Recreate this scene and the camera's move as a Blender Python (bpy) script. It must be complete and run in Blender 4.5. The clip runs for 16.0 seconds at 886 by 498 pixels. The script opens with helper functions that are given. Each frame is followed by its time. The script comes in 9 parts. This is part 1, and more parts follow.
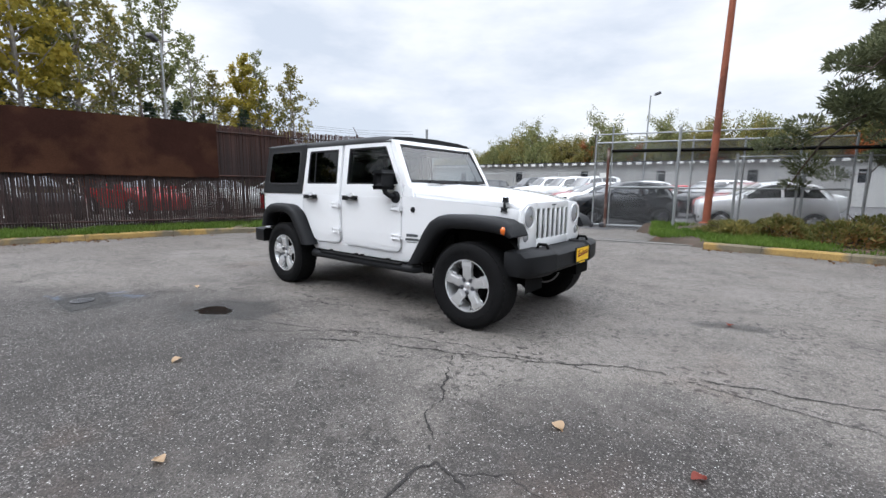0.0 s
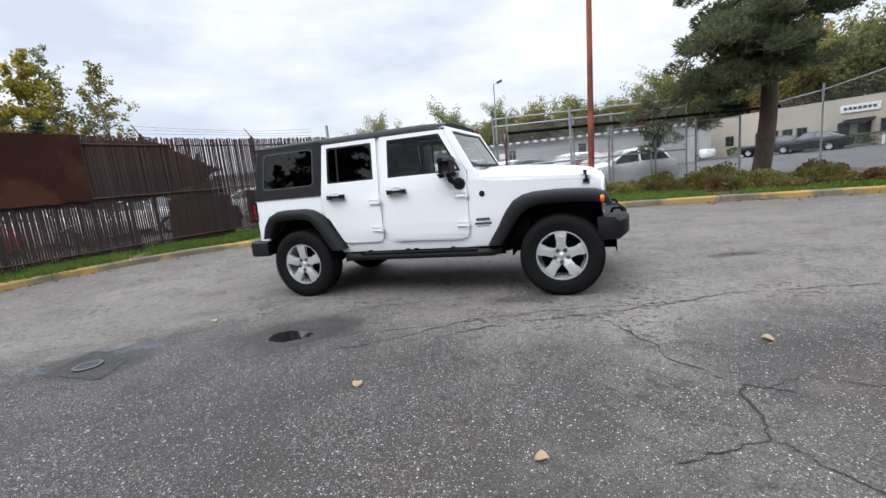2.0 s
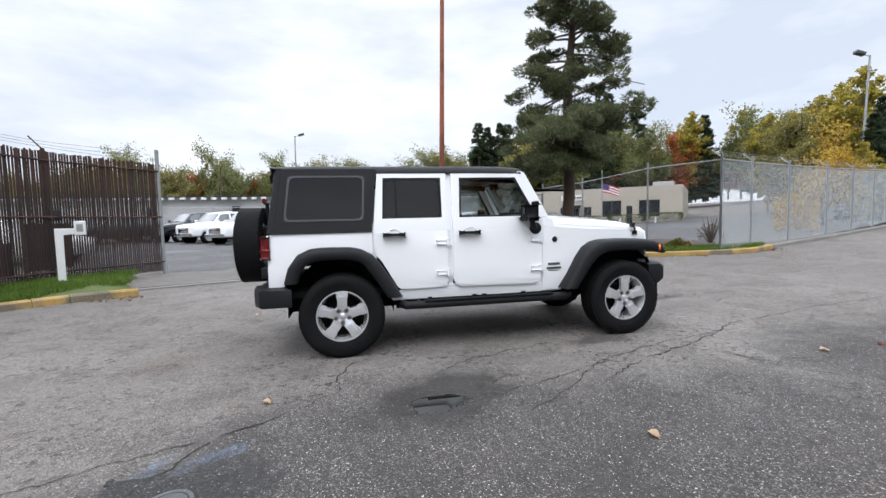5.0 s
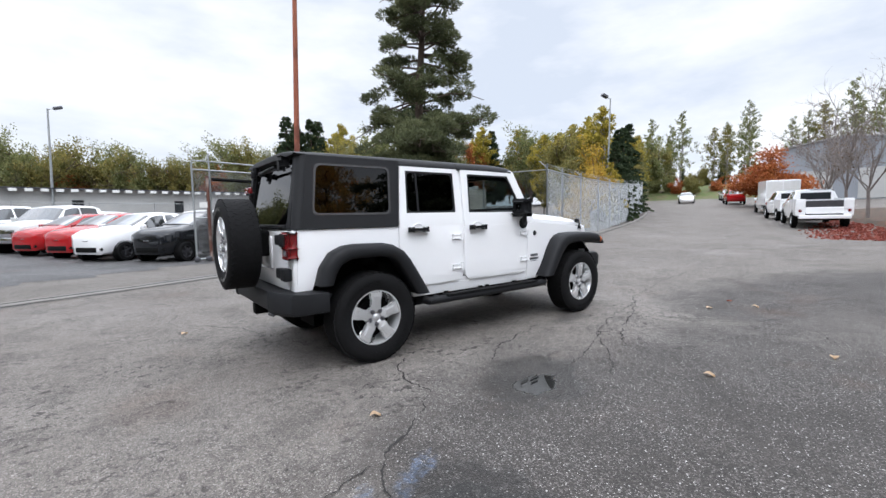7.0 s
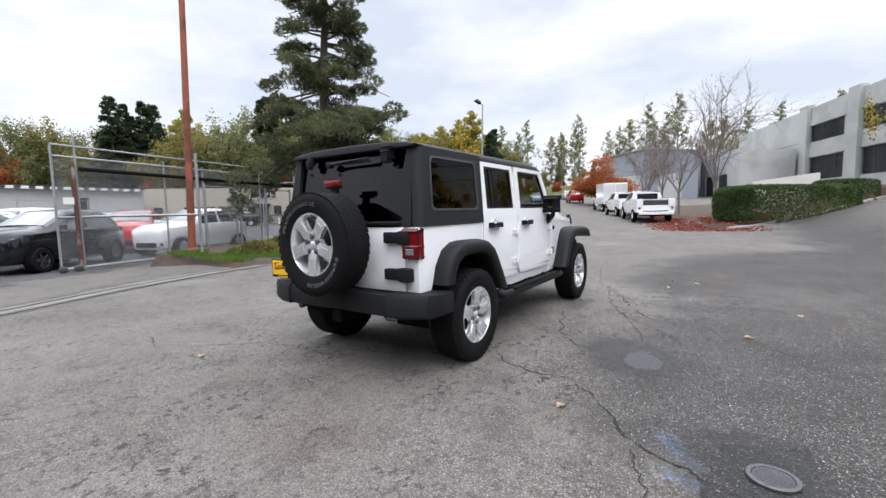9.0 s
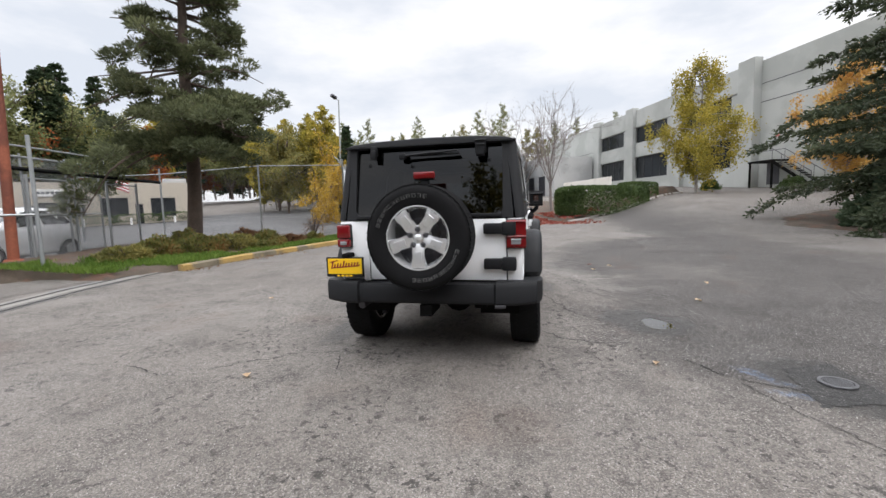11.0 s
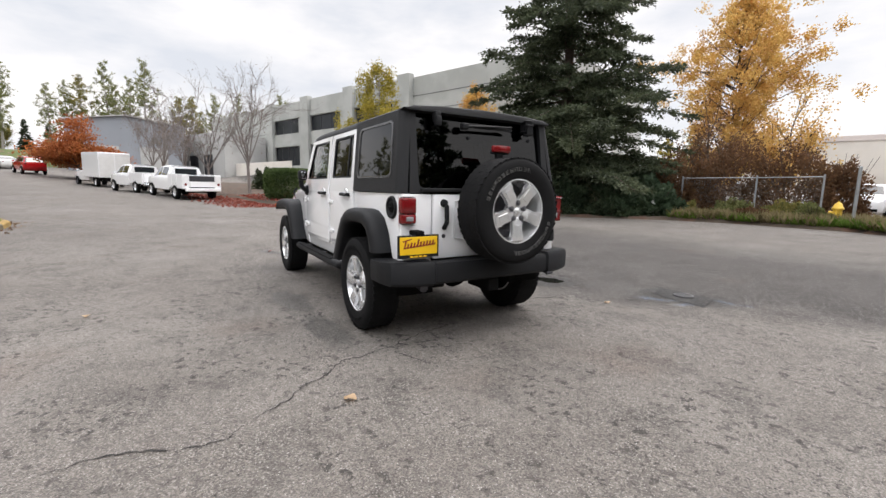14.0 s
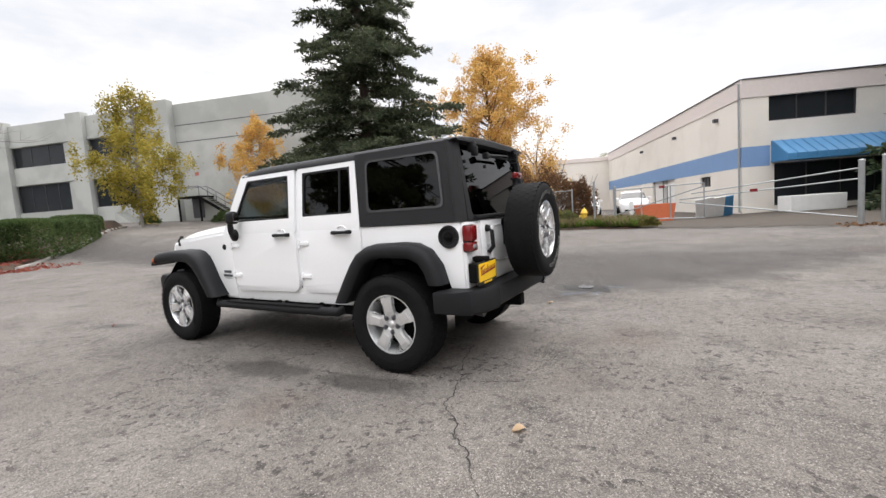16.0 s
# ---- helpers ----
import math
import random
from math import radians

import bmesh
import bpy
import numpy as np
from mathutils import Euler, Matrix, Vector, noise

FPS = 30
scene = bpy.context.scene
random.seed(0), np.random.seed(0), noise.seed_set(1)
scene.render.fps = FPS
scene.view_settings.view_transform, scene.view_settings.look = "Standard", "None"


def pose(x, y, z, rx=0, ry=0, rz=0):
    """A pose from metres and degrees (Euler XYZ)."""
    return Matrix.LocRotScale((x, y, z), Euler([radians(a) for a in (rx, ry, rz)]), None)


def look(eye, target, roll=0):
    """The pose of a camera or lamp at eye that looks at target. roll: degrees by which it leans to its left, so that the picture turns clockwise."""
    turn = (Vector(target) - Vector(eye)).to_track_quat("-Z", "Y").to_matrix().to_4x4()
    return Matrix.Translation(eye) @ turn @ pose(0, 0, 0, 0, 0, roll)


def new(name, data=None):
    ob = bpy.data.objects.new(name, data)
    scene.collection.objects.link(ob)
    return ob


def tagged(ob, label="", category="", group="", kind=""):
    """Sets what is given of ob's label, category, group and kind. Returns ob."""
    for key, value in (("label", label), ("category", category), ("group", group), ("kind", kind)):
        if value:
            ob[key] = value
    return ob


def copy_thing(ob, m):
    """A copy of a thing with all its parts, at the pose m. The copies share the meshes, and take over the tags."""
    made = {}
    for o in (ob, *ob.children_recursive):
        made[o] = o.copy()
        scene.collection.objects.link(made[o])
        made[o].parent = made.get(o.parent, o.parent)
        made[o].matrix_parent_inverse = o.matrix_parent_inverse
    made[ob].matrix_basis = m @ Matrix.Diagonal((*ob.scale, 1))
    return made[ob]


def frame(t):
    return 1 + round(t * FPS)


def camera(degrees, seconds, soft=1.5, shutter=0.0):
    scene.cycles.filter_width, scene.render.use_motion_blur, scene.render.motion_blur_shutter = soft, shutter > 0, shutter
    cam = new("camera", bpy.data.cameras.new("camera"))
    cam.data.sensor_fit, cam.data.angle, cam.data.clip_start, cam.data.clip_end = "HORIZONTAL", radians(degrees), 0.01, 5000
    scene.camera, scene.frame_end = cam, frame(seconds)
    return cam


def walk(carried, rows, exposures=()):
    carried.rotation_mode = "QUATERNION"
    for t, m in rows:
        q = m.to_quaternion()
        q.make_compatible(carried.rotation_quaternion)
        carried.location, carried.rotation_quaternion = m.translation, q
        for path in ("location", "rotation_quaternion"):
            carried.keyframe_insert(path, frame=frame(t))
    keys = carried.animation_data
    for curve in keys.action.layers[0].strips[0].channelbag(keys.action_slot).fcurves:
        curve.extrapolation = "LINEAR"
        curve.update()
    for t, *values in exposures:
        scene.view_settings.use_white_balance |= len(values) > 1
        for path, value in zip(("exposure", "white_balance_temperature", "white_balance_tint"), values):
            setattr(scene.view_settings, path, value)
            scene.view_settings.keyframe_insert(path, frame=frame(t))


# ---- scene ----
cam = camera(91.9, 16.0)
PATH = [
    (0, (3.626, -3.91, 1.255), (2.39, -2.363, 0.972), 0.6),
    (0.5, (3.191, -4.217, 1.256), (2.042, -2.613, 0.927), -0.3),
    (1, (2.745, -4.547, 1.25), (1.789, -2.823, 0.909), -2.1),
    (1.5, (2.234, -4.758, 1.264), (1.381, -2.986, 0.899), -5.2),
    (2, (1.744, -4.994, 1.252), (1.086, -3.136, 0.916), -5.8),
    (2.5, (1.214, -5.091, 1.241), (0.717, -3.182, 0.909), -5.6),
    (3, (0.693, -5.165, 1.243), (0.398, -3.207, 0.964), -3.5),
    (3.5, (0.172, -5.201, 1.241), (0.1, -3.227, 0.931), -2.7),
    (4, (-0.326, -5.127, 1.27), (-0.243, -3.141, 1.053), -2.7),
    (6.5, (-2.779, -4.39, 1.267), (-1.762, -2.671, 1.155), -1.0),
    (7, (-3.215, -4.112, 1.259), (-2.004, -2.528, 1.103), -1.1),
    (7.5, (-3.579, -3.758, 1.27), (-2.299, -2.225, 1.168), 0.5),
    (8, (-3.976, -3.442, 1.262), (-2.564, -2.036, 1.084), 0.4),
    (8.5, (-4.26, -3.024, 1.259), (-2.776, -1.696, 1.068), 0.2),
    (9, (-4.594, -2.63, 1.278), (-2.941, -1.519, 1.1), -1.3),
    (11.5, (-5.506, -0.382, 1.277), (-3.534, -0.122, 1.068), -0.8),
    (12, (-5.48, 0.122, 1.247), (-3.491, 0.142, 1.042), -0.1),
    (12.5, (-5.444, 0.633, 1.244), (-3.474, 0.349, 1.047), -0.3),
    (13, (-5.31, 1.156, 1.212), (-3.383, 0.668, 0.99), 0.1),
    (13.5, (-5.114, 1.644, 1.21), (-3.257, 0.933, 1.002), 1.9),
    (14, (-4.904, 2.089, 1.213), (-3.211, 1.063, 0.928), 0.9),
    (14.5, (-4.603, 2.459, 1.222), (-3.047, 1.224, 0.995), 1.2),
    (15, (-4.303, 2.861, 1.238), (-2.974, 1.39, 0.975), -1.9),
    (15.5, (-3.904, 3.167, 1.251), (-2.689, 1.595, 1.024), -3.7),
    (16, (-3.514, 3.501, 1.252), (-2.516, 1.777, 1.076), -4.0),
]
walk(cam, [(t, look(e, g, r)) for t, e, g, r in PATH],
     exposures=[(0, 0.28, 6180, 11), (4.2, 0.32, 6180, 11), (8.5, 0.34, 6220, 12), (11.3, 0.35, 6600, 12), (13.5, 0.31, 6750, 13), (14.6, 0.40, 6780, 13), (16.0, 0.45, 6800, 13)])

# ---------------------------------------------------------------- world and light
world = bpy.data.worlds.new("overcast_sky")
scene.world = world
world.use_nodes = True
wn, wl = world.node_tree.nodes, world.node_tree.links
wn.clear()
w_out = wn.new("ShaderNodeOutputWorld")
w_bg = wn.new("ShaderNodeBackground")
w_sky = wn.new("ShaderNodeTexSky")
w_sky.sky_type = "NISHITA"
w_sky.sun_disc = False
w_sky.sun_elevation, w_sky.sun_rotation = radians(48), radians(210)
w_geo = wn.new("ShaderNodeTexCoord")
w_map = wn.new("ShaderNodeMapping")
w_map.inputs["Scale"].default_value = (1.0, 1.0, 2.9)
w_n1 = wn.new("ShaderNodeTexNoise")
w_n1.inputs["Scale"].default_value, w_n1.inputs["Detail"].default_value, w_n1.inputs["Roughness"].default_value = 2.3, 6, 0.55
w_ramp = wn.new("ShaderNodeValToRGB")
w_ramp.color_ramp.elements[0].position, w_ramp.color_ramp.elements[0].color = 0.38, (0.68, 0.735, 0.81, 1)
w_ramp.color_ramp.elements[1].position, w_ramp.color_ramp.elements[1].color = 0.62, (0.99, 1.0, 1.01, 1)
w_sep = wn.new("ShaderNodeSeparateXYZ")
w_grad = wn.new("ShaderNodeMapRange")
w_grad.interpolation_type = "SMOOTHSTEP"
w_grad.inputs["From Min"].default_value, w_grad.inputs["From Max"].default_value = 0.42, 0.56
w_grad.inputs["To Min"].default_value, w_grad.inputs["To Max"].default_value = 0.90, 2.65
w_mul = wn.new("ShaderNodeVectorMath")
w_mul.operation = "SCALE"
w_mix = wn.new("ShaderNodeMix")
w_mix.data_type = "RGBA"
w_mix.inputs["Factor"].default_value = 0.05
w_skys = wn.new("ShaderNodeVectorMath")
w_skys.operation = "SCALE"
w_skys.inputs["Scale"].default_value = 0.1
wl.new(w_geo.outputs["Generated"], w_map.inputs["Vector"])
wl.new(w_map.outputs["Vector"], w_n1.inputs["Vector"])
wl.new(w_n1.outputs["Fac"], w_ramp.inputs["Fac"])
wl.new(w_geo.outputs["Generated"], w_sep.inputs["Vector"])
wl.new(w_sep.outputs["Z"], w_grad.inputs["Value"])
wl.new(w_ramp.outputs["Color"], w_mul.inputs[0])
wl.new(w_grad.outputs["Result"], w_mul.inputs["Scale"])
wl.new(w_sky.outputs["Color"], w_skys.inputs[0])
wl.new(w_mul.outputs["Vector"], w_mix.inputs["A"])
wl.new(w_skys.outputs["Vector"], w_mix.inputs["B"])
wl.new(w_mix.outputs["Result"], w_bg.inputs["Color"])
wl.new(w_bg.outputs["Background"], w_out.inputs["Surface"])
w_bg.inputs["Strength"].default_value = 1.0

sun = new("sun", bpy.data.lights.new("sun", "SUN"))
sun.data.energy, sun.data.angle, sun.data.color = 0.9, radians(25), (1.0, 0.97, 0.93)
sun.matrix_world = look((-4, -7, 12), (0, 0, 0))


# ---------------------------------------------------------------- materials
def node_material(name, base, rough=0.6, metal=0.0, var=0.12, scale=6.0, fine=60.0, bump=0.0, coat=0.0, spec=0.5,
                  second=None, amount=0.5, island=0.0, rnd=0.0):
    """A surface with colour variation at two scales, an optional second colour in stains, and a fine relief."""
    m = bpy.data.materials.new(name)
    m.use_nodes = True
    n, l = m.node_tree.nodes, m.node_tree.links
    b = n["Principled BSDF"]
    b.inputs["Roughness"].default_value, b.inputs["Metallic"].default_value = rough, metal
    b.inputs["Coat Weight"].default_value, b.inputs["Specular IOR Level"].default_value = coat, spec
    b.inputs["Coat Roughness"].default_value = 0.04
    tc = n.new("ShaderNodeTexCoord")
    big, small = n.new("ShaderNodeTexNoise"), n.new("ShaderNodeTexNoise")
    big.inputs["Scale"].default_value, big.inputs["Detail"].default_value = scale, 4
    small.inputs["Scale"].default_value, small.inputs["Detail"].default_value = fine, 3
    l.new(tc.outputs["Object"], big.inputs["Vector"])
    l.new(tc.outputs["Object"], small.inputs["Vector"])
    add = n.new("ShaderNodeMath")
    add.operation = "ADD"
    l.new(big.outputs["Fac"], add.inputs[0])
    l.new(small.outputs["Fac"], add.inputs[1])
    rng = n.new("ShaderNodeMapRange")
    rng.inputs["From Min"].default_value, rng.inputs["From Max"].default_value = 0.6, 1.4
    rng.inputs["To Min"].default_value, rng.inputs["To Max"].default_value = 1 - var, 1 + var
    l.new(add.outputs["Value"], rng.inputs["Value"])
    value = rng.outputs["Result"]
    for weight, source in ((rnd, "ShaderNodeObjectInfo"), (island, "ShaderNodeNewGeometry")):
        if weight:
            info = n.new(source)
            r2 = n.new("ShaderNodeMapRange")
            r2.inputs["To Min"].default_value, r2.inputs["To Max"].default_value = 1 - weight, 1 + weight
            l.new(info.outputs["Random" if weight is rnd and source == "ShaderNodeObjectInfo" else "Random Per Island"], r2.inputs["Value"])
            mu = n.new("ShaderNodeMath")
            mu.operation = "MULTIPLY"
            l.new(value, mu.inputs[0])
            l.new(r2.outputs["Result"], mu.inputs[1])
            value = mu.outputs["Value"]
    colour = n.new("ShaderNodeRGB")
    colour.outputs[0].default_value = (*base, 1)
    col = colour.outputs[0]
    if second:
        mix = n.new("ShaderNodeMix")
        mix.data_type = "RGBA"
        mix.inputs["B"].default_value = (*second, 1)
        l.new(col, mix.inputs["A"])
        st = n.new("ShaderNodeTexNoise")
        st.inputs["Scale"].default_value, st.inputs["Detail"].default_value = scale * 0.6, 6
        mp = n.new("ShaderNodeMapping")
        mp.inputs["Location"].default_value = (3.1, 7.7, 1.3)
        l.new(tc.outputs["Object"], mp.inputs["Vector"])
        l.new(mp.outputs["Vector"], st.inputs["Vector"])
        sr = n.new("ShaderNodeMapRange")
        sr.inputs["From Min"].default_value, sr.inputs["From Max"].default_value = 0.62 - 0.3 * amount, 0.72 - 0.3 * amount
        l.new(st.outputs["Fac"], sr.inputs["Value"])
        l.new(sr.outputs["Result"], mix.inputs["Factor"])
        col = mix.outputs["Result"]
    sc = n.new("ShaderNodeVectorMath")
    sc.operation = "SCALE"
    l.new(col, sc.inputs[0])
    l.new(value, sc.inputs["Scale"])
    l.new(sc.outputs["Vector"], b.inputs["Base Color"])
    if bump:
        bp = n.new("ShaderNodeBump")
        bp.inputs["Strength"].default_value, bp.inputs["Distance"].default_value = bump, 0.01
        l.new(small.outputs["Fac"], bp.inputs["Height"])
        l.new(bp.outputs["Normal"], b.inputs["Normal"])
    return m


def glass_material(name, tint, gloss_rough=0.0, ior=1.5):
    """Thin tinted pane: see-through with a mirror coat that grows towards grazing angles."""
    m = bpy.data.materials.new(name)
    m.use_nodes = True
    n, l = m.node_tree.nodes, m.node_tree.links
    n.clear()
    out, mix = n.new("ShaderNodeOutputMaterial"), n.new("ShaderNodeMixShader")
    tr, gl, fr = n.new("ShaderNodeBsdfTransparent"), n.new("ShaderNodeBsdfGlossy"), n.new("ShaderNodeLayerWeight")
    tr.inputs["Color"].default_value = (*tint, 1)
    gl.inputs["Roughness"].default_value = gloss_rough
    fr.inputs["Blend"].default_value = 0.5
    r0 = ((ior - 1) / (ior + 1)) ** 2
    pw, ml = n.new("ShaderNodeMath"), n.new("ShaderNodeMath")
    pw.operation, ml.operation = "POWER", "MULTIPLY_ADD"
    pw.inputs[1].default_value = 5.0
    ml.inputs[1].default_value, ml.inputs[2].default_value = 1 - r0, r0
    l.new(fr.outputs["Facing"], pw.inputs[0])
    l.new(pw.outputs["Value"], ml.inputs[0])
    l.new(ml.outputs["Value"], mix.inputs["Fac"])
    l.new(tr.outputs["BSDF"], mix.inputs[1])
    l.new(gl.outputs["BSDF"], mix.inputs[2])
    l.new(mix.outputs["Shader"], out.inputs["Surface"])
    return m


def leaf_material(name, colours, rough=0.6):
    """Foliage: a colour for each leaf out of a ramp, with some light passing through."""
    m = bpy.data.materials.new(name)
    m.use_nodes = True
    n, l = m.node_tree.nodes, m.node_tree.links
    b = n["Principled BSDF"]
    b.inputs["Roughness"].default_value = rough
    b.inputs["Specular IOR Level"].default_value = 0.25
    geo, ramp = n.new("ShaderNodeNewGeometry"), n.new("ShaderNodeValToRGB")
    ramp.color_ramp.interpolation = "LINEAR"
    while len(ramp.color_ramp.elements) < len(colours):
        ramp.color_ramp.elements.new(0.5)
    for i, c in enumerate(colours):
        ramp.color_ramp.elements[i].position = i / (len(colours) - 1)
        ramp.color_ramp.elements[i].color = (*c, 1)
    tc, ns = n.new("ShaderNodeTexCoord"), n.new("ShaderNodeTexNoise")
    ns.inputs["Scale"].default_value, ns.inputs["Detail"].default_value = 0.9, 3
    l.new(tc.outputs["Object"], ns.inputs["Vector"])
    ad = n.new("ShaderNodeMath")
    ad.operation = "MULTIPLY_ADD"
    ad.inputs[1].default_value = 0.45
    l.new(geo.outputs["Random Per Island"], ad.inputs[0])
    sub = n.new("ShaderNodeMapRange")
    sub.inputs["From Min"].default_value, sub.inputs["From Max"].default_value = 0.3, 0.7
    sub.inputs["To Min"].default_value, sub.inputs["To Max"].default_value = 0.0, 0.55
    l.new(ns.outputs["Fac"], sub.inputs["Value"])
    l.new(sub.outputs["Result"], ad.inputs[2])
    l.new(ad.outputs["Value"], ramp.inputs["Fac"])
    l.new(ramp.outputs["Color"], b.inputs["Base Color"])
    tl, mix, out = n.new("ShaderNodeBsdfTranslucent"), n.new("ShaderNodeMixShader"), n["Material Output"]
    l.new(ramp.outputs["Color"], tl.inputs["Color"])
    mix.inputs["Fac"].default_value = 0.42
    l.new(b.outputs["BSDF"], mix.inputs[1])
    l.new(tl.outputs["BSDF"], mix.inputs[2])
    l.new(mix.outputs["Shader"], out.inputs["Surface"])
    return m


def asphalt_material(name, base, chip, patch, chips=0.5, rough=0.82, wet=0.0, old=None, border=(), spots=(), pools=(), paints=(), bare=()):
    """Worn asphalt: binder, pale stone chips, stains at metre scale; older dark asphalt beyond a border; damp and dark
    spots, shallow pools, worn paint.
    """
    m = bpy.data.materials.new(name)
    m.use_nodes = True
    n, l = m.node_tree.nodes, m.node_tree.links
    b = n["Principled BSDF"]
    tc = n.new("ShaderNodeTexCoord")

    def noise_node(scale, detail, shift, rough_=0.55):
        mp, q = n.new("ShaderNodeMapping"), n.new("ShaderNodeTexNoise")
        mp.inputs["Location"].default_value = shift
        q.inputs["Scale"].default_value, q.inputs["Detail"].default_value, q.inputs["Roughness"].default_value = scale, detail, rough_
        l.new(tc.outputs["Object"], mp.inputs["Vector"])
        l.new(mp.outputs["Vector"], q.inputs["Vector"])
        return q.outputs["Fac"]

    def ranged(src, a, c, lo, hi):
        r = n.new("ShaderNodeMapRange")
        for k, v in (("From Min", a), ("From Max", c), ("To Min", lo), ("To Max", hi)):
            r.inputs[k].default_value = v
        l.new(src, r.inputs["Value"])
        return r.outputs["Result"]

    def mixed(a, c, f):
        x = n.new("ShaderNodeMix")
        x.data_type = "RGBA"
        for sock, v in (("A", a), ("B", c)):
            if isinstance(v, tuple):
                x.inputs[sock].default_value = (*v, 1)
            else:
                l.new(v, x.inputs[sock])
        l.new(f, x.inputs["Factor"])
        return x.outputs["Result"]

    def maths(op, a, c):
        q = n.new("ShaderNodeMath")
        q.operation = op
        for i, v in enumerate((a, c)):
            if isinstance(v, (int, float)):
                q.inputs[i].default_value = v
            else:
                l.new(v, q.inputs[i])
        return q.outputs["Value"]

    def spot(cx, cy, rx, ry, turn, rag, near, far):
        mp, ln = n.new("ShaderNodeMapping"), n.new("ShaderNodeVectorMath")
        mp.vector_type = "TEXTURE"
        mp.inputs["Location"].default_value, mp.inputs["Rotation"].default_value = (cx, cy, 0), (0, 0, turn)
        mp.inputs["Scale"].default_value = (rx, ry, 1)
        ln.operation = "LENGTH"
        l.new(tc.outputs["Object"], mp.inputs["Vector"])
        l.new(mp.outputs["Vector"], ln.inputs[0])
        d = maths("ADD", ln.outputs["Value"], ranged(noise_node(3.4 if rag < 1 else 9.0, 5, (cx, cy, 2), 0.6), 0.2, 0.8, -rag, rag))
        return ranged(d, near, far, 1.0, 0.0)

    vor = n.new("ShaderNodeTexVoronoi")
    vor.inputs["Scale"].default_value = 125
    vor2 = n.new("ShaderNodeTexVoronoi")
    vor2.inputs["Scale"].default_value = 165
    l.new(tc.outputs["Object"], vor2.inputs["Vector"])
    sep2 = n.new("ShaderNodeSeparateColor")
    l.new(vor2.outputs["Color"], sep2.inputs["Color"])
    l.new(tc.outputs["Object"], vor.inputs["Vector"])
    sep = n.new("ShaderNodeSeparateColor")
    l.new(vor.outputs["Color"], sep.inputs["Color"])
    stones = ranged(sep.outputs["Red"], 1 - chips * 0.75, 1 - chips * 0.45, 0.0, 1.0)
    grit = ranged(sep2.outputs["Green"], 0.0, 1.0, 0.60, 1.47)
    wear = ranged(noise_node(1.1, 5, (4, 1, 0)), 0.38, 0.62, 0.25, 1.0)
    f = n.new("ShaderNodeMath")
    f.operation = "MULTIPLY"
    l.new(stones, f.inputs[0])
    l.new(wear, f.inputs[1])
    broad = ranged(noise_node(0.42, 6, (9, 2, 5), 0.6), 0.40, 0.66, 0.0, 0.9)
    col = mixed(base, patch, broad)
    aged = None
    if old:
        xyz = n.new("ShaderNodeSeparateXYZ")
        l.new(tc.outputs["Object"], xyz.inputs["Vector"])
        ramp = n.new("ShaderNodeValToRGB")
        while len(ramp.color_ramp.elements) < len(border):
            ramp.color_ramp.elements.new(0.5)
        for e, (bx, by) in zip(ramp.color_ramp.elements, border):
            e.position = (bx + 12) / 24
            e.color = ((by + 12) / 12,) * 3 + (1,)
        l.new(ranged(xyz.outputs["X"], -12, 12, 0, 1), ramp.inputs["Fac"])
        line = ranged(ramp.outputs["Color"], 0, 1, -12, 0)
        gap = maths("SUBTRACT", line, xyz.outputs["Y"])
        gap = maths("ADD", gap, ranged(noise_node(1.3, 6, (2, 5, 1), 0.62), 0.2, 0.8, -0.75, 0.75))
        aged = ranged(gap, -0.50, 0.55, 0.0, 1.0)
        aged = maths("MULTIPLY", aged, ranged(xyz.outputs["Y"], -9.5, -6.4, 0.15, 1.0))
        for q in bare:
            aged = maths("MULTIPLY", aged, ranged(spot(*q, 0.55, 0.70, 1.15), 0, 1, 1.0, 0.72))
        col = mixed(col, mixed(old[0], old[1], broad), aged)
    mid = ranged(noise_node(2.4, 7, (1, 8, 3), 0.66), 0.50, 0.72, 0.0, 0.55)
    col = mixed(col, tuple(c * 0.5 for c in (old[0] if old else base)), mid)
    col = mixed(col, mixed(chip, old[2], aged) if old else chip, f.outputs["Value"])
    if old:
        warp, bend = n.new("ShaderNodeTexNoise"), n.new("ShaderNodeMix")
        warp.inputs["Scale"].default_value, warp.inputs["Detail"].default_value = 2.6, 5
        l.new(tc.outputs["Object"], warp.inputs["Vector"])
        bend.data_type = "RGBA"
        bend.blend_type = "LINEAR_LIGHT"
        bend.inputs["Factor"].default_value = 0.16
        l.new(tc.outputs["Object"], bend.inputs["A"])
        l.new(warp.outputs["Color"], bend.inputs["B"])
        for sc_, wide, lo_, hi_ in ((2.3, 0.010, 0.57, 0.64), (6.5, 0.020, 0.60, 0.70)):
            edge = n.new("ShaderNodeTexVoronoi")
            edge.feature = "DISTANCE_TO_EDGE"
            edge.inputs["Scale"].default_value = sc_
            l.new(bend.outputs["Result"], edge.inputs["Vector"])
            crack = ranged(edge.outputs["Distance"], wide * 0.35, wide, 0.34, 0.0)
            crack = maths("MULTIPLY", crack, ranged(noise_node(0.8, 4, (sc_, 40, 3)), lo_, hi_, 0.0, 1.0))
            col = mixed(col, (0.024, 0.022, 0.021), crack)
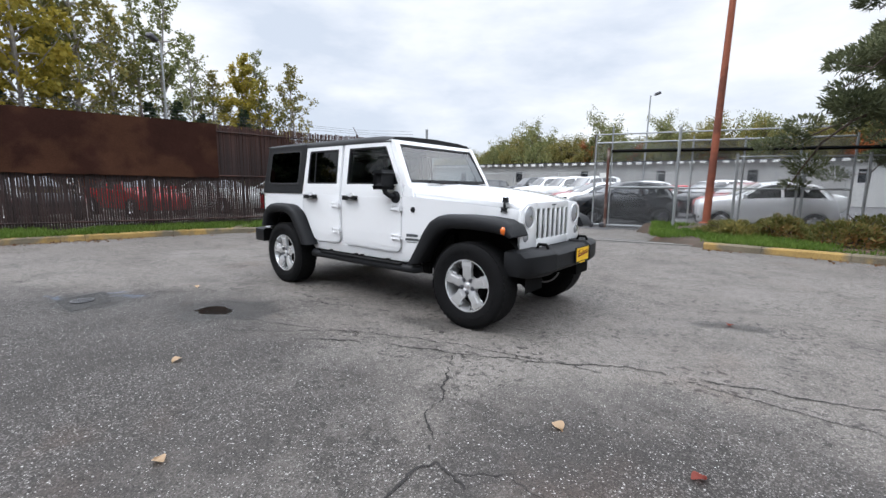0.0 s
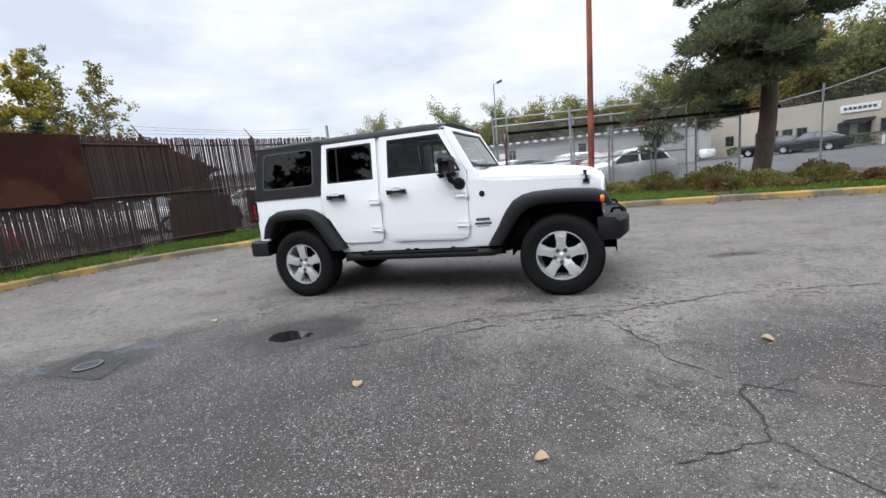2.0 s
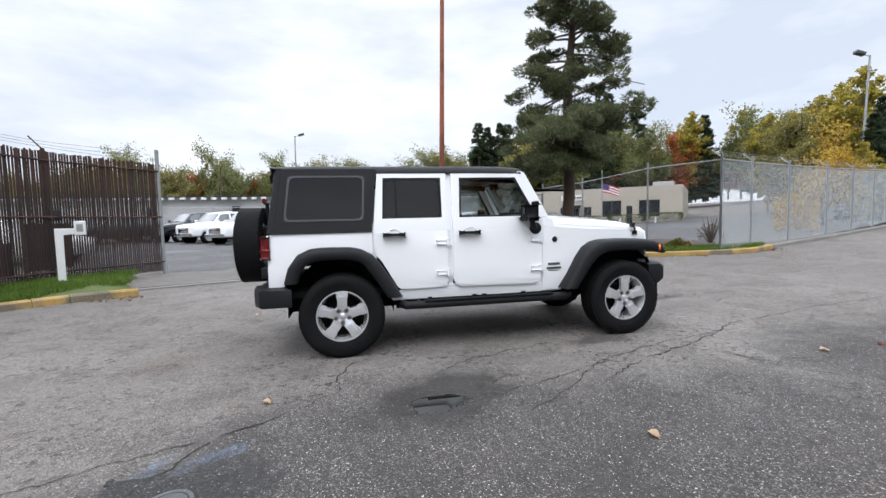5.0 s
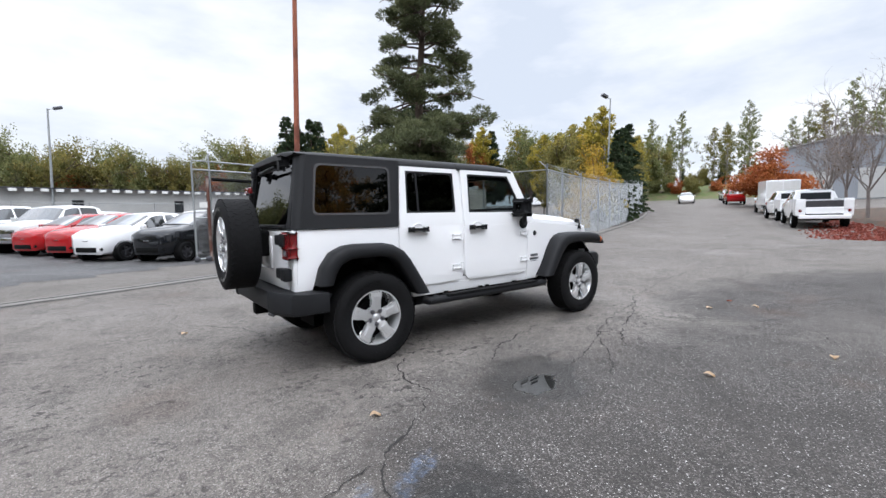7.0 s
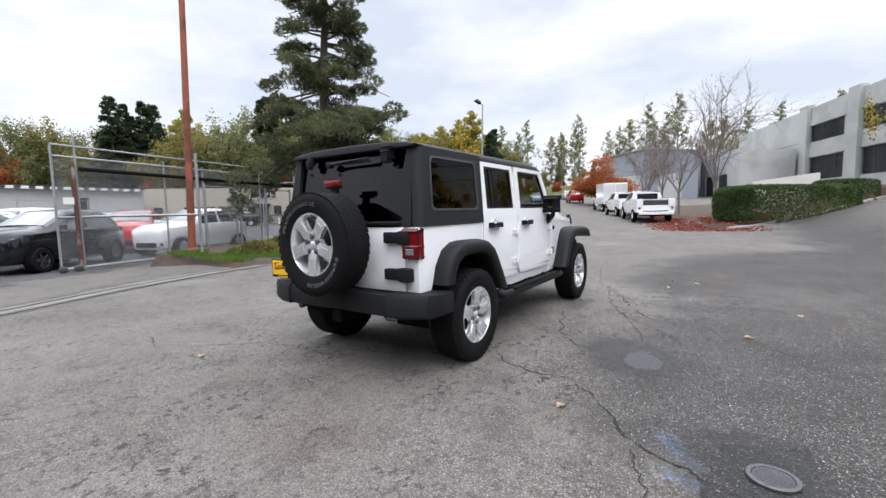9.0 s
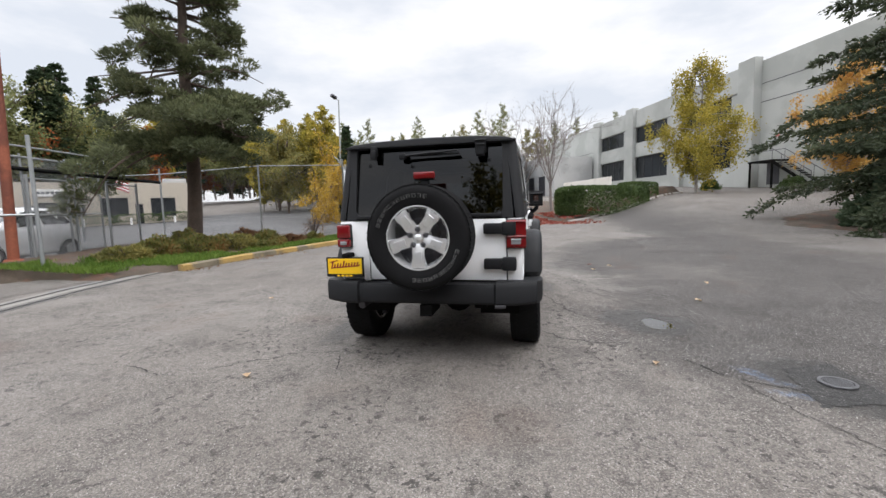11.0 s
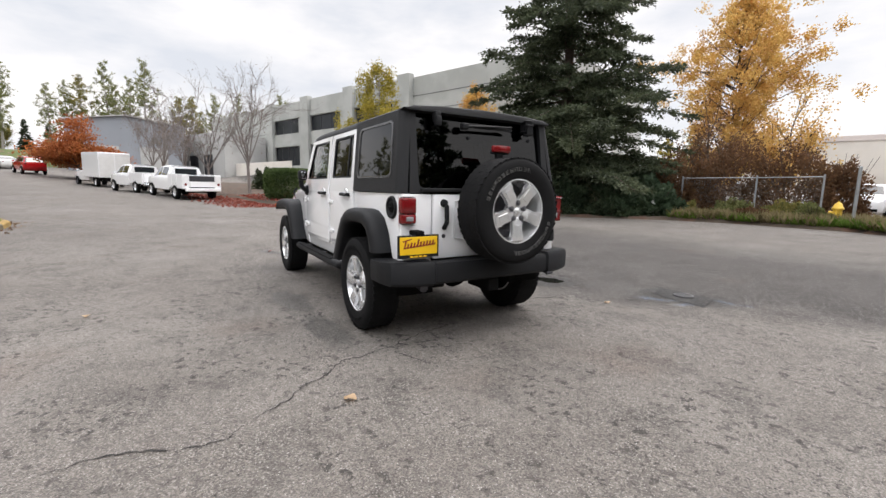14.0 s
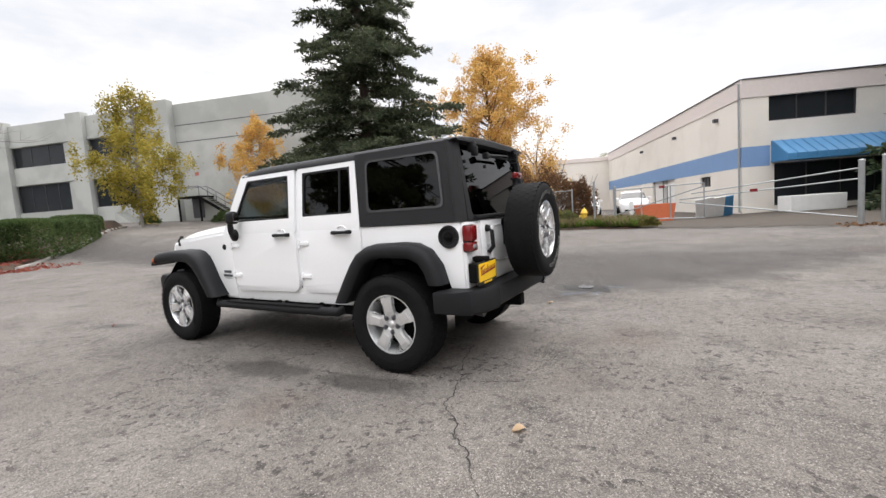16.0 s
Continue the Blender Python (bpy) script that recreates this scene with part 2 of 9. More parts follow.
        for hole_scale, lo_, seed_, strength in ((15, 0.555, 50, 0.85), (34, 0.575, 80, 0.80)):
            holes = ranged(noise_node(hole_scale, 3, (seed_, 3, 1), 0.6), lo_, lo_ + 0.05, 0.0, strength)
            holes = maths("MULTIPLY", holes, ranged(noise_node(1.7, 6, (7, 3, seed_), 0.65), 0.46, 0.58, 0.15, 1.0))
            col = mixed(col, (0.034, 0.031, 0.028), holes)
    mottle = ranged(noise_node(10.0, 6, (6, 1, 9), 0.7), 0.50, 0.68, 0.0, 0.42)
    col = mixed(col, tuple(c * 0.45 for c in base), mottle)
    fleck = maths("MULTIPLY", ranged(sep2.outputs["Blue"], 0.962, 0.970, 0.0, 0.8), ranged(vor2.outputs["Distance"], 0.30, 0.42, 1.0, 0.0))
    col = mixed(col, (0.36, 0.35, 0.33), fleck)
    for stone_scale, share, tone in ((85, 0.885, (0.44, 0.425, 0.40)), (62, 0.945, (0.50, 0.49, 0.47))):
        stone = n.new("ShaderNodeTexVoronoi")
        stone.inputs["Scale"].default_value = stone_scale
        l.new(tc.outputs["Object"], stone.inputs["Vector"])
        cell = n.new("ShaderNodeSeparateColor")
        l.new(stone.outputs["Color"], cell.inputs["Color"])
        show = maths("MULTIPLY", ranged(cell.outputs["Red"], share, share + 0.02, 0.0, 0.85), ranged(stone.outputs["Distance"], 0.24, 0.36, 1.0, 0.0))
        show = maths("MULTIPLY", show, ranged(aged, 0, 1, 0.35, 1.0) if aged is not None else 0.4)
        col = mixed(col, tone, show)
    brown = ranged(noise_node(0.9, 4, (17, 3, 2)), 0.60, 0.78, 0.0, 0.35)
    col = mixed(col, (0.10, 0.062, 0.045), brown)
    spot_mask = None

    for q in spots:
        d = spot(*q, 0.65, 0.80, 1.10)
        spot_mask = d if spot_mask is None else maths("MAXIMUM", spot_mask, d)
    for q in paints:
        d = maths("MULTIPLY", spot(*q, 1.1, 0.55, 1.15), ranged(noise_node(26, 4, (3, 3, 9), 0.6), 0.40, 0.62, 0.05, 0.55))
        col = mixed(col, (0.13, 0.18, 0.28), d)
    pool = None
    for q in pools:
        d = spot(*q, 0.45, 0.86, 1.02)
        pool = d if pool is None else maths("MAXIMUM", pool, d)
    if spot_mask is not None:
        sh = n.new("ShaderNodeVectorMath")
        sh.operation = "SCALE"
        l.new(col, sh.inputs[0])
        l.new(ranged(spot_mask, 0, 1, 1.0, 0.55), sh.inputs["Scale"])
        col = sh.outputs["Vector"]
    if pool is not None:
        col = mixed(col, (0.012, 0.012, 0.011), pool)
    gr = n.new("ShaderNodeVectorMath")
    gr.operation = "SCALE"
    l.new(col, gr.inputs[0])
    l.new(grit, gr.inputs["Scale"])
    l.new(gr.outputs["Vector"], b.inputs["Base Color"])
    damp = ranged(noise_node(0.35, 5, (30, 12, 0)), 0.55, 0.70, rough, rough - 0.2 - wet)
    if spot_mask is not None:
        damp = maths("SUBTRACT", damp, ranged(spot_mask, 0, 1, 0.0, 0.30))
    bp = n.new("ShaderNodeBump")
    bp.inputs["Strength"].default_value, bp.inputs["Distance"].default_value = 0.8, 0.007
    if pool is not None:
        damp = maths("MAXIMUM", maths("SUBTRACT", damp, pool), 0.02)
        l.new(ranged(pool, 0, 0.8, 0.8, 0.0), bp.inputs["Strength"])
    l.new(damp, b.inputs["Roughness"])
    l.new(vor.outputs["Distance"], bp.inputs["Height"])
    l.new(bp.outputs["Normal"], b.inputs["Normal"])
    b.inputs["Specular IOR Level"].default_value = 0.35
    if pool is not None:
        l.new(ranged(pool, 0, 1, 0.35, 0.75), b.inputs["Specular IOR Level"])
    return m


M = {
    "asphalt": asphalt_material("worn_asphalt", (0.132, 0.117, 0.105), (0.225, 0.208, 0.189), (0.174, 0.158, 0.143), 0.36,
                                old=((0.040, 0.0355, 0.0325), (0.056, 0.0500, 0.0460), (0.145, 0.134, 0.126)),
                                border=((-12, -10.5), (-7.5, -7.6), (-5.4, -5.0), (-3.9, -3.4), (-2.3, -2.3), (-1.6, -1.75), (-0.5, -1.45), (0.2, -1.95), (1.0, -2.05), (1.6, -2.1), (1.9, -2.45), (2.15, -2.35),
                                        (2.35, -1.7), (2.8, -1.3), (3.5, -1.05), (4.6, -1.15), (6.2, -1.45), (8.2, -2.2), (10.2, -4.5)),
                                # last two spots: darker, smoother strips along the car's left side
                                spots=((-0.70, -1.93, 0.60, 0.36, 0.45), (-2.22, -2.78, 0.50, 0.33, 0.3), (1.12, -0.95, 0.40, 0.15, 0.2), (3.31, 0.75, 0.35, 0.14, 0.4), (-1.35, 1.12, 0.42, 0.16, 0.15), (-0.35, 1.15, 0.55, 0.14, 0.05)),
                                pools=((-0.80, -2.05, 0.23, 0.15, 0.35),), bare=((2.9, -3.35, 1.35, 0.80, 0.2), (2.25, -2.35, 0.42, 0.13, -0.85)), paints=((-2.12, -2.42, 0.22, 0.06, 0.6), (-2.42, -2.50, 0.14, 0.05, 1.2), (-2.60, -2.98, 0.2, 0.04, 0.2))),
    "apron": asphalt_material("apron_asphalt", (0.118, 0.106, 0.095), (0.20, 0.185, 0.168), (0.15, 0.137, 0.123), 0.3),
    "lot": asphalt_material("lot_asphalt", (0.058, 0.057, 0.058), (0.15, 0.148, 0.145), (0.088, 0.087, 0.088), 0.3, rough=0.7),
    "patch_asphalt": asphalt_material("patch_asphalt", (0.024, 0.023, 0.022), (0.075, 0.072, 0.069), (0.034, 0.032, 0.030), 0.3, rough=0.7),
    "crack": node_material("crack_shadow", (0.022, 0.020, 0.019), 0.95, var=0.4, scale=9),
    "paint_white": node_material("white_car_paint", (0.89, 0.895, 0.905), 0.26, var=0.012, scale=1.5, coat=1.0),
    "black_plastic": node_material("textured_black_plastic", (0.013, 0.0135, 0.015), 0.55, var=0.10, fine=420, bump=0.10, spec=0.20),
    "hardtop": node_material("textured_black_hardtop", (0.017, 0.0175, 0.019), 0.55, var=0.10, fine=380, bump=0.14, spec=0.22),
    "seal": node_material("rubber_seal", (0.060, 0.060, 0.063), 0.25, var=0.1, spec=0.7),
    "under": node_material("underbody_black", (0.006, 0.006, 0.006), 0.85, var=0.3, spec=0.1),
    "rubber": node_material("tyre_rubber", (0.0085, 0.0085, 0.009), 0.8, var=0.2, scale=12, fine=120, bump=0.1, spec=0.14),
    "rubber_text": node_material("tyre_white_outline", (0.17, 0.17, 0.167), 0.8, var=0.15),
    "alloy": node_material("silver_alloy", (0.80, 0.81, 0.82), 0.27, metal=0.7, var=0.04, scale=8, coat=0.5),
    "steel": node_material("dark_steel", (0.10, 0.10, 0.11), 0.5, metal=0.8, var=0.2),
    "galv": node_material("galvanised_steel", (0.34, 0.355, 0.36), 0.48, metal=0.6, var=0.15, scale=4, fine=40),
    "wire": node_material("weathered_wire", (0.20, 0.205, 0.21), 0.6, metal=0.3, var=0.15),
    "chrome": node_material("chrome", (0.75, 0.76, 0.78), 0.1, metal=1.0, var=0.02),
    "tail_red": node_material("red_lamp_lens", (0.17, 0.008, 0.010), 0.12, var=0.06, coat=0.35, spec=0.5),
    "lens_clear": node_material("pale_lamp_lens", (0.36, 0.37, 0.39), 0.12, metal=0.35, var=0.05, coat=0.8),
    "amber": node_material("amber_lens", (0.75, 0.16, 0.02), 0.18, var=0.05, coat=0.6),
    "plate": node_material("yellow_plate", (0.85, 0.52, 0.01), 0.45, var=0.03),
    "plate_ink": node_material("dark_red_ink", (0.20, 0.012, 0.01), 0.6, var=0.05),
    "badge": node_material("grey_badge", (0.10, 0.11, 0.12), 0.4, metal=0.4, var=0.1),
    "seat": node_material("dark_seat_cloth", (0.012, 0.012, 0.013), 0.9, var=0.2, spec=0.15),
    "glass_dark": glass_material("privacy_glass", (0.022, 0.024, 0.026), ior=1.58),
    "glass_clear": glass_material("clear_glass", (0.84, 0.87, 0.87), ior=1.32),
    "glass_screen": glass_material("windscreen_glass", (0.40, 0.46, 0.49), ior=2.05),
    "kerb_yellow": node_material("worn_yellow_kerb", (0.33, 0.215, 0.068), 0.85, var=0.4, scale=2.5, fine=50, bump=0.5, second=(0.15, 0.125, 0.085), amount=0.55),
    "kerb": node_material("concrete_kerb", (0.33, 0.31, 0.29), 0.9, var=0.25, scale=2, fine=60, bump=0.4),
    "kerb_dark": node_material("grimy_concrete_kerb", (0.19, 0.18, 0.165), 0.9, var=0.3, scale=2, fine=60, bump=0.4),
    "grass": leaf_material("green_grass", [(0.055, 0.10, 0.016), (0.115, 0.19, 0.030), (0.19, 0.25, 0.055)]),
    "dry_grass": leaf_material("dry_weed_stalks", [(0.10, 0.085, 0.040), (0.20, 0.165, 0.085), (0.30, 0.25, 0.14)]),
    "soil": node_material("bark_soil", (0.070, 0.052, 0.038), 0.95, var=0.45, scale=3, fine=45, bump=0.9, second=(0.095, 0.052, 0.034), amount=0.4),
    "turf": node_material("rough_turf", (0.075, 0.10, 0.025), 0.95, var=0.4, scale=1.5, fine=35, bump=0.9, second=(0.12, 0.09, 0.05), amount=0.4),
    "redleaf": leaf_material("fallen_red_leaves", [(0.15, 0.036, 0.028), (0.25, 0.062, 0.045), (0.30, 0.11, 0.075)]),
    "dryleaf": leaf_material("fallen_dry_leaves", [(0.44, 0.29, 0.17), (0.54, 0.39, 0.25), (0.46, 0.24, 0.12)]),
    "slat": node_material("rust_brown_slat", (0.052, 0.021, 0.0145), 0.75, var=0.35, scale=3, fine=30, bump=0.3, second=(0.028, 0.014, 0.012), amount=0.5, rnd=0.3),
    "screen": node_material("brown_screen_cloth", (0.036, 0.0155, 0.011), 0.95, var=0.3, scale=1.6, fine=40, bump=0.3, second=(0.066, 0.030, 0.018), amount=0.45, spec=0.1),
    "rust": node_material("rust_orange_pole", (0.28, 0.085, 0.045), 0.8, var=0.25, scale=2, fine=25, bump=0.3, second=(0.16, 0.05, 0.03), amount=0.45),
    "white_metal": node_material("painted_white_metal", (0.72, 0.72, 0.71), 0.5, var=0.08, scale=4),
    "bark": node_material("tree_bark", (0.085, 0.062, 0.048), 0.95, var=0.4, scale=4, fine=25, bump=1.0),
    "bark_grey": node_material("grey_twig_bark", (0.185, 0.160, 0.148), 0.9, var=0.3, scale=4, fine=25, bump=0.5),
    "bark_pale": node_material("pale_bark", (0.26, 0.24, 0.22), 0.9, var=0.3, scale=4, fine=25, bump=0.6),
    "pine": leaf_material("pine_needles", [(0.042, 0.051, 0.028), (0.105, 0.120, 0.060), (0.215, 0.222, 0.115)]),
    "fir": leaf_material("fir_needles", [(0.026, 0.034, 0.020), (0.062, 0.078, 0.044), (0.132, 0.150, 0.084)]),
    "fir_far": leaf_material("distant_fir_needles", [(0.020, 0.034, 0.018), (0.046, 0.070, 0.034), (0.095, 0.118, 0.058)]),
    "juniper": leaf_material("juniper_needles", [(0.028, 0.048, 0.028), (0.066, 0.100, 0.058), (0.125, 0.165, 0.095)]),
    "leaf_green": leaf_material("green_leaves", [(0.080, 0.096, 0.038), (0.185, 0.20, 0.078), (0.30, 0.29, 0.12)]),
    "leaf_mixed": leaf_material("turning_leaves", [(0.085, 0.098, 0.034), (0.215, 0.20, 0.066), (0.37, 0.28, 0.080)]),
    "leaf_yellow": leaf_material("yellow_leaves", [(0.28, 0.16, 0.02), (0.48, 0.31, 0.04), (0.60, 0.42, 0.09)]),
    "leaf_pale_yellow": leaf_material("pale_yellow_leaves", [(0.42, 0.20, 0.06), (0.62, 0.38, 0.11), (0.70, 0.53, 0.19)]),
    "leaf_gold": leaf_material("green_gold_leaves", [(0.13, 0.13, 0.028), (0.34, 0.28, 0.045), (0.54, 0.42, 0.08)]),
    "leaf_orange": leaf_material("orange_leaves", [(0.22, 0.065, 0.025), (0.38, 0.12, 0.04), (0.50, 0.20, 0.06)]),
    "leaf_brown": leaf_material("brown_leaves", [(0.08, 0.045, 0.025), (0.16, 0.085, 0.045), (0.24, 0.14, 0.07)]),
    "hedge": leaf_material("hedge_leaves", [(0.036, 0.060, 0.022), (0.080, 0.122, 0.042), (0.140, 0.185, 0.066)]),
    "shrub": leaf_material("turning_shrub", [(0.06, 0.085, 0.026), (0.17, 0.165, 0.05), (0.30, 0.12, 0.05)]),
    "concrete": node_material("grey_concrete_wall", (0.42, 0.43, 0.41), 0.85, var=0.08, scale=0.5, fine=20, bump=0.1, second=(0.36, 0.37, 0.35), amount=0.5),
    "cream": node_material("cream_wall_paint", (0.74, 0.70, 0.64), 0.8, var=0.05, scale=0.5, fine=20, bump=0.1, second=(0.69, 0.65, 0.59), amount=0.4),
    "cream_cap": node_material("pale_pink_fascia", (0.66, 0.59, 0.56), 0.8, var=0.05),
    "blue_band": node_material("blue_wall_band", (0.17, 0.29, 0.50), 0.75, var=0.06, scale=1),
    "blue_metal": node_material("blue_standing_seam_metal", (0.06, 0.22, 0.42), 0.4, var=0.08, scale=2),
    "faded_red": node_material("faded_red_board", (0.42, 0.13, 0.11), 0.6, var=0.08),
    "gravel": node_material("brown_yard_gravel", (0.062, 0.050, 0.039), 0.95, var=0.25, scale=3.0),
    "shed_wall": node_material("blue_grey_sheet_wall", (0.27, 0.29, 0.32), 0.8, var=0.08, scale=0.5),
    "tan": node_material("tan_wall", (0.45, 0.40, 0.33), 0.85, var=0.08, scale=0.5),
    "lot_wall": node_material("pale_grey_wall", (0.44, 0.44, 0.43), 0.85, var=0.10, scale=0.4, fine=8, second=(0.36, 0.36, 0.35), amount=0.45),
    "window": node_material("dark_window", (0.022, 0.025, 0.028), 0.08, var=0.2, scale=1, spec=0.22),
    "red_paint": node_material("red_car_paint", (0.36, 0.010, 0.012), 0.14, var=0.02, coat=0.5, spec=0.3),
    "black_paint": node_material("dark_grey_car_paint", (0.008, 0.009, 0.011), 0.10, var=0.02, coat=0.35, spec=0.3),
    "silver_paint": node_material("pale_silver_car_paint", (0.60, 0.61, 0.60), 0.32, var=0.02, coat=0.9),
    "orange_tub": node_material("orange_plastic", (0.62, 0.16, 0.07), 0.6, var=0.1),
    "hydrant": node_material("yellow_hydrant", (0.65, 0.42, 0.04), 0.5, var=0.1),
    "iron": node_material("cast_iron", (0.14, 0.14, 0.145), 0.36, metal=0.7, var=0.3, scale=20, fine=150, bump=0.5),
    "sign_white": node_material("white_sign", (0.75, 0.75, 0.73), 0.6, var=0.05),
    "car_glass": node_material("car_window_glass", (0.012, 0.014, 0.016), 0.04, var=0.05, coat=1.0, spec=0.9),
    "rust_dark": node_material("dark_rusted_steel", (0.10, 0.042, 0.030), 0.8, var=0.35, scale=3, fine=25, bump=0.3, second=(0.30, 0.24, 0.21), amount=0.35),
    "flag_red": node_material("flag_red_cloth", (0.42, 0.05, 0.06), 0.8, var=0.08),
    "flag_blue": node_material("flag_blue_cloth", (0.04, 0.06, 0.18), 0.8, var=0.08),
    "concrete_strip": node_material("worn_concrete_strip", (0.205, 0.190, 0.172), 0.9, var=0.25, scale=1.5, fine=50, bump=0.4, second=(0.16, 0.155, 0.15), amount=0.5),
    "ink": node_material("dark_ink", (0.04, 0.05, 0.06), 0.7, var=0.1),
}


# ---------------------------------------------------------------- building helpers
def mesh_of(bm, name, mats, smooth=False):
    bmesh.ops.recalc_face_normals(bm, faces=bm.faces[:])
    me = bpy.data.meshes.new(name)
    bm.to_mesh(me)
    bm.free()
    for q in (mats if isinstance(mats, (list, tuple)) else (mats,)):
        me.materials.append(M[q])
    if smooth:
        me.shade_smooth()
        me.set_sharp_from_angle(angle=radians(smooth if smooth is not True else 38))
    return me


def part(name, bm, mat, parent, label="", smooth=False, kind=""):
    """Links a bmesh as one mesh object under a thing or under a part."""
    ob = new(name, mesh_of(bm, name, mat, smooth))
    ob.parent = parent
    return tagged(ob, label, kind=kind)


def thing(name, label, category, m=None, group="", kind=""):
    ob = new(name)
    ob.empty_display_size = 0.2
    if m is not None:
        ob.matrix_basis = m
    return tagged(ob, label, category, group, kind)


def solid(name, bm, mat, label, category, m=None, group="", kind="", smooth=False):
    ob = new(name, mesh_of(bm, name, mat, smooth))
    if m is not None:
        ob.matrix_basis = m
    return tagged(ob, label, category, group, kind)


def box(bm, a, b, bevel=0.0, seg=2, m=None):
    """A box between two corners, with rounded edges."""
    r = bmesh.ops.create_cube(bm, size=1.0)
    vs = r["verts"]
    for v in vs:
        v.co = Vector([a[i] + (b[i] - a[i]) * (v.co[i] + 0.5) for i in range(3)])
    if bevel:
        es = list({e for v in vs for e in v.link_edges})
        r2 = bmesh.ops.bevel(bm, geom=es, offset=bevel, segments=seg, affect="EDGES", profile=0.5)
        vs = list({v for f in r2["faces"] for v in f.verts} | {v for v in vs if v.is_valid})
    if m is not None:
        bmesh.ops.transform(bm, matrix=m, verts=[v for v in vs if v.is_valid])
    return bm


def tube(bm, pts, r, n=8, r_end=None, cap=True):
    """A round bar along points, tapering from r to r_end."""
    pts = [Vector(p) for p in pts]
    r_end = r if r_end is None else r_end
    rings = []
    for i, p in enumerate(pts):
        d = (pts[min(i + 1, len(pts) - 1)] - pts[max(i - 1, 0)]).normalized()
        side = d.cross(Vector((0, 0, 1)) if abs(d.z) < 0.95 else Vector((1, 0, 0))).normalized()
        up = side.cross(d)
        q = r + (r_end - r) * i / max(len(pts) - 1, 1)
        rings.append([bm.verts.new(p + q * (math.cos(k * math.tau / n) * side + math.sin(k * math.tau / n) * up)) for k in range(n)])
    for a, b in zip(rings, rings[1:]):
        for k in range(n):
            bm.faces.new((a[k], a[(k + 1) % n], b[(k + 1) % n], b[k]))
    if cap and n > 2:
        bm.faces.new(rings[0][::-1])
        bm.faces.new(rings[-1])
    return bm


def lathe(bm, profile, n=32, m=None, close=False):
    """Turns (radius, height) points about the z axis."""
    m = m or Matrix()
    rings = [[bm.verts.new(m @ Vector((r * math.cos(k * math.tau / n), r * math.sin(k * math.tau / n), z))) for k in range(n)] for r, z in profile]
    pairs = list(zip(rings, rings[1:])) + ([(rings[-1], rings[0])] if close else [])
    for a, b in pairs:
        for k in range(n):
            bm.faces.new((a[k], a[(k + 1) % n], b[(k + 1) % n], b[k]))
    return rings


def prism(bm, poly, d, m=None, bevel=0.0):
    """Extrudes a flat outline in x, y by d along z."""
    m = m or Matrix()
    lo = [bm.verts.new(m @ Vector((x, y, 0))) for x, y in poly]
    hi = [bm.verts.new(m @ Vector((x, y, d))) for x, y in poly]
    n = len(poly)
    fs = [bm.faces.new(lo[::-1]), bm.faces.new(hi)]
    for k in range(n):
        fs.append(bm.faces.new((lo[k], lo[(k + 1) % n], hi[(k + 1) % n], hi[k])))
    if bevel:
        bmesh.ops.bevel(bm, geom=list({e for f in fs for e in f.edges}), offset=bevel, segments=2, affect="EDGES", profile=0.5)
    return bm


def loft(bm, rings, closed=True, caps=True):
    """Skins rings of equal count."""
    vr = [[bm.verts.new(p) for p in r] for r in rings]
    n = len(vr[0])
    for a, b in zip(vr, vr[1:]):
        for k in range(n if closed else n - 1):
            bm.faces.new((a[k], a[(k + 1) % n], b[(k + 1) % n], b[k]))
    if caps and closed:
        bm.faces.new(vr[0][::-1])
        bm.faces.new(vr[-1])
    return vr


def smooth_step(a, b, v):
    v = min(max((v - a) / (b - a), 0.0), 1.0)
    return v * v * (3 - 2 * v)


def ground_z(x, y):
    """Height of the land: level under the parked car, rising along the road, to the lot and up the side drive."""
    h = 0.0
    if y > 3.5:
        h += 0.005 * (min(y, 60) - 3.5)
    if x > 8:
        h += 0.0011 * (min(x, 25) - 8) ** 2 + 0.054 * max(0.0, min(x, 80) - 25)
    h -= 0.38 * smooth_step(25, 42, x) * smooth_step(16, 8, y) * smooth_step(-9, -3, y)
    h += smooth_step(3, 11, -y) * smooth_step(10, 26, x) * 1.0
    if x < -4:
        h += 0.015 * min(-x - 4, 8)
    return h


def sheet(poly_inside, step, lift, bounds, jitter=0.0, name="sheet"):
    """A thin cover that follows the land wherever poly_inside(x, y) holds."""
    bm = bmesh.new()
    x0, y0, x1, y1 = bounds
    nx, ny = int((x1 - x0) / step), int((y1 - y0) / step)
    vs = {}
    for i in range(nx):
        for j in range(ny):
            cx, cy = x0 + (i + 0.5) * step, y0 + (j + 0.5) * step
            if not poly_inside(cx, cy):
                continue
            q = []
            for a, b in ((i, j), (i + 1, j), (i + 1, j + 1), (i, j + 1)):
                if (a, b) not in vs:
                    x, y = x0 + a * step, y0 + b * step
                    dx, dy = jitter * noise.noise((x * 2.1, y * 2.1, 1)), jitter * noise.noise((x * 2.1, y * 2.1, 9))
                    vs[a, b] = bm.verts.new((x + dx, y + dy, ground_z(x + dx, y + dy) + lift))
                q.append(vs[a, b])
            bm.faces.new(q)
    return bm


def inside(poly):
    def test(x, y):
        c = False
        for (xa, ya), (xb, yb) in zip(poly, poly[1:] + poly[:1]):
            if (ya > y) != (yb > y) and x < (xb - xa) * (y - ya) / (yb - ya) + xa:
                c = not c
        return c
    return test


def along(pts, step):
    """Evenly spaced points with headings on a polyline."""
    out, carry = [], 0.0
    for a, b in zip(pts, pts[1:]):
        a, b = Vector(a), Vector(b)
        d, ln = (b - a).normalized(), (b - a).length
        s = carry
        while s < ln:
            out.append((a + d * s, math.atan2(d.y, d.x)))
            s += step
        carry = s - ln
    return out


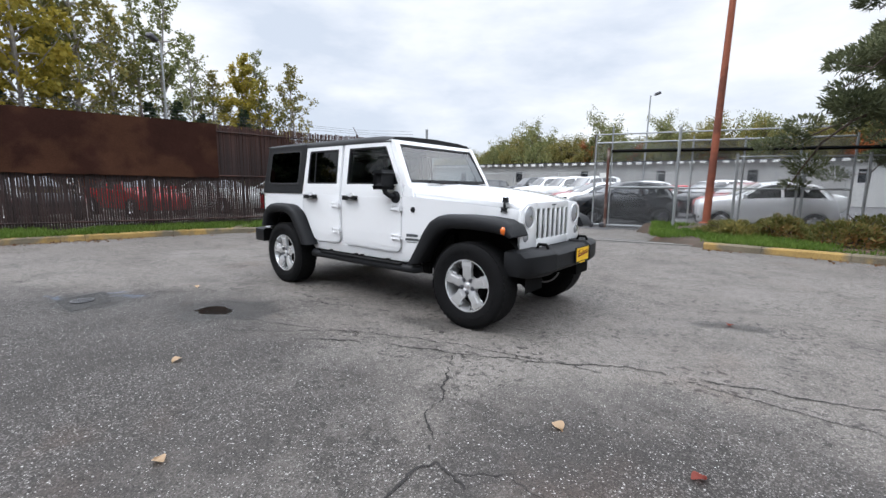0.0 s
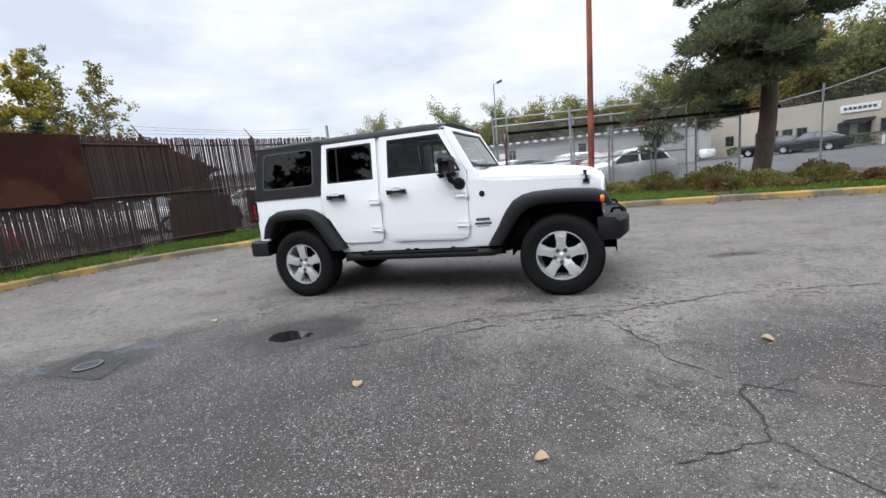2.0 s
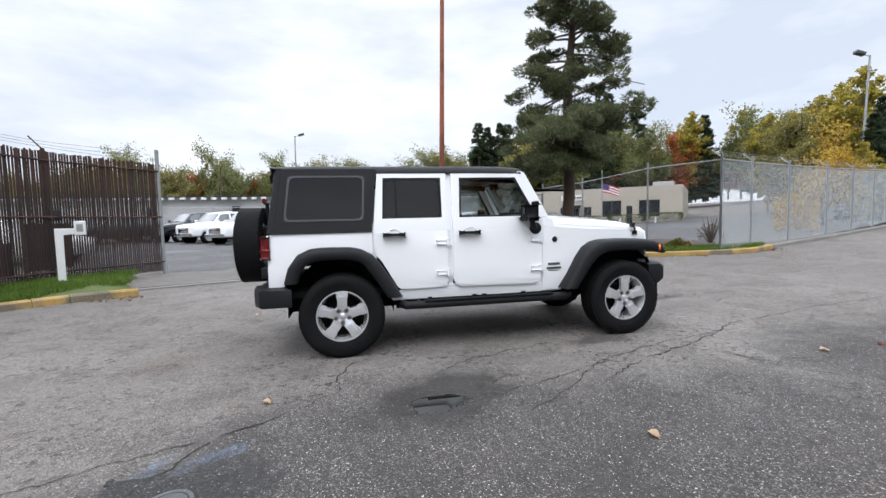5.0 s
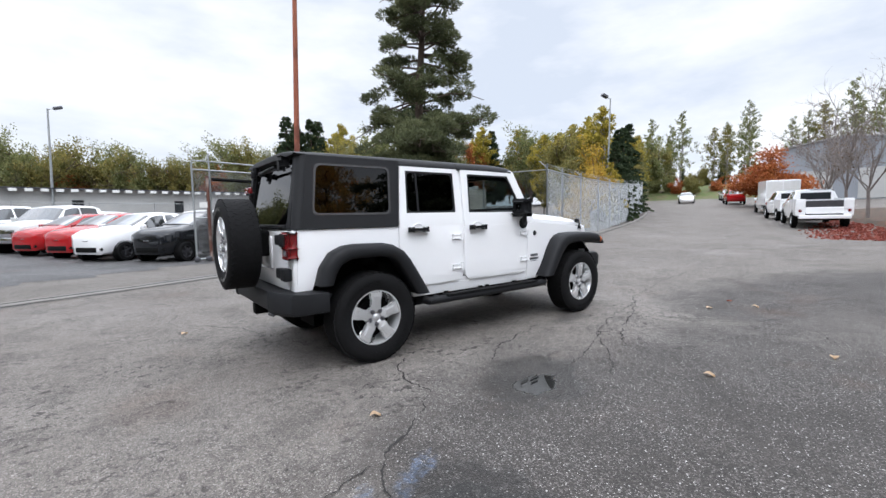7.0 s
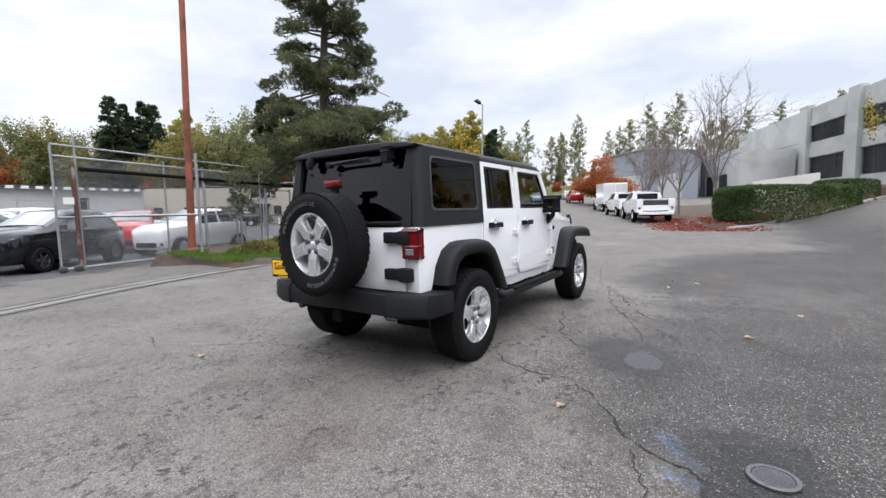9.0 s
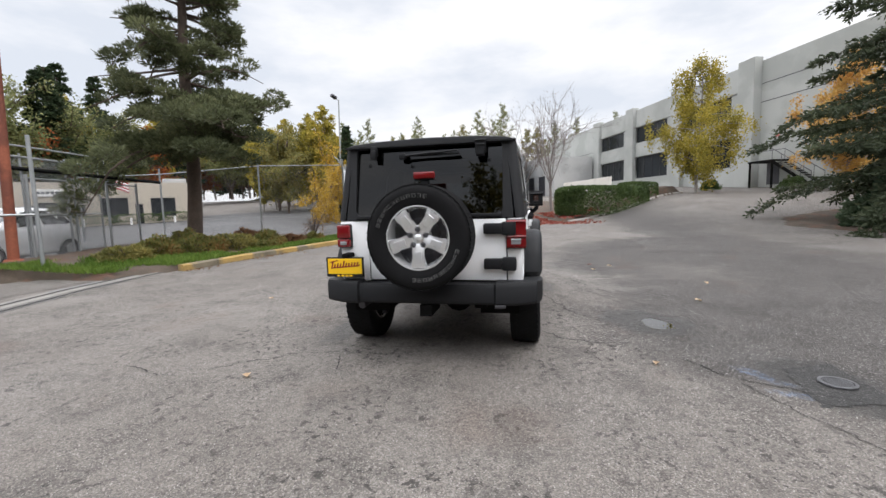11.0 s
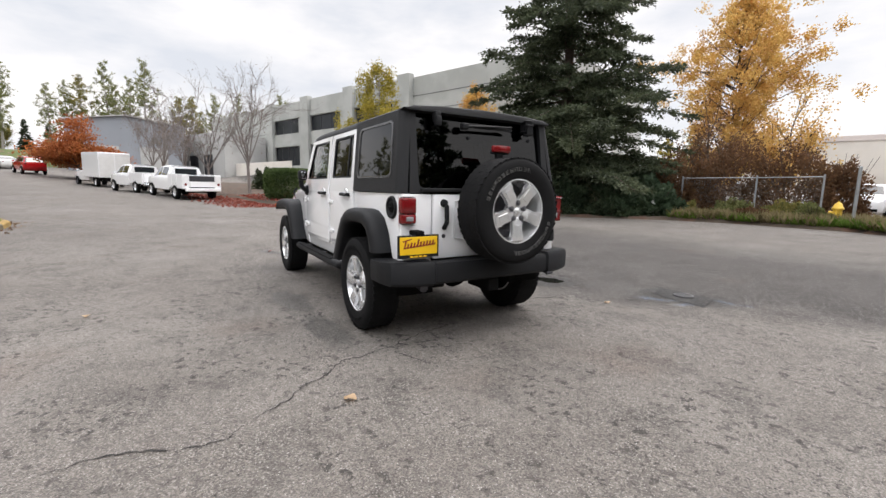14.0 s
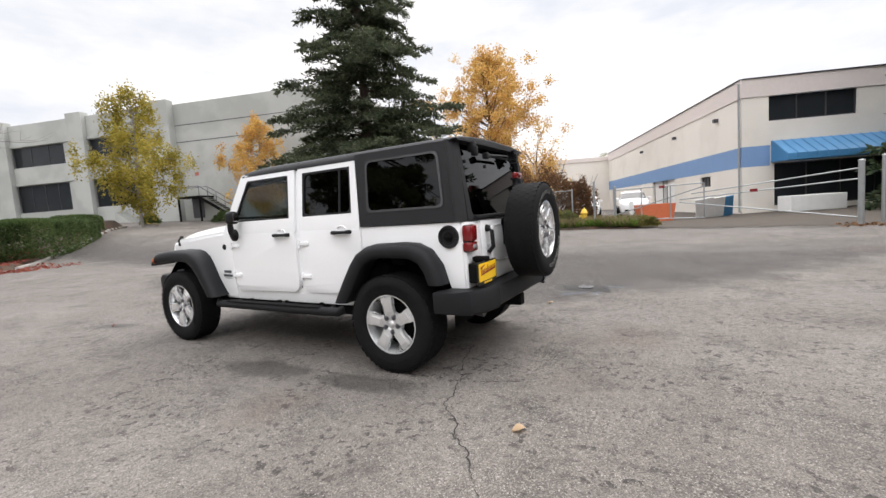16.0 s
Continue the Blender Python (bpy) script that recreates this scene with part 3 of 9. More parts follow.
# ---------------------------------------------------------------- ground
def build_ground():
    xs = sorted({round(v, 2) for v in list(np.arange(-14, 32.1, 1.0)) + [-3000, -800, -250, -110, -70, -50, -36, -26, -19, 36, 42, 50, 60, 72, 80, 100, 140, 250, 800, 3000]})
    ys = sorted({round(v, 2) for v in list(np.arange(-24, 24.1, 1.0)) + [3.5, -3000, -800, -250, -110, -70, -50, -38, -30, 30, 38, 50, 60, 80, 120, 250, 800, 3000]})
    bm = bmesh.new()
    g = [[bm.verts.new((x, y, ground_z(x, y))) for y in ys] for x in xs]
    for i in range(len(xs) - 1):
        for j in range(len(ys) - 1):
            bm.faces.new((g[i][j], g[i + 1][j], g[i + 1][j + 1], g[i][j + 1]))
    return solid("ground", bm, "asphalt", "grey worn asphalt ground with cracks and stains", "ground", kind="structure", smooth=True)


ground = build_ground()


# ---------------------------------------------------------------- the white four-door off-roader
def side_y(x, z):
    """Half width of the body side at a place along and above the car."""
    if z <= 1.17:
        y = 0.765 - 0.05 * max(0.0, (0.80 - z) / 0.35) ** 2 * 0.6
    else:
        y = 0.765 - 0.068 * (z - 1.17) / 0.58
    if x > 0.60:
        y -= 0.115 * min((x - 0.60) / 1.25, 1.0)
    return y


def skin(bm, poly, s, off=0.0, th=0.03, bevel=0.006):
    """A body panel: an outline in x, z laid on the curved body side of sign s, with thickness and soft edges."""
    flat = bmesh.new()
    flat.faces.new([flat.verts.new((x, 0, z)) for x, z in poly])
    for axis, cuts in ((2, (0.52, 0.58, 0.64, 0.70, 0.76, 0.80, 1.17, 1.40)), (0, (0.60, 0.80, 1.0, 1.2, 1.4, 1.6))):
        no = (0, 0, 1) if axis == 2 else (1, 0, 0)
        lo, hi = min(p[axis // 2] for p in poly), max(p[axis // 2] for p in poly)
        for c in cuts:
            if lo + 0.004 < c < hi - 0.004:
                bmesh.ops.bisect_plane(flat, geom=flat.verts[:] + flat.edges[:] + flat.faces[:], plane_co=(c, 0, c), plane_no=no, dist=1e-4)
    out, inn = {}, {}
    for v in flat.verts:
        x, z = v.co.x, v.co.z
        out[v] = bm.verts.new((x, s * (side_y(x, z) + off), z))
        inn[v] = bm.verts.new((x, s * (side_y(x, z) + off - th), z))
    for f in flat.faces:
        bm.faces.new([out[v] for v in f.verts])
        bm.faces.new([inn[v] for v in f.verts][::-1])
    rim = []
    for e in flat.edges:
        if len(e.link_faces) == 1:
            p, q = e.verts
            bm.faces.new((out[p], inn[p], inn[q], out[q]))
            rim.append(bm.edges.get((out[p], out[q])))
    flat.free()
    if bevel:
        bmesh.ops.bevel(bm, geom=rim, offset=bevel, segments=2, affect="EDGES", profile=0.6)
    return bm


def skin_ring(bm, outer, inner, s, off=0.0, th=0.03):
    """A frame between two outlines of equal count on the body side."""
    n = len(outer)

    def v(p, o):
        return bm.verts.new((p[0], s * (side_y(*p) + o), p[1]))
    a, b = [v(p, off) for p in outer], [v(p, off) for p in inner]
    c, d = [v(p, off - th) for p in outer], [v(p, off - th) for p in inner]
    for k in range(n):
        j = (k + 1) % n
        bm.faces.new((a[k], a[j], b[j], b[k]))
        bm.faces.new((c[k], d[k], d[j], c[j]))
        bm.faces.new((a[k], c[k], c[j], a[j]))
        bm.faces.new((b[k], b[j], d[j], d[k]))
    return bm


def rounded(poly, r, n=4):
    """The outline with its corners rounded."""
    out = []
    k = len(poly)
    for i in range(k):
        p, a, b = Vector(poly[i]), Vector(poly[i - 1]), Vector(poly[(i + 1) % k])
        da, db = (a - p), (b - p)
        q = min(r, da.length * 0.45, db.length * 0.45)
        s0, s1 = p + da.normalized() * q, p + db.normalized() * q
        for j in range(n + 1):
            t = j / n
            out.append(tuple((1 - t) ** 2 * s0 + 2 * t * (1 - t) * p + t * t * s1))
    return out


def wheel_parts(parent, name, m, spare=False):
    """Tyre, five-spoke rim, dark drum and hub cap; the axle is local z and the outer face looks to +z."""
    w = new(name)
    w.parent = parent
    w.matrix_basis = m
    bm = bmesh.new()
    prof = [(0.224, -0.105), (0.255, -0.120), (0.320, -0.130), (0.360, -0.124), (0.380, -0.108), (0.388, -0.085),
            (0.391, -0.03), (0.391, 0.03), (0.388, 0.085), (0.380, 0.108), (0.360, 0.124), (0.320, 0.130), (0.255, 0.120), (0.224, 0.105)]
    lathe(bm, prof, 56, close=True)
    tyre = part("tyre", bm, "rubber", w, smooth=45)
    bm = bmesh.new()
    for row, zz in enumerate((-0.088, -0.046, 0.0, 0.046, 0.088)):
        n = 44
        for k in range(n):
            a = (k + 0.5 * (row % 2)) * math.tau / n
            q = Matrix.Rotation(a, 4, "Z") @ Matrix.Translation((0.390, 0, zz)) @ Matrix.Rotation(0.30 * (-1) ** row, 4, "X")
            box(bm, (-0.006, -0.0255, -0.0215), (0.0020, 0.0255, 0.0215), m=q)
    for k in range(44):
        for sg in (-1, 1):
            q = Matrix.Rotation((k + 0.25) * math.tau / 44, 4, "Z") @ Matrix.Translation((0.375, 0, sg * 0.110)) @ Matrix.Rotation(sg * 0.65, 4, "Y")
            box(bm, (-0.012, -0.020, -0.006), (0.012, 0.018, 0.0005), m=q)
    part("tread", bm, "rubber", tyre, kind="stuff")
    bm = bmesh.new()
    for start, count in ((math.radians(-103), 12), (math.radians(84), 11)):
        for i in range(count):
            a = start + i * 0.135
            q = Matrix.Rotation(a, 4, "Z") @ Matrix.Translation((0.308, 0, 0.1285)) @ Matrix.Rotation(-0.06, 4, "Y")
            h, hw, th = 0.013, 0.0125, 0.0018
            for k, (p0, p1) in enumerate((((-h, -hw), (-h + th, hw)), ((h - th, -hw), (h, hw)), ((-h, -hw), (h, -hw + th)), ((-h, hw - th), (h, hw)), ((-th / 2, -hw), (th / 2, hw)))):
                if (i * 7 + k * 3) % 5 != 1:
                    box(bm, (*p0, -0.001), (*p1, 0.003), m=q)
    part("sidewall_lettering", bm, "rubber_text" if spare else "rubber", tyre, "outlined raised lettering bars" if spare else "", kind="stuff")
    bm = bmesh.new()
    lathe(bm, [(0.205, 0.045), (0.216, 0.070), (0.221, 0.098), (0.229, 0.114), (0.238, 0.113), (0.238, 0.098), (0.228, 0.085), (0.224, -0.10), (0.205, -0.10)], 48, close=True)
    rim = part("rim", bm, "alloy", w, "silver five-spoke alloy rim", smooth=40)
    bm = bmesh.new()
    for k in range(5):
        a = k * math.tau / 5 + math.pi / 2
        q = Matrix.Rotation(a, 4, "Z")
        prism(bm, [(0.045, -0.042), (0.10, -0.046), (0.15, -0.043), (0.19, -0.046), (0.224, -0.060), (0.224, 0.060), (0.19, 0.046), (0.15, 0.043), (0.10, 0.046), (0.045, 0.042)], 0.034,
              m=q @ Matrix.Translation((0, 0, 0.060)) @ Matrix.Rotation(-0.10, 4, "Y"), bevel=0.007)
    part("spoke_star", bm, "alloy", rim, smooth=40)
    for k in range(5):
        bm = bmesh.new()
        q = Matrix.Rotation(k * math.tau / 5 + math.pi / 2, 4, "Z") @ Matrix.Translation((0, 0, 0.0945)) @ Matrix.Rotation(-0.10, 4, "Y")
        box(bm, (0.100, -0.026, -0.003), (0.190, 0.026, 0.004), 0.003, m=q)
        part("spoke_face", bm, "alloy", rim)
    bm = bmesh.new()
    lathe(bm, [(0.0, 0.092), (0.064, 0.091), (0.092, 0.084), (0.098, 0.060), (0.0, 0.050)], 30)
    part("hub", bm, "alloy", rim, smooth=40)
    bm = bmesh.new()
    lathe(bm, [(0.0, 0.106), (0.018, 0.105), (0.026, 0.099), (0.027, 0.085), (0.0, 0.085)], 20)
    part("centre_cap", bm, "alloy", rim, "silver centre cap", smooth=40)
    for k in range(5):
        bm = bmesh.new()
        a = k * math.tau / 5 + math.pi / 2 + math.pi / 5
        q = Matrix.Translation((0.063 * math.cos(a), 0.063 * math.sin(a), 0.088))
        lathe(bm, [(0.0135, 0.0), (0.0135, 0.018), (0.009, 0.023), (0.0, 0.023)], 6, m=q)
        lathe(bm, [(0.021, 0.0), (0.021, 0.0155), (0.0145, 0.0145)], 12, m=q)
        part("lug_nut", bm, "steel", rim)
    bm = bmesh.new()
    lathe(bm, [(0.0, 0.000), (0.145, 0.000), (0.145, -0.03), (0.218, -0.04), (0.218, -0.06), (0.0, -0.06)], 32)
    part("brake_disc", bm, "steel" if spare else "under", w)
    return w


def ring_between(bm, outer, inner, x0f, th):
    """A flat frame in y, z placed at x0f(z), th thick towards +x."""
    n = len(outer)
    rows = [[bm.verts.new((x0f(z) + d, y, z)) for y, z in poly] for poly, d in ((outer, 0), (inner, 0), (inner, th), (outer, th))]
    for p, q in zip(rows, rows[1:] + rows[:1]):
        for k in range(n):
            j = (k + 1) % n
            bm.faces.new((p[k], p[j], q[j], q[k]))
    return bm


def build_offroader():
    car = thing("offroad_car", "white four-door off-road car with black hardtop parked on asphalt", "car")
    W = "paint_white"
    # tub: sides behind the doors, sills, cowl sides
    body = new("body")
    body.parent = car
    for s in (-1, 1):
        bm = bmesh.new()
        skin(bm, [(-2.10, 0.655), (-1.99, 0.655), (-1.92, 0.86), (-1.76, 0.97), (-1.36, 0.97), (-1.165, 0.93), (-1.165, 1.165), (-2.085, 1.165)], s)
        part("quarter_panel", bm, W, body, smooth=25)
        bm = bmesh.new()
        skin(bm, [(-0.98, 0.49), (0.80, 0.49), (0.80, 0.585), (-1.05, 0.585)], s, -0.012, 0.05)
        part("sill_panel", bm, W, body, smooth=25)
        bm = bmesh.new()
        skin(bm, [(0.577, 0.50), (0.80, 0.50), (1.02, 0.88), (1.12, 0.96), (1.30, 1.00), (1.84, 0.97), (1.85, 1.075), (0.70, 1.165), (0.577, 1.165)], s, 0.0, 0.03)
        part("front_wing", bm, W, body, smooth=25)
        bm = bmesh.new()
        skin(bm, [(0.585, 1.165), (0.72, 1.163), (0.70, 1.255), (0.585, 1.275)], s, -0.002, 0.05)
        part("cowl_side", bm, W, body)
        # windscreen side post
        bm = bmesh.new()
        skin(bm, [(0.575, 1.275), (0.655, 1.265), (0.405, 1.735), (0.335, 1.735)], s, 0.0, 0.06)
        part("windscreen_post", bm, W, body)
        # door jambs behind the shut lines
        bm = bmesh.new()
        skin(bm, [(0.53, 0.50), (0.60, 0.50), (0.60, 1.25), (0.53, 1.25)], s, -0.014, 0.015, 0)
        skin(bm, [(-1.19, 0.88), (-1.13, 0.88), (-1.13, 1.25), (-1.19, 1.25)], s, -0.014, 0.015, 0)
        skin(bm, [(-0.90, 0.56), (0.56, 0.56), (0.56, 0.63), (-0.90, 0.63)], s, -0.016, 0.015, 0)
        part("door_jamb", bm, W, body)
        # body at B pillar and behind rear door
        bm = bmesh.new()
        skin(bm, [(-0.425, 0.585), (-0.385, 0.585), (-0.325, 1.165), (-0.425, 1.165)], s, -0.022, 0.03, 0)
        skin(bm, [(-0.43, 1.165), (-0.325, 1.165), (-0.325, 1.755), (-0.43, 1.755)], s, -0.022, 0.03, 0)
        part("centre_pillar", bm, W, body)
    # doors
    for s in (-1, 1):
        fd = new("front_door")
        fd.parent = car
        bm = bmesh.new()
        low = [(-0.375, 0.66), (-0.33, 0.598), (0.50, 0.585), (0.555, 0.63), (0.572, 1.165), (-0.375, 1.165)]
        skin(bm, rounded(low, 0.04, 3), s, 0.008, 0.04)
        skin(bm, [(-0.375, 1.158), (0.572, 1.158), (0.572, 1.268), (-0.375, 1.268)], s, 0.0075, 0.04, 0)
        outer = [(-0.375, 1.268), (0.572, 1.268), (0.335, 1.735), (-0.375, 1.735)]
        inner = [(-0.305, 1.285), (0.515, 1.285), (0.300, 1.680), (-0.290, 1.680)]
        skin_ring(bm, outer, inner, s, 0.007, 0.04)
        part("door_panel", bm, W, fd, smooth=30)
        bm = bmesh.new()
        skin_ring(bm, rounded([(-0.308, 1.281), (0.520, 1.281), (0.303, 1.684), (-0.293, 1.684)], 0.02, 2), rounded([(-0.285, 1.300), (0.485, 1.300), (0.285, 1.664), (-0.270, 1.664)], 0.03, 2), s, 0.003, 0.02)
        part("window_seal", bm, "black_plastic", fd)
        bm = bmesh.new()
        skin(bm, [(-0.29, 1.295), (0.49, 1.295), (0.288, 1.668), (-0.275, 1.668)], s, -0.008, 0.004, 0)
        g = part("window_glass", bm, "glass_clear", fd)
        g.visible_shadow = False
        rd = new("rear_door")
        rd.parent = car
        bm = bmesh.new()
        low = [(-1.155, 0.96), (-1.08, 0.88), (-0.92, 0.60), (-0.47, 0.60), (-0.432, 0.64), (-0.425, 1.165), (-1.155, 1.165)]
        skin(bm, rounded(low, 0.03, 3), s, 0.008, 0.04)
        skin(bm, [(-1.155, 1.158), (-0.425, 1.158), (-0.425, 1.268), (-1.145, 1.268)], s, 0.0075, 0.04, 0)
        outer = [(-1.145, 1.268), (-0.425, 1.268), (-0.425, 1.738), (-1.10, 1.738)]
        inner = [(-1.065, 1.288), (-0.480, 1.288), (-0.480, 1.680), (-1.045, 1.680)]
        skin_ring(bm, outer, inner, s, 0.007, 0.04)
        part("door_panel", bm, W, rd, smooth=30)
        bm = bmesh.new()
        skin_ring(bm, rounded([(-1.069, 1.284), (-0.476, 1.284), (-0.476, 1.684), (-1.049, 1.684)], 0.03, 2), rounded([(-1.045, 1.305), (-0.500, 1.305), (-0.500, 1.662), (-1.027, 1.662)], 0.04, 2), s, 0.003, 0.02)
        skin(bm, [(-0.935, 1.300), (-0.915, 1.300), (-0.915, 1.670), (-0.935, 1.670)], s, 0.000, 0.015, 0)
        part("window_seal", bm, "black_plastic", rd)
        bm = bmesh.new()
        skin(bm, [(-1.05, 1.30), (-0.495, 1.30), (-0.495, 1.668), (-1.032, 1.668)], s, -0.008, 0.004, 0)
        part("window_glass", bm, "glass_dark", rd)
        for door, hx in ((fd, -0.205), (rd, -0.955)):
            bm = bmesh.new()
            yy = side_y(hx, 1.135)
            a = (hx - 0.10, s * (yy + 0.022), 1.120)
            b = (hx + 0.095, s * (yy + 0.050), 1.146)
            box(bm, a, b, 0.009)
            for q in (-0.085, 0.080):
                box(bm, (hx + q - 0.022, s * (yy - 0.005), 1.117), (hx + q + 0.022, s * (yy + 0.04), 1.149), 0.008)
            part("handle", bm, "black_plastic", door, "black pull handle")
            bm = bmesh.new()
            lathe(bm, [(0.0, 0.006), (0.040, 0.006), (0.050, 0.012), (0.056, 0.0)], 20, m=Matrix.Translation((hx, s * (yy + 0.004), 1.158)) @ Matrix.Rotation(-s * math.pi / 2, 4, "X") @ Matrix.Scale(0.55, 4, (0, 1, 0)))
            part("handle_recess", bm, W, door, smooth=True)
        for door, hx in ((fd, 0.545), (rd, -0.445)):
            for hz in (1.045, 0.745):
                bm = bmesh.new()
                yy = side_y(hx, hz)
                box(bm, (hx - 0.10, s * (yy - 0.002), hz - 0.018), (hx + 0.03, s * (yy + 0.022), hz + 0.020), 0.008)
                tube(bm, [(hx + 0.012, s * (yy + 0.020), hz - 0.034), (hx + 0.012, s * (yy + 0.020), hz + 0.034)], 0.014, 10)
                part("door_hinge", bm, W, door, smooth=True)
        # mirror
        mir = new("door_mirror")
        mir.parent = car
        bm = bmesh.new()
        box(bm, (0.340, s * 0.800, 1.266), (0.458, s * 0.900, 1.392), 0.036, 4)
        shell = part("mirror_shell", bm, "black_plastic", mir, smooth=True)
        bm = bmesh.new()
        box(bm, (0.3355, s * 0.822, 1.290), (0.344, s * 0.878, 1.368), 0.003)
        part("mirror_glass", bm, "chrome", mir)
        bm = bmesh.new()
        tube(bm, [(0.415, s * 0.868, 1.27), (0.43, s * 0.855, 1.20), (0.47, s * 0.82, 1.165), (0.495, s * 0.765, 1.16)], 0.028, 10)
        lathe(bm, [(0.0, 0.03), (0.045, 0.03), (0.060, 0.015), (0.062, 0.0)], 18, m=Matrix.Translation((0.495, s * 0.772, 1.155)) @ Matrix.Rotation(-s * math.pi / 2, 4, "X"))
        part("mirror_arm", bm, "black_plastic", mir, smooth=True)
        # flares
        for name, outer, inner in (
            ("rear_flare", [(-1.970, 0.720), (-1.930, 0.860), (-1.845, 0.975), (-1.735, 1.025), (-1.625, 1.035), (-1.375, 1.030), (-1.275, 1.010), (-1.175, 0.955), (-1.105, 0.875), (-1.005, 0.720), (-0.900, 0.545)],
             [(-1.850, 0.720), (-1.820, 0.810), (-1.770, 0.878), (-1.695, 0.912), (-1.605, 0.920), (-1.405, 0.920), (-1.315, 0.902), (-1.255, 0.865), (-1.205, 0.795), (-1.125, 0.680), (-1.040, 0.545)]),
            ("front_flare", [(0.760, 0.525), (0.855, 0.670), (0.955, 0.845), (1.035, 0.945), (1.125, 0.995), (1.225, 1.015), (1.445, 1.020), (1.645, 1.012), (1.800, 0.995), (1.890, 0.955), (1.930, 0.870)],
             [(0.905, 0.525), (0.975, 0.630), (1.055, 0.745), (1.115, 0.810), (1.175, 0.862), (1.265, 0.892), (1.445, 0.900), (1.605, 0.896), (1.735, 0.888), (1.830, 0.875), (1.900, 0.852)])):
            bm = bmesh.new()
            rings = []
            for (xo, zo), (xi, zi) in zip(outer, inner):
                y0 = side_y(xo, min(zo, 1.1)) - 0.02
                p = lambda t, y: (xo + (xi - xo) * t, s * y, zo + (zi - zo) * t)
                rings.append([p(0.04, y0), p(0.0, y0 + 0.03), p(-0.02, 0.84), p(0.06, 0.880), p(0.24, 0.902), p(0.62, 0.906), p(0.92, 0.898), p(1.0, 0.880), p(0.96, y0 + 0.02), p(0.9, y0 - 0.02)])
            loft(bm, rings)
            part(name, bm, "black_plastic", car, "black plastic wheel-arch flare", smooth=50)
        # wheel wells
        for cx in (-1.47, 1.47):
            bm = bmesh.new()
            prof = [(cx + 0.50 * math.cos(a), 0.44 + 0.50 * math.sin(a)) for a in np.linspace(math.radians(-8), math.radians(188), 13)]
            loft(bm, [[(x, s * y, z) for x, z in prof] for y in (0.40, 0.72)], closed=False, caps=False)
            bm.faces.new([bm.verts.new((x, s * 0.40, z)) for x, z in prof])
            part("wheel_well", bm, "under", car)
        # side step
        step = new("side_step")
        step.parent = car
        bm = bmesh.new()
        tube(bm, [(-0.90, s * 0.77, 0.46), (-0.87, s * 0.815, 0.447), (-0.70, s * 0.825, 0.447), (0.60, s * 0.825, 0.447), (0.80, s * 0.82, 0.447), (0.86, s * 0.77, 0.46)], 0.040, 12)
        part("step_tube", bm, "black_plastic", step, smooth=True)
        bm = bmesh.new()
        box(bm, (-0.68, s * 0.785, 0.480), (0.64, s * 0.865, 0.491), 0.005)
        part("step_pad", bm, "rubber", step)
        for bx in (-0.72, -0.05, 0.62):
            bm = bmesh.new()
            tube(bm, [(bx, s * 0.82, 0.442), (bx, s * 0.64, 0.47)], 0.02, 8)
            part("step_bracket", bm, "steel", step)
        for bx in (-0.62, -0.16, -0.06, 0.36):
            bm = bmesh.new()
            box(bm, (bx - 0.02, s * 0.745, 0.490), (bx + 0.02, s * 0.765, 0.506), 0.003)
            part("step_clip", bm, "under", step)
        # side marker, badge, aerial foot
        bm = bmesh.new()
        lathe(bm, [(0.0, 0.022), (0.022, 0.019), (0.036, 0.008), (0.038, 0.0)], 20, m=Matrix.Translation((1.850, s * 0.888, 0.912)) @ Matrix.Rotation(-s * math.radians(52), 4, "Z") @ Matrix.Rotation(-s * math.pi / 2, 4, "X"))
        part("side_marker", bm, "amber", car, "round amber marker lamp", smooth=True)
        for z0, z1, x0, x1 in ((0.762, 0.790, 0.635, 0.775), (0.722, 0.746, 0.620, 0.790), (0.704, 0.711, 0.640, 0.770)):
            bm = bmesh.new()
            skin(bm, [(x0, z0), (x1, z0), (x1, z1), (x0, z1)], s, 0.003, 0.004, 0)
            part("badge_bar", bm, "badge", car, "plain grey badge bar")
        bm = bmesh.new()
        lathe(bm, [(0.0, 0.016), (0.020, 0.014), (0.028, 0.006), (0.030, 0.0)], 18, m=Matrix.Translation((0.715, s * side_y(0.715, 1.03), 1.035)) @ Matrix.Rotation(-s * math.pi / 2, 4, "X"))
        part("side_button" if s > 0 else "aerial_base", bm, "black_plastic", car, smooth=True)
        # bonnet latch
        bm = bmesh.new()
        box(bm, (1.685, s * 0.632, 1.055), (1.735, s * 0.672, 1.085), 0.008)
        tube(bm, [(1.71, s * 0.662, 1.07), (1.715, s * 0.672, 1.115), (1.70, s * 0.645, 1.16)], 0.012, 8)
        box(bm, (1.688, s * 0.622, 1.142), (1.722, s * 0.655, 1.172), 0.008)
        part("bonnet_latch", bm, "black_plastic", car, smooth=True)
    # bonnet
    bm = bmesh.new()
    rings = []
    for x, hw, zt in ((0.66, 0.700, 1.262), (0.80, 0.690, 1.258), (1.1, 0.662, 1.240), (1.4, 0.632, 1.212), (1.62, 0.610, 1.182), (1.76, 0.595, 1.152), (1.83, 0.585, 1.118), (1.855, 0.575, 1.085)):
        low = 1.165 - 0.09 * (x - 0.66) / 1.2
        row = [(x, -hw - 0.012, low - 0.01), (x, -hw - 0.012, min(zt - 0.035, low + 0.04)), (x, -hw + 0.02, zt - 0.022), (x, -hw + 0.08, zt - 0.006), (x, -0.27, zt + 0.004), (x, -0.235, zt + 0.016), (x, 0, zt + 0.022)]
        row += [(a, -b, c) for a, b, c in row[-2::-1]]
        rings.append(row)
    loft(bm, rings, closed=False, caps=False)
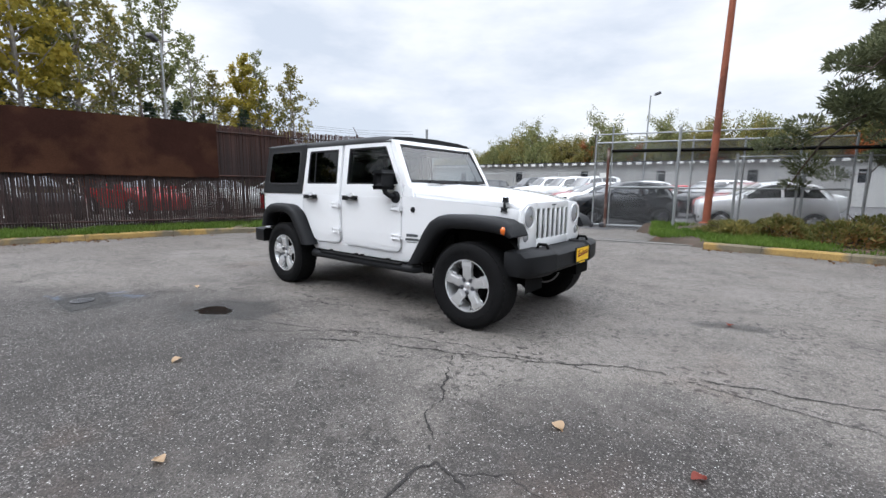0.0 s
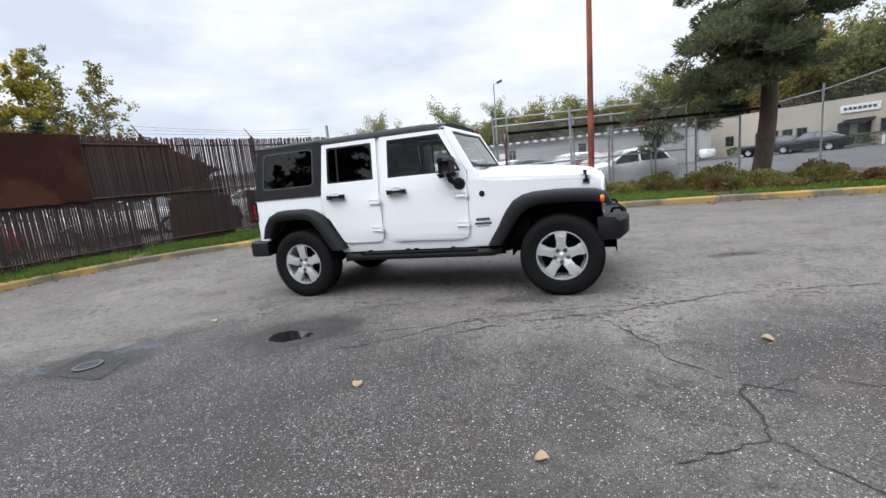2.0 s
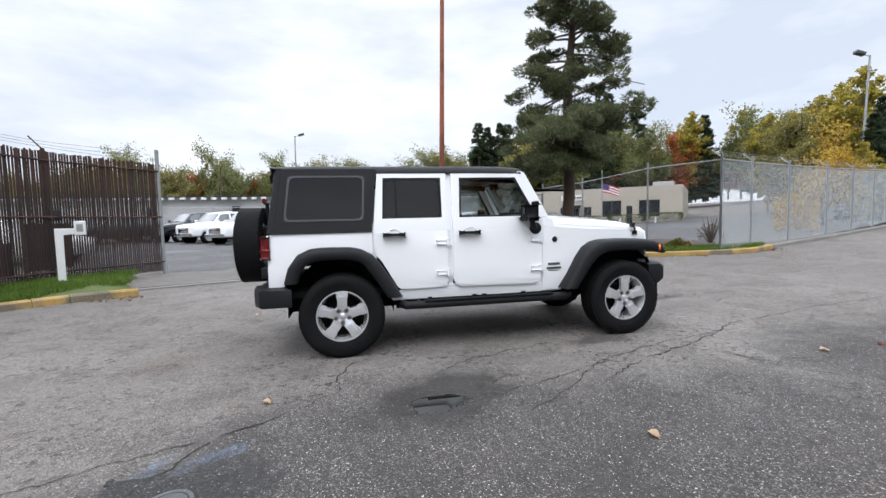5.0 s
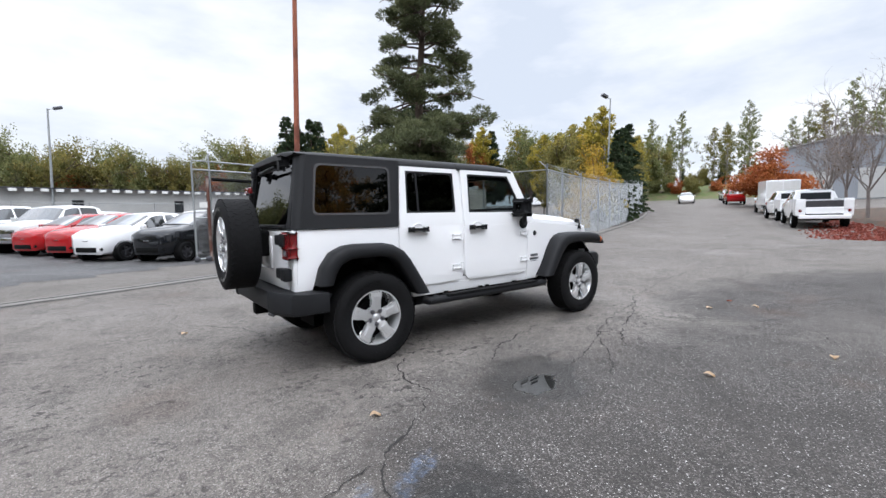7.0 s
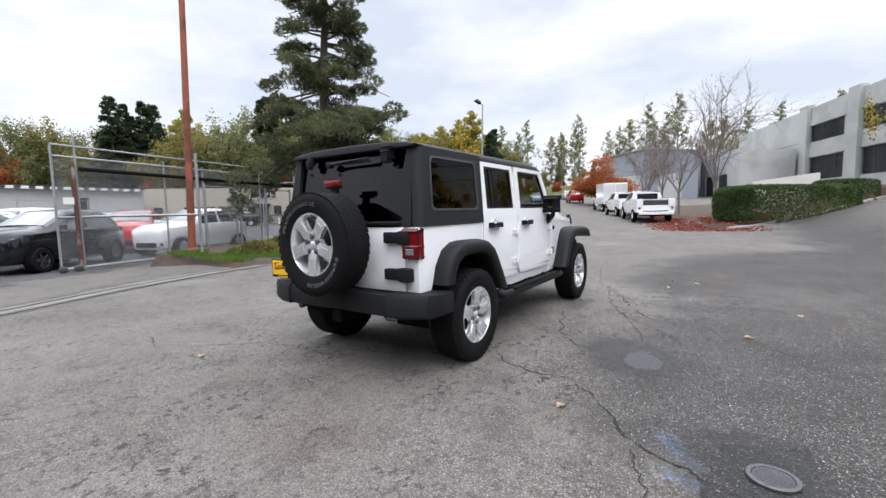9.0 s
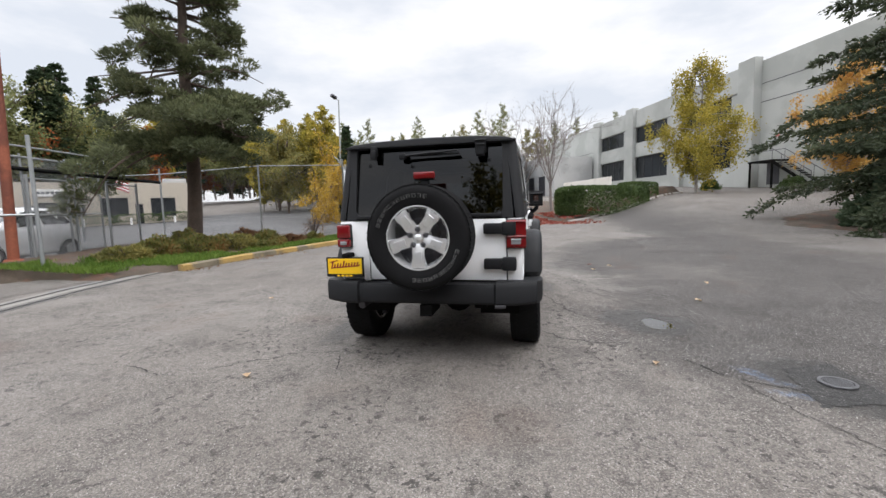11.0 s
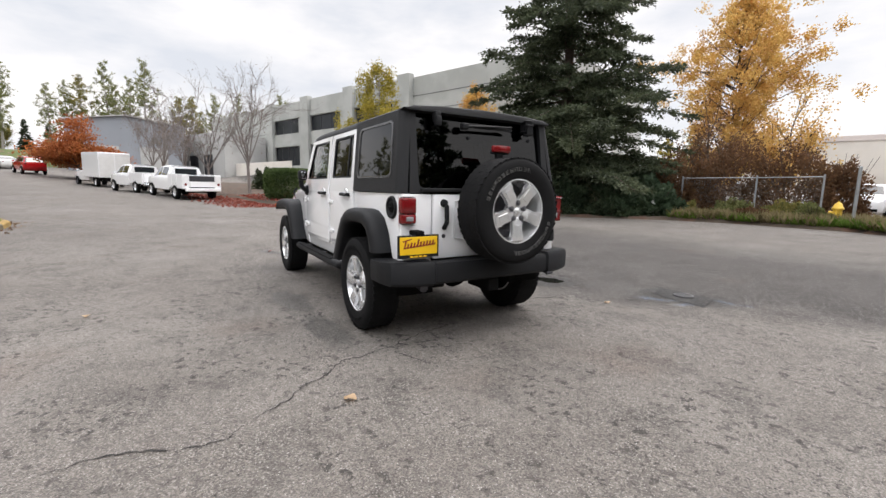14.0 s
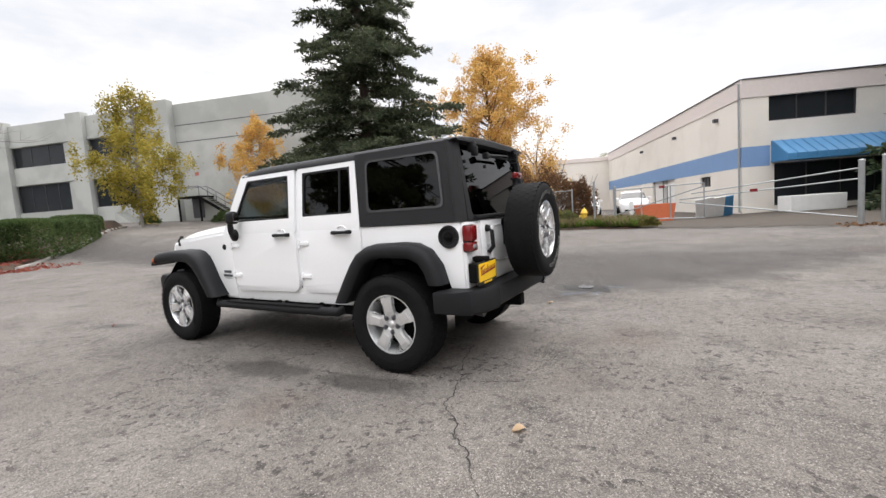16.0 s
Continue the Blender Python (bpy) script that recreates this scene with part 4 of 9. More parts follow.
    bonnet = part("bonnet", bm, W, car, smooth=35)
    sol = bonnet.modifiers.new("thickness", "SOLIDIFY")
    sol.thickness, sol.offset = 0.015, -1
    bm = bmesh.new()
    box(bm, (0.55, -0.70, 1.20), (0.67, 0.70, 1.262), 0.015)
    part("cowl", bm, W, car)
    # grille with seven slots
    bm = bmesh.new()
    x0, x1 = 1.844, 1.868
    slots = [(-0.315 + i * 0.105) for i in range(7)]
    edges = [-0.655] + [e for c in slots for e in (c - 0.029, c + 0.029)] + [0.655]
    for i in range(0, len(edges), 2):
        if i == 0:
            poly = [(edges[i], 0.72), (edges[i + 1], 0.72), (edges[i + 1], 1.135), (-0.55, 1.125), (-0.64, 1.08), (-0.66, 0.98)]
        elif i == len(edges) - 2:
            poly = [(edges[i], 0.72), (edges[i + 1], 0.72), (0.66, 0.98), (0.64, 1.08), (0.55, 1.125), (edges[i], 1.135)]
        else:
            poly = [(edges[i], 0.79), (edges[i + 1], 0.79), (edges[i + 1], 1.08), (edges[i], 1.08)]
        prism(bm, poly, x1 - x0, m=Matrix(((0, 0, 1, x0), (1, 0, 0, 0), (0, 1, 0, 0), (0, 0, 0, 1))), bevel=0.008)
    for z0, z1 in ((0.72, 0.80), (1.072, 1.137)):
        box(bm, (x0, -0.35, z0), (x1 - 0.001, 0.35, z1), 0.006)
    grille = part("grille", bm, W, car, "white grille with seven upright slots", smooth=30)
    bm = bmesh.new()
    box(bm, (1.74, -0.37, 0.78), (1.795, 0.37, 1.10))
    part("radiator", bm, "under", car)
    bm = bmesh.new()
    for k in range(4):
        box(bm, (1.8685, -0.045 + k * 0.024, 1.098), (1.8705, -0.030 + k * 0.024, 1.114))
    part("grille_badge", bm, "badge", grille, "small plain badge bars")
    for s in (-1, 1):
        lampo = new("headlight")
        lampo.parent = car
        q = Matrix.Translation((1.868, s * 0.505, 1.005)) @ Matrix.Rotation(math.pi / 2, 4, "Y")
        bm = bmesh.new()
        lathe(bm, [(0.104, -0.01), (0.102, 0.006), (0.097, 0.009), (0.094, 0.002), (0.092, -0.01)], 32, m=q)
        part("headlight_ring", bm, W, lampo, smooth=True)
        bm = bmesh.new()
        lathe(bm, [(0.0, 0.022), (0.045, 0.019), (0.078, 0.010), (0.095, -0.002)], 32, m=q)
        part("headlight_lens", bm, "lens_clear", lampo, "clear round headlight lens", smooth=True)
        bm = bmesh.new()
        lathe(bm, [(0.0, 0.024), (0.020, 0.023), (0.030, 0.017)], 20, m=q)
        part("headlight_bulb", bm, "chrome", lampo, smooth=True)
        bm = bmesh.new()
        lathe(bm, [(0.0, 0.014), (0.034, 0.010), (0.046, 0.0)], 20, m=Matrix.Translation((1.868, s * 0.560, 0.835)) @ Matrix.Rotation(math.pi / 2, 4, "Y"))
        part("turn_signal", bm, "lens_clear", car, smooth=True)
    # windscreen
    bm = bmesh.new()
    xf = lambda z: 0.645 - 0.262 * (z - 1.275) / 0.46
    outer = [(-0.745, 1.262), (0.745, 1.262), (0.700, 1.745), (-0.700, 1.745)]
    inner = [(-0.690, 1.310), (0.690, 1.310), (0.655, 1.700), (-0.655, 1.700)]
    ring_between(bm, outer, inner, lambda z: xf(z), -0.045)
    part("windscreen_frame", bm, W, car)
    bm = bmesh.new()
    ring_between(bm, [(-0.695, 1.305), (0.695, 1.305), (0.660, 1.705), (-0.660, 1.705)], [(-0.665, 1.335), (0.665, 1.335), (0.635, 1.682), (-0.635, 1.682)], lambda z: xf(z) + 0.004, -0.012)
    part("windscreen_seal", bm, "black_plastic", car)
    bm = bmesh.new()
    vs = [bm.verts.new((xf(z) - 0.004, y, z)) for y, z in [(-0.692, 1.308), (0.692, 1.308), (0.657, 1.702), (-0.657, 1.702)]]
    bm.faces.new(vs)
    g = part("windscreen_glass", bm, "glass_screen", car)
    g.visible_shadow = False
    for y0, y1 in ((0.18, -0.42), (0.62, 0.04)):
        bm = bmesh.new()
        tube(bm, [(0.685, y0, 1.272), (0.672, (y0 + y1) / 2, 1.300), (0.655, y1, 1.318)], 0.015, 6)
        box(bm, (0.645, min(y0, y1) - 0.02, 1.300), (0.660, max(y0, y1) - 0.15, 1.312), 0.002)
        part("windscreen_wiper", bm, "black_plastic", car)
    # hardtop
    top = new("hardtop")
    top.parent = car
    for s in (-1, 1):
        bm = bmesh.new()
        outer = rounded([(-2.055, 1.168), (-1.165, 1.168), (-1.108, 1.765), (-1.968, 1.765)], 0.012, 3)
        inner = rounded([(-1.955, 1.285), (-1.245, 1.285), (-1.225, 1.695), (-1.905, 1.695)], 0.045, 3)
        skin_ring(bm, outer, inner, s, 0.013, 0.05)
        part("top_side", bm, "hardtop", top, smooth=30)
        bm = bmesh.new()
        skin_ring(bm, rounded([(-1.962, 1.278), (-1.238, 1.278), (-1.218, 1.702), (-1.912, 1.702)], 0.05, 3), rounded([(-1.944, 1.296), (-1.255, 1.296), (-1.236, 1.686), (-1.895, 1.686)], 0.05, 3), s, 0.017, 0.02)
        part("top_window_seal", bm, "seal", top)
        bm = bmesh.new()
        skin(bm, [(-1.952, 1.29), (-1.248, 1.29), (-1.228, 1.69), (-1.90, 1.69)], s, 0.010, 0.004, 0)
        part("top_window_glass", bm, "glass_dark", top)
    # roof panels
    for xa, xb, name in ((0.368, -0.42, "front_roof_panel"), (-0.424, -2.060, "rear_roof_panel")):
        bm = bmesh.new()
        rings = []
        for x in [*np.linspace(xa, xb, 7)] + ([-2.066, -2.069] if xb < -1 else []):
            drop = 0.026 * (max(0.0, x) / 0.4) ** 2 + 0.004 * max(0.0, (-1.70 - x) / 0.28) ** 2 + (0.012 if x < -2.068 else 0.004 if x < -2.062 else 0.0)
            prof = [(-0.709, 1.722), (-0.705, 1.752), (-0.680, 1.782), (-0.632, 1.799), (-0.42, 1.816), (0.0, 1.826)]
            prof = prof + [(-a, b) for a, b in prof[-2::-1]]
            low = 1.770 if x < -1.97 else 1.715
            rings.append([(x, y, max(z - drop, low + 0.004)) for y, z in prof] + [(x, y * 0.96, low - drop * 0.5) for y, z in prof[::-1]])
        loft(bm, rings)
        part(name, bm, "hardtop", top, smooth=40)
    # hardtop back: corner posts and header round the rear glass
    bm = bmesh.new()
    xr = lambda z: -2.120 + 0.090 * (z - 1.17) / 0.62
    xg = lambda z: -2.100 + 0.112 * (z - 1.17) / 0.62
    outer = rounded([(-0.690, 1.168), (0.690, 1.168), (0.640, 1.792), (-0.640, 1.792)], 0.012, 3)
    inner = rounded([(-0.610, 1.205), (0.610, 1.205), (0.606, 1.768), (-0.606, 1.768)], 0.05, 3)
    ring_between(bm, outer, inner, xr, 0.12)
    part("top_back", bm, "hardtop", top, smooth=30)
    for s in (-1, 1):
        bm = bmesh.new()
        rings = []
        for z in np.linspace(1.168, 1.772, 6):
            ys, x0, r = side_y(-1.9, z) + 0.014, xr(z), 0.060
            arc = [(x0 + r - r * math.sin(a), ys - r + r * math.cos(a)) for a in np.linspace(0, math.pi / 2, 8)]
            arc = [(x0 + r + 0.004, ys)] + arc + [(x0, ys - r - 0.012)]
            inn = [(x0 + 0.04, ys - r - 0.012), (x0 + 0.045, ys - 0.045), (x0 + r + 0.004, ys - 0.04)]
            rings.append([(x, s * y, z) for x, y in arc + inn])
        loft(bm, rings)
        part("corner_post", bm, "hardtop", top, smooth=40)
    # tailgate and rear glass
    gate = new("tailgate")
    gate.parent = car
    for s, ya, yb in ((-1, -0.755, -0.640), (1, 0.505, 0.755)):
        bm = bmesh.new()
        box(bm, (-2.120, ya, 0.655), (-2.06, yb, 1.163), 0.012)
        part("rear_corner_panel", bm, W, body, smooth=True)
    bm = bmesh.new()
    box(bm, (-2.128, -0.632, 0.672), (-2.07, 0.497, 1.163), 0.014)
    part("gate_panel", bm, W, gate, smooth=True)
    bm = bmesh.new()
    box(bm, (-2.137, -0.24, 0.82), (-2.125, 0.32, 1.11), 0.02)
    part("gate_pressing", bm, W, gate, smooth=True)
    bm = bmesh.new()
    vs = [bm.verts.new((xg(z), y, z)) for y, z in rounded([(-0.618, 1.196), (0.618, 1.196), (0.612, 1.774), (-0.612, 1.774)], 0.05, 3)]
    bm.faces.new(vs)
    part("rear_glass", bm, "glass_dark", gate)
    bm = bmesh.new()
    box(bm, (-2.142, -0.60, 1.178), (-2.115, 0.60, 1.205), 0.006)
    part("glass_lower_rail", bm, "black_plastic", gate)
    for s in (-1, 1):
        bm = bmesh.new()
        box(bm, (-2.094, s * 0.414, 1.690), (-2.030, s * 0.468, 1.772), 0.014)
        box(bm, (-2.108, s * 0.418, 1.660), (-2.060, s * 0.464, 1.735), 0.010)
        part("glass_hinge", bm, "black_plastic", gate, smooth=True)
        for yy, zz in ((0.50, 1.62), (0.13, 1.60)):
            if yy < 0.2 and s < 0:
                continue
            bm = bmesh.new()
            lathe(bm, [(0.0, 0.012), (0.012, 0.010), (0.016, 0.0)], 12, m=Matrix.Translation((xg(zz), s * yy, zz)) @ Matrix.Rotation(-math.pi / 2, 4, "Y"))
            part("glass_bolt", bm, "black_plastic", gate)
    bm = bmesh.new()
    tube(bm, [(-2.085, 0.19, 1.680), (-2.092, -0.05, 1.694), (-2.088, -0.26, 1.704)], 0.014, 6, 0.007)
    box(bm, (-2.098, 0.165, 1.655), (-2.045, 0.225, 1.705), 0.012)
    box(bm, (-2.084, -0.27, 1.672), (-2.066, 0.10, 1.690), 0.003)
    part("rear_wiper", bm, "black_plastic", gate)
    for z in (1.085, 0.810):
        hin = new("gate_hinge")
        hin.parent = gate
        bm = bmesh.new()
        box(bm, (-2.175, -0.70, z - 0.042), (-2.115, -0.46, z + 0.042), 0.010)
        part("hinge_leaf", bm, "black_plastic", hin, smooth=True)
        bm = bmesh.new()
        box(bm, (-2.185, -0.71, z - 0.052), (-2.118, -0.60, z + 0.052), 0.014)
        part("hinge_knuckle", bm, "black_plastic", hin, smooth=True)
    bm = bmesh.new()
    tube(bm, [(-2.135, 0.408, 1.10), (-2.175, 0.408, 1.075), (-2.180, 0.408, 0.95), (-2.140, 0.408, 0.905)], 0.018, 8)
    lathe(bm, [(0.0, 0.03), (0.024, 0.026), (0.030, 0.0)], 16, m=Matrix.Translation((-2.13, 0.408, 1.095)) @ Matrix.Rotation(-math.pi / 2, 4, "Y"))
    part("gate_handle", bm, "black_plastic", gate, "black upright pull handle", smooth=True)
    bm = bmesh.new()
    lathe(bm, [(0.0, 0.008), (0.014, 0.006), (0.016, 0.0)], 14, m=Matrix.Translation((-2.128, 0.405, 0.845)) @ Matrix.Rotation(-math.pi / 2, 4, "Y"))
    part("gate_lock", bm, "steel", gate)
    # third brake lamp on its stalk
    bm = bmesh.new()
    box(bm, (-2.245, -0.060, 1.20), (-2.215, 0.010, 1.49), 0.008)
    box(bm, (-2.255, -0.105, 1.470), (-2.215, 0.055, 1.495), 0.008)
    part("brake_lamp_bracket", bm, "black_plastic", gate)
    bm = bmesh.new()
    box(bm, (-2.268, -0.110, 1.482), (-2.235, 0.060, 1.535), 0.010)
    part("high_brake_lamp", bm, "tail_red", gate, "red high brake lamp", smooth=True)
    # spare wheel
    spare = wheel_parts(car, "spare_wheel", Matrix.Translation((-2.375, -0.022, 1.045)) @ Matrix.Rotation(-math.pi / 2, 4, "Y") @ Matrix.Rotation(math.radians(90), 4, "Z"), True)
    tagged(spare, "spare wheel with outlined tyre marks on the tailgate")
    bm = bmesh.new()
    box(bm, (-2.30, -0.17, 0.93), (-2.12, 0.09, 1.16), 0.02)
    part("spare_carrier", bm, "under", gate)
    # tail lamps
    for s in (-1, 1):
        tl = new("tail_lamp")
        tl.parent = car
        bm = bmesh.new()
        box(bm, (-2.148, s * 0.648, 0.942), (-2.095, s * 0.764, 1.142), 0.014)
        part("lamp_housing", bm, "black_plastic", tl, smooth=True)
        bm = bmesh.new()
        box(bm, (-2.168, s * 0.655, 1.022), (-2.095, s * 0.770, 1.136), 0.014)
        part("red_lens", bm, "tail_red", tl, "red upper lens", smooth=True)
        bm = bmesh.new()
        box(bm, (-2.168, s * 0.655, 0.949), (-2.095, s * 0.770, 1.019), 0.014)
        part("lower_lens", bm, "tail_red", tl, "red lower lens", smooth=True)
        bm = bmesh.new()
        box(bm, (-2.172, s * 0.680, 0.968), (-2.153, s * 0.740, 1.000), 0.006)
        part("reverse_lens", bm, "lens_clear", tl, "pale reversing lens", smooth=True)
    # fuel filler
    bm = bmesh.new()
    q = Matrix.Translation((-1.985, 0.769, 1.060)) @ Matrix.Rotation(-math.pi / 2, 4, "X")
    lathe(bm, [(0.0, 0.0), (0.060, 0.001), (0.066, 0.012), (0.080, 0.014), (0.086, -0.004)], 32, m=q)
    filler = part("fuel_filler", bm, "black_plastic", car, "round black fuel filler", smooth=True)
    bm = bmesh.new()
    lathe(bm, [(0.0, 0.012), (0.034, 0.010), (0.040, 0.0)], 20, m=q)
    box(bm, (-0.03, -0.008, 0.012), (0.03, 0.008, 0.024), 0.004, m=q)
    part("fuel_cap", bm, "under", filler, smooth=True)
    # bumpers
    bm = bmesh.new()
    rings = []
    for y, xb, xf_, zb, zt in ((-0.908, -2.00, -1.90, 0.54, 0.655), (-0.902, -2.09, -1.90, 0.515, 0.67), (-0.865, -2.185, -1.93, 0.505, 0.678), (-0.71, -2.255, -2.00, 0.50, 0.680), (-0.56, -2.280, -2.03, 0.50, 0.680), (-0.545, -2.267, -2.03, 0.505, 0.662)):
        rings.append([(xb, y, zb + 0.02), (xb, y, zt - 0.03), (xb + 0.02, y, zt), (xf_, y, zt), (xf_, y, zb), (xb + 0.02, y, zb)])
    rings = rings + [[(a, -b, c) for a, b, c in r] for r in rings[::-1]]
    loft(bm, rings)
    rb = part("rear_bumper", bm, "black_plastic", car, "black plastic rear bumper", smooth=40)
    bm = bmesh.new()
    box(bm, (-2.25, -0.05, 0.40), (-1.95, 0.05, 0.50), 0.01)
    part("tow_bar", bm, "under", rb)
    bm = bmesh.new()
    tube(bm, [(-2.18, -0.62, 0.52), (-2.26, -0.62, 0.495), (-2.27, -0.56, 0.495), (-2.18, -0.56, 0.52)], 0.014, 8)
    part("tow_hook", bm, "steel", rb)
    bm = bmesh.new()
    tube(bm, [(-1.75, 0.55, 0.50), (-2.05, 0.57, 0.47), (-2.15, 0.58, 0.46)], 0.032, 12)
    part("exhaust_pipe", bm, "steel", car, smooth=True)
    bm = bmesh.new()
    rings = []
    for y, xa, xb, zb, zt in ((-0.80, 1.80, 1.93, 0.56, 0.70), (-0.785, 1.80, 1.99, 0.52, 0.725), (-0.72, 1.81, 2.045, 0.505, 0.735), (-0.55, 1.83, 2.085, 0.50, 0.735), (-0.40, 1.84, 2.10, 0.50, 0.735), (-0.385, 1.84, 2.085, 0.505, 0.715)):
        rings.append([(xa, y, zb), (xa, y, zt), (xb - 0.05, y, zt), (xb, y, zt - 0.04), (xb, y, zb + 0.05), (xb - 0.06, y, zb)])
    rings = rings + [[(a, -b, c) for a, b, c in r] for r in rings[::-1]]
    loft(bm, rings)
    fb = part("front_bumper", bm, "black_plastic", car, "black plastic front bumper", smooth=40)
    for s in (-1, 1):
        bm = bmesh.new()
        tube(bm, [(1.93, s * 0.46, 0.72), (1.95, s * 0.46, 0.772), (2.02, s * 0.46, 0.772), (2.04, s * 0.46, 0.735)], 0.014, 8)
        part("tow_hook", bm, "under", fb)
    # plates
    for q, par_, lab in ((pose(-2.240, 0.675, 0.795, 90, 0, -90), car, "yellow plate with a dark red flourish"), (pose(2.106, 0.18, 0.625, 90, 0, 90), fb, "yellow plate with a dark red flourish")):
        pl = new("number_plate")
        pl.parent = par_
        pl.matrix_basis = q
        tagged(pl, lab)
        bm = bmesh.new()
        box(bm, (-0.165, -0.082, -0.012), (0.165, 0.082, 0.0), 0.006)
        part("plate_frame", bm, "black_plastic", pl)
        bm = bmesh.new()
        box(bm, (-0.150, -0.058, -0.004), (0.150, 0.070, 0.003), 0.004)
        part("plate_face", bm, "plate", pl)
        bm = bmesh.new()
        for i in range(10):
            u, hh = -0.122 + i * 0.025, (0.046, 0.020, 0.024, 0.020, 0.040, 0.022, 0.020, 0.022, 0.020, 0.022)[i]
            lift = Matrix.Translation((0, 0.002 + 0.0022 * i, 0.003))
            prism(bm, [(u, -0.016), (u + 0.0125, -0.016), (u + 0.0125 + hh * 0.35, hh), (u + hh * 0.35, hh)], 0.0015, m=lift)
            prism(bm, [(u + 0.010, -0.016), (u + 0.020, -0.014), (u + 0.030, -0.004), (u + 0.030, 0.004), (u + 0.020, -0.005), (u + 0.010, -0.008)], 0.0018, m=lift)
        prism(bm, [(-0.128, 0.034), (-0.060, 0.050), (-0.058, 0.058), (-0.128, 0.043)], 0.0016, m=Matrix.Translation((0, 0, 0.003)))
        part("plate_flourish", bm, "plate_ink", pl, "plain dark red flourish")
        bm = bmesh.new()
        for k in range(4):
            box(bm, (-0.07 + k * 0.036, -0.078, 0.0), (-0.045 + k * 0.036, -0.064, 0.0025))
        part("frame_legend", bm, "plate", pl, kind="stuff")
    bm = bmesh.new()
    box(bm, (-2.225, 0.60, 0.715), (-2.12, 0.75, 0.86), 0.01)
    box(bm, (-2.245, 0.63, 0.868), (-2.13, 0.70, 0.905), 0.01)
    part("plate_bracket", bm, "under", car)
    # underbody and running gear
    bm = bmesh.new()
    box(bm, (-2.02, -0.60, 0.50), (1.80, 0.60, 0.56))
    box(bm, (-0.9, -0.72, 0.50), (0.62, 0.72, 0.535))
    for s in (-1, 1):
        box(bm, (-0.95, min(s * 0.66, s * 0.70), 0.40), (0.90, max(s * 0.66, s * 0.70), 0.50))
    box(bm, (-1.05, -0.22, 0.33), (0.9, 0.22, 0.50), 0.05)
    for y in (-0.42, 0.42):
        box(bm, (-2.10, y - 0.05, 0.44), (1.86, y + 0.05, 0.56), 0.01)
    box(bm, (1.18, -0.6, 0.56), (1.80, 0.6, 1.06))
    box(bm, (0.58, -0.66, 0.56), (1.16, 0.66, 1.15))
    part("chassis", bm, "under", car)
    for x in (-1.465, 1.465):
        bm = bmesh.new()
        tube(bm, [(x, -0.72, 0.395), (x, 0.72, 0.395)], 0.045, 10)
        lathe(bm, [(0.0, -0.13), (0.09, -0.10), (0.14, 0.0), (0.09, 0.10), (0.0, 0.13)], 14, m=Matrix.Translation((x, -0.12, 0.395)) @ Matrix.Rotation(math.pi / 2, 4, "Y"))
        part("axle", bm, "under", car)
    for s in (-1, 1):
        for x in (-1.465, 1.465):
            wheel_parts(car, "wheel", Matrix.Translation((x, s * 0.757, 0.393)) @ Matrix.Rotation(-s * math.pi / 2, 4, "X") @ Matrix.Rotation(0.0 if s < 0 else 0.55 * x + 0.3, 4, "Z"))
    # cabin
    bm = bmesh.new()
    box(bm, (-2.05, -0.70, 0.56), (0.60, 0.70, 0.62))
    part("cabin_floor", bm, "seat", car)
    bm = bmesh.new()
    box(bm, (0.30, -0.69, 0.95), (0.60, 0.69, 1.245), 0.04)
    box(bm, (0.42, -0.66, 0.60), (0.60, 0.66, 0.96))
    part("dashboard", bm, "seat", car, smooth=True)
    bm = bmesh.new()
    lathe(bm, [(0.175 + 0.016 * math.cos(a), 0.016 * math.sin(a)) for a in np.linspace(0, math.tau, 9)[:-1]], 28, m=Matrix.Translation((0.17, 0.36, 1.16)) @ Matrix.Rotation(math.radians(-68), 4, "Y"), close=True)
    tube(bm, [(0.17, 0.36, 1.16), (0.40, 0.36, 1.06)], 0.03, 8)
    box(bm, (0.15, 0.22, 1.13), (0.19, 0.50, 1.17), 0.01)
    part("steering_wheel", bm, "under", car, smooth=True)
    for y in (-0.36, 0.36):
        seat = new("front_seat")
        seat.parent = car
        bm = bmesh.new()
        box(bm, (-0.42, y - 0.25, 0.66), (0.10, y + 0.25, 0.86), 0.06, 3)
        part("seat_cushion", bm, "seat", seat, smooth=True)
        bm = bmesh.new()
        box(bm, (-0.52, y - 0.24, 0.80), (-0.36, y + 0.24, 1.36), 0.06, 3, m=Matrix.Translation((-0.42, 0, 0.8)) @ Matrix.Rotation(-0.16, 4, "Y") @ Matrix.Translation((0.42, 0, -0.8)))
        part("seat_backrest", bm, "seat", seat, smooth=True)
        bm = bmesh.new()
        box(bm, (-0.68, y - 0.13, 1.37), (-0.56, y + 0.13, 1.56), 0.05, 3)
        part("headrest", bm, "seat", seat, smooth=True)
    rs = new("rear_seat")
    rs.parent = car
    bm = bmesh.new()
    box(bm, (-1.30, -0.62, 0.66), (-0.82, 0.62, 0.86), 0.06, 3)
    part("seat_cushion", bm, "seat", rs, smooth=True)
    bm = bmesh.new()
    box(bm, (-1.46, -0.62, 0.82), (-1.30, 0.62, 1.32), 0.06, 3)
    part("seat_backrest", bm, "seat", rs, smooth=True)
    for y in (-0.4, 0.4):
        bm = bmesh.new()
        box(bm, (-1.46, y - 0.12, 1.33), (-1.36, y + 0.12, 1.50), 0.04, 3)
        part("headrest", bm, "seat", rs, smooth=True)
    bm = bmesh.new()
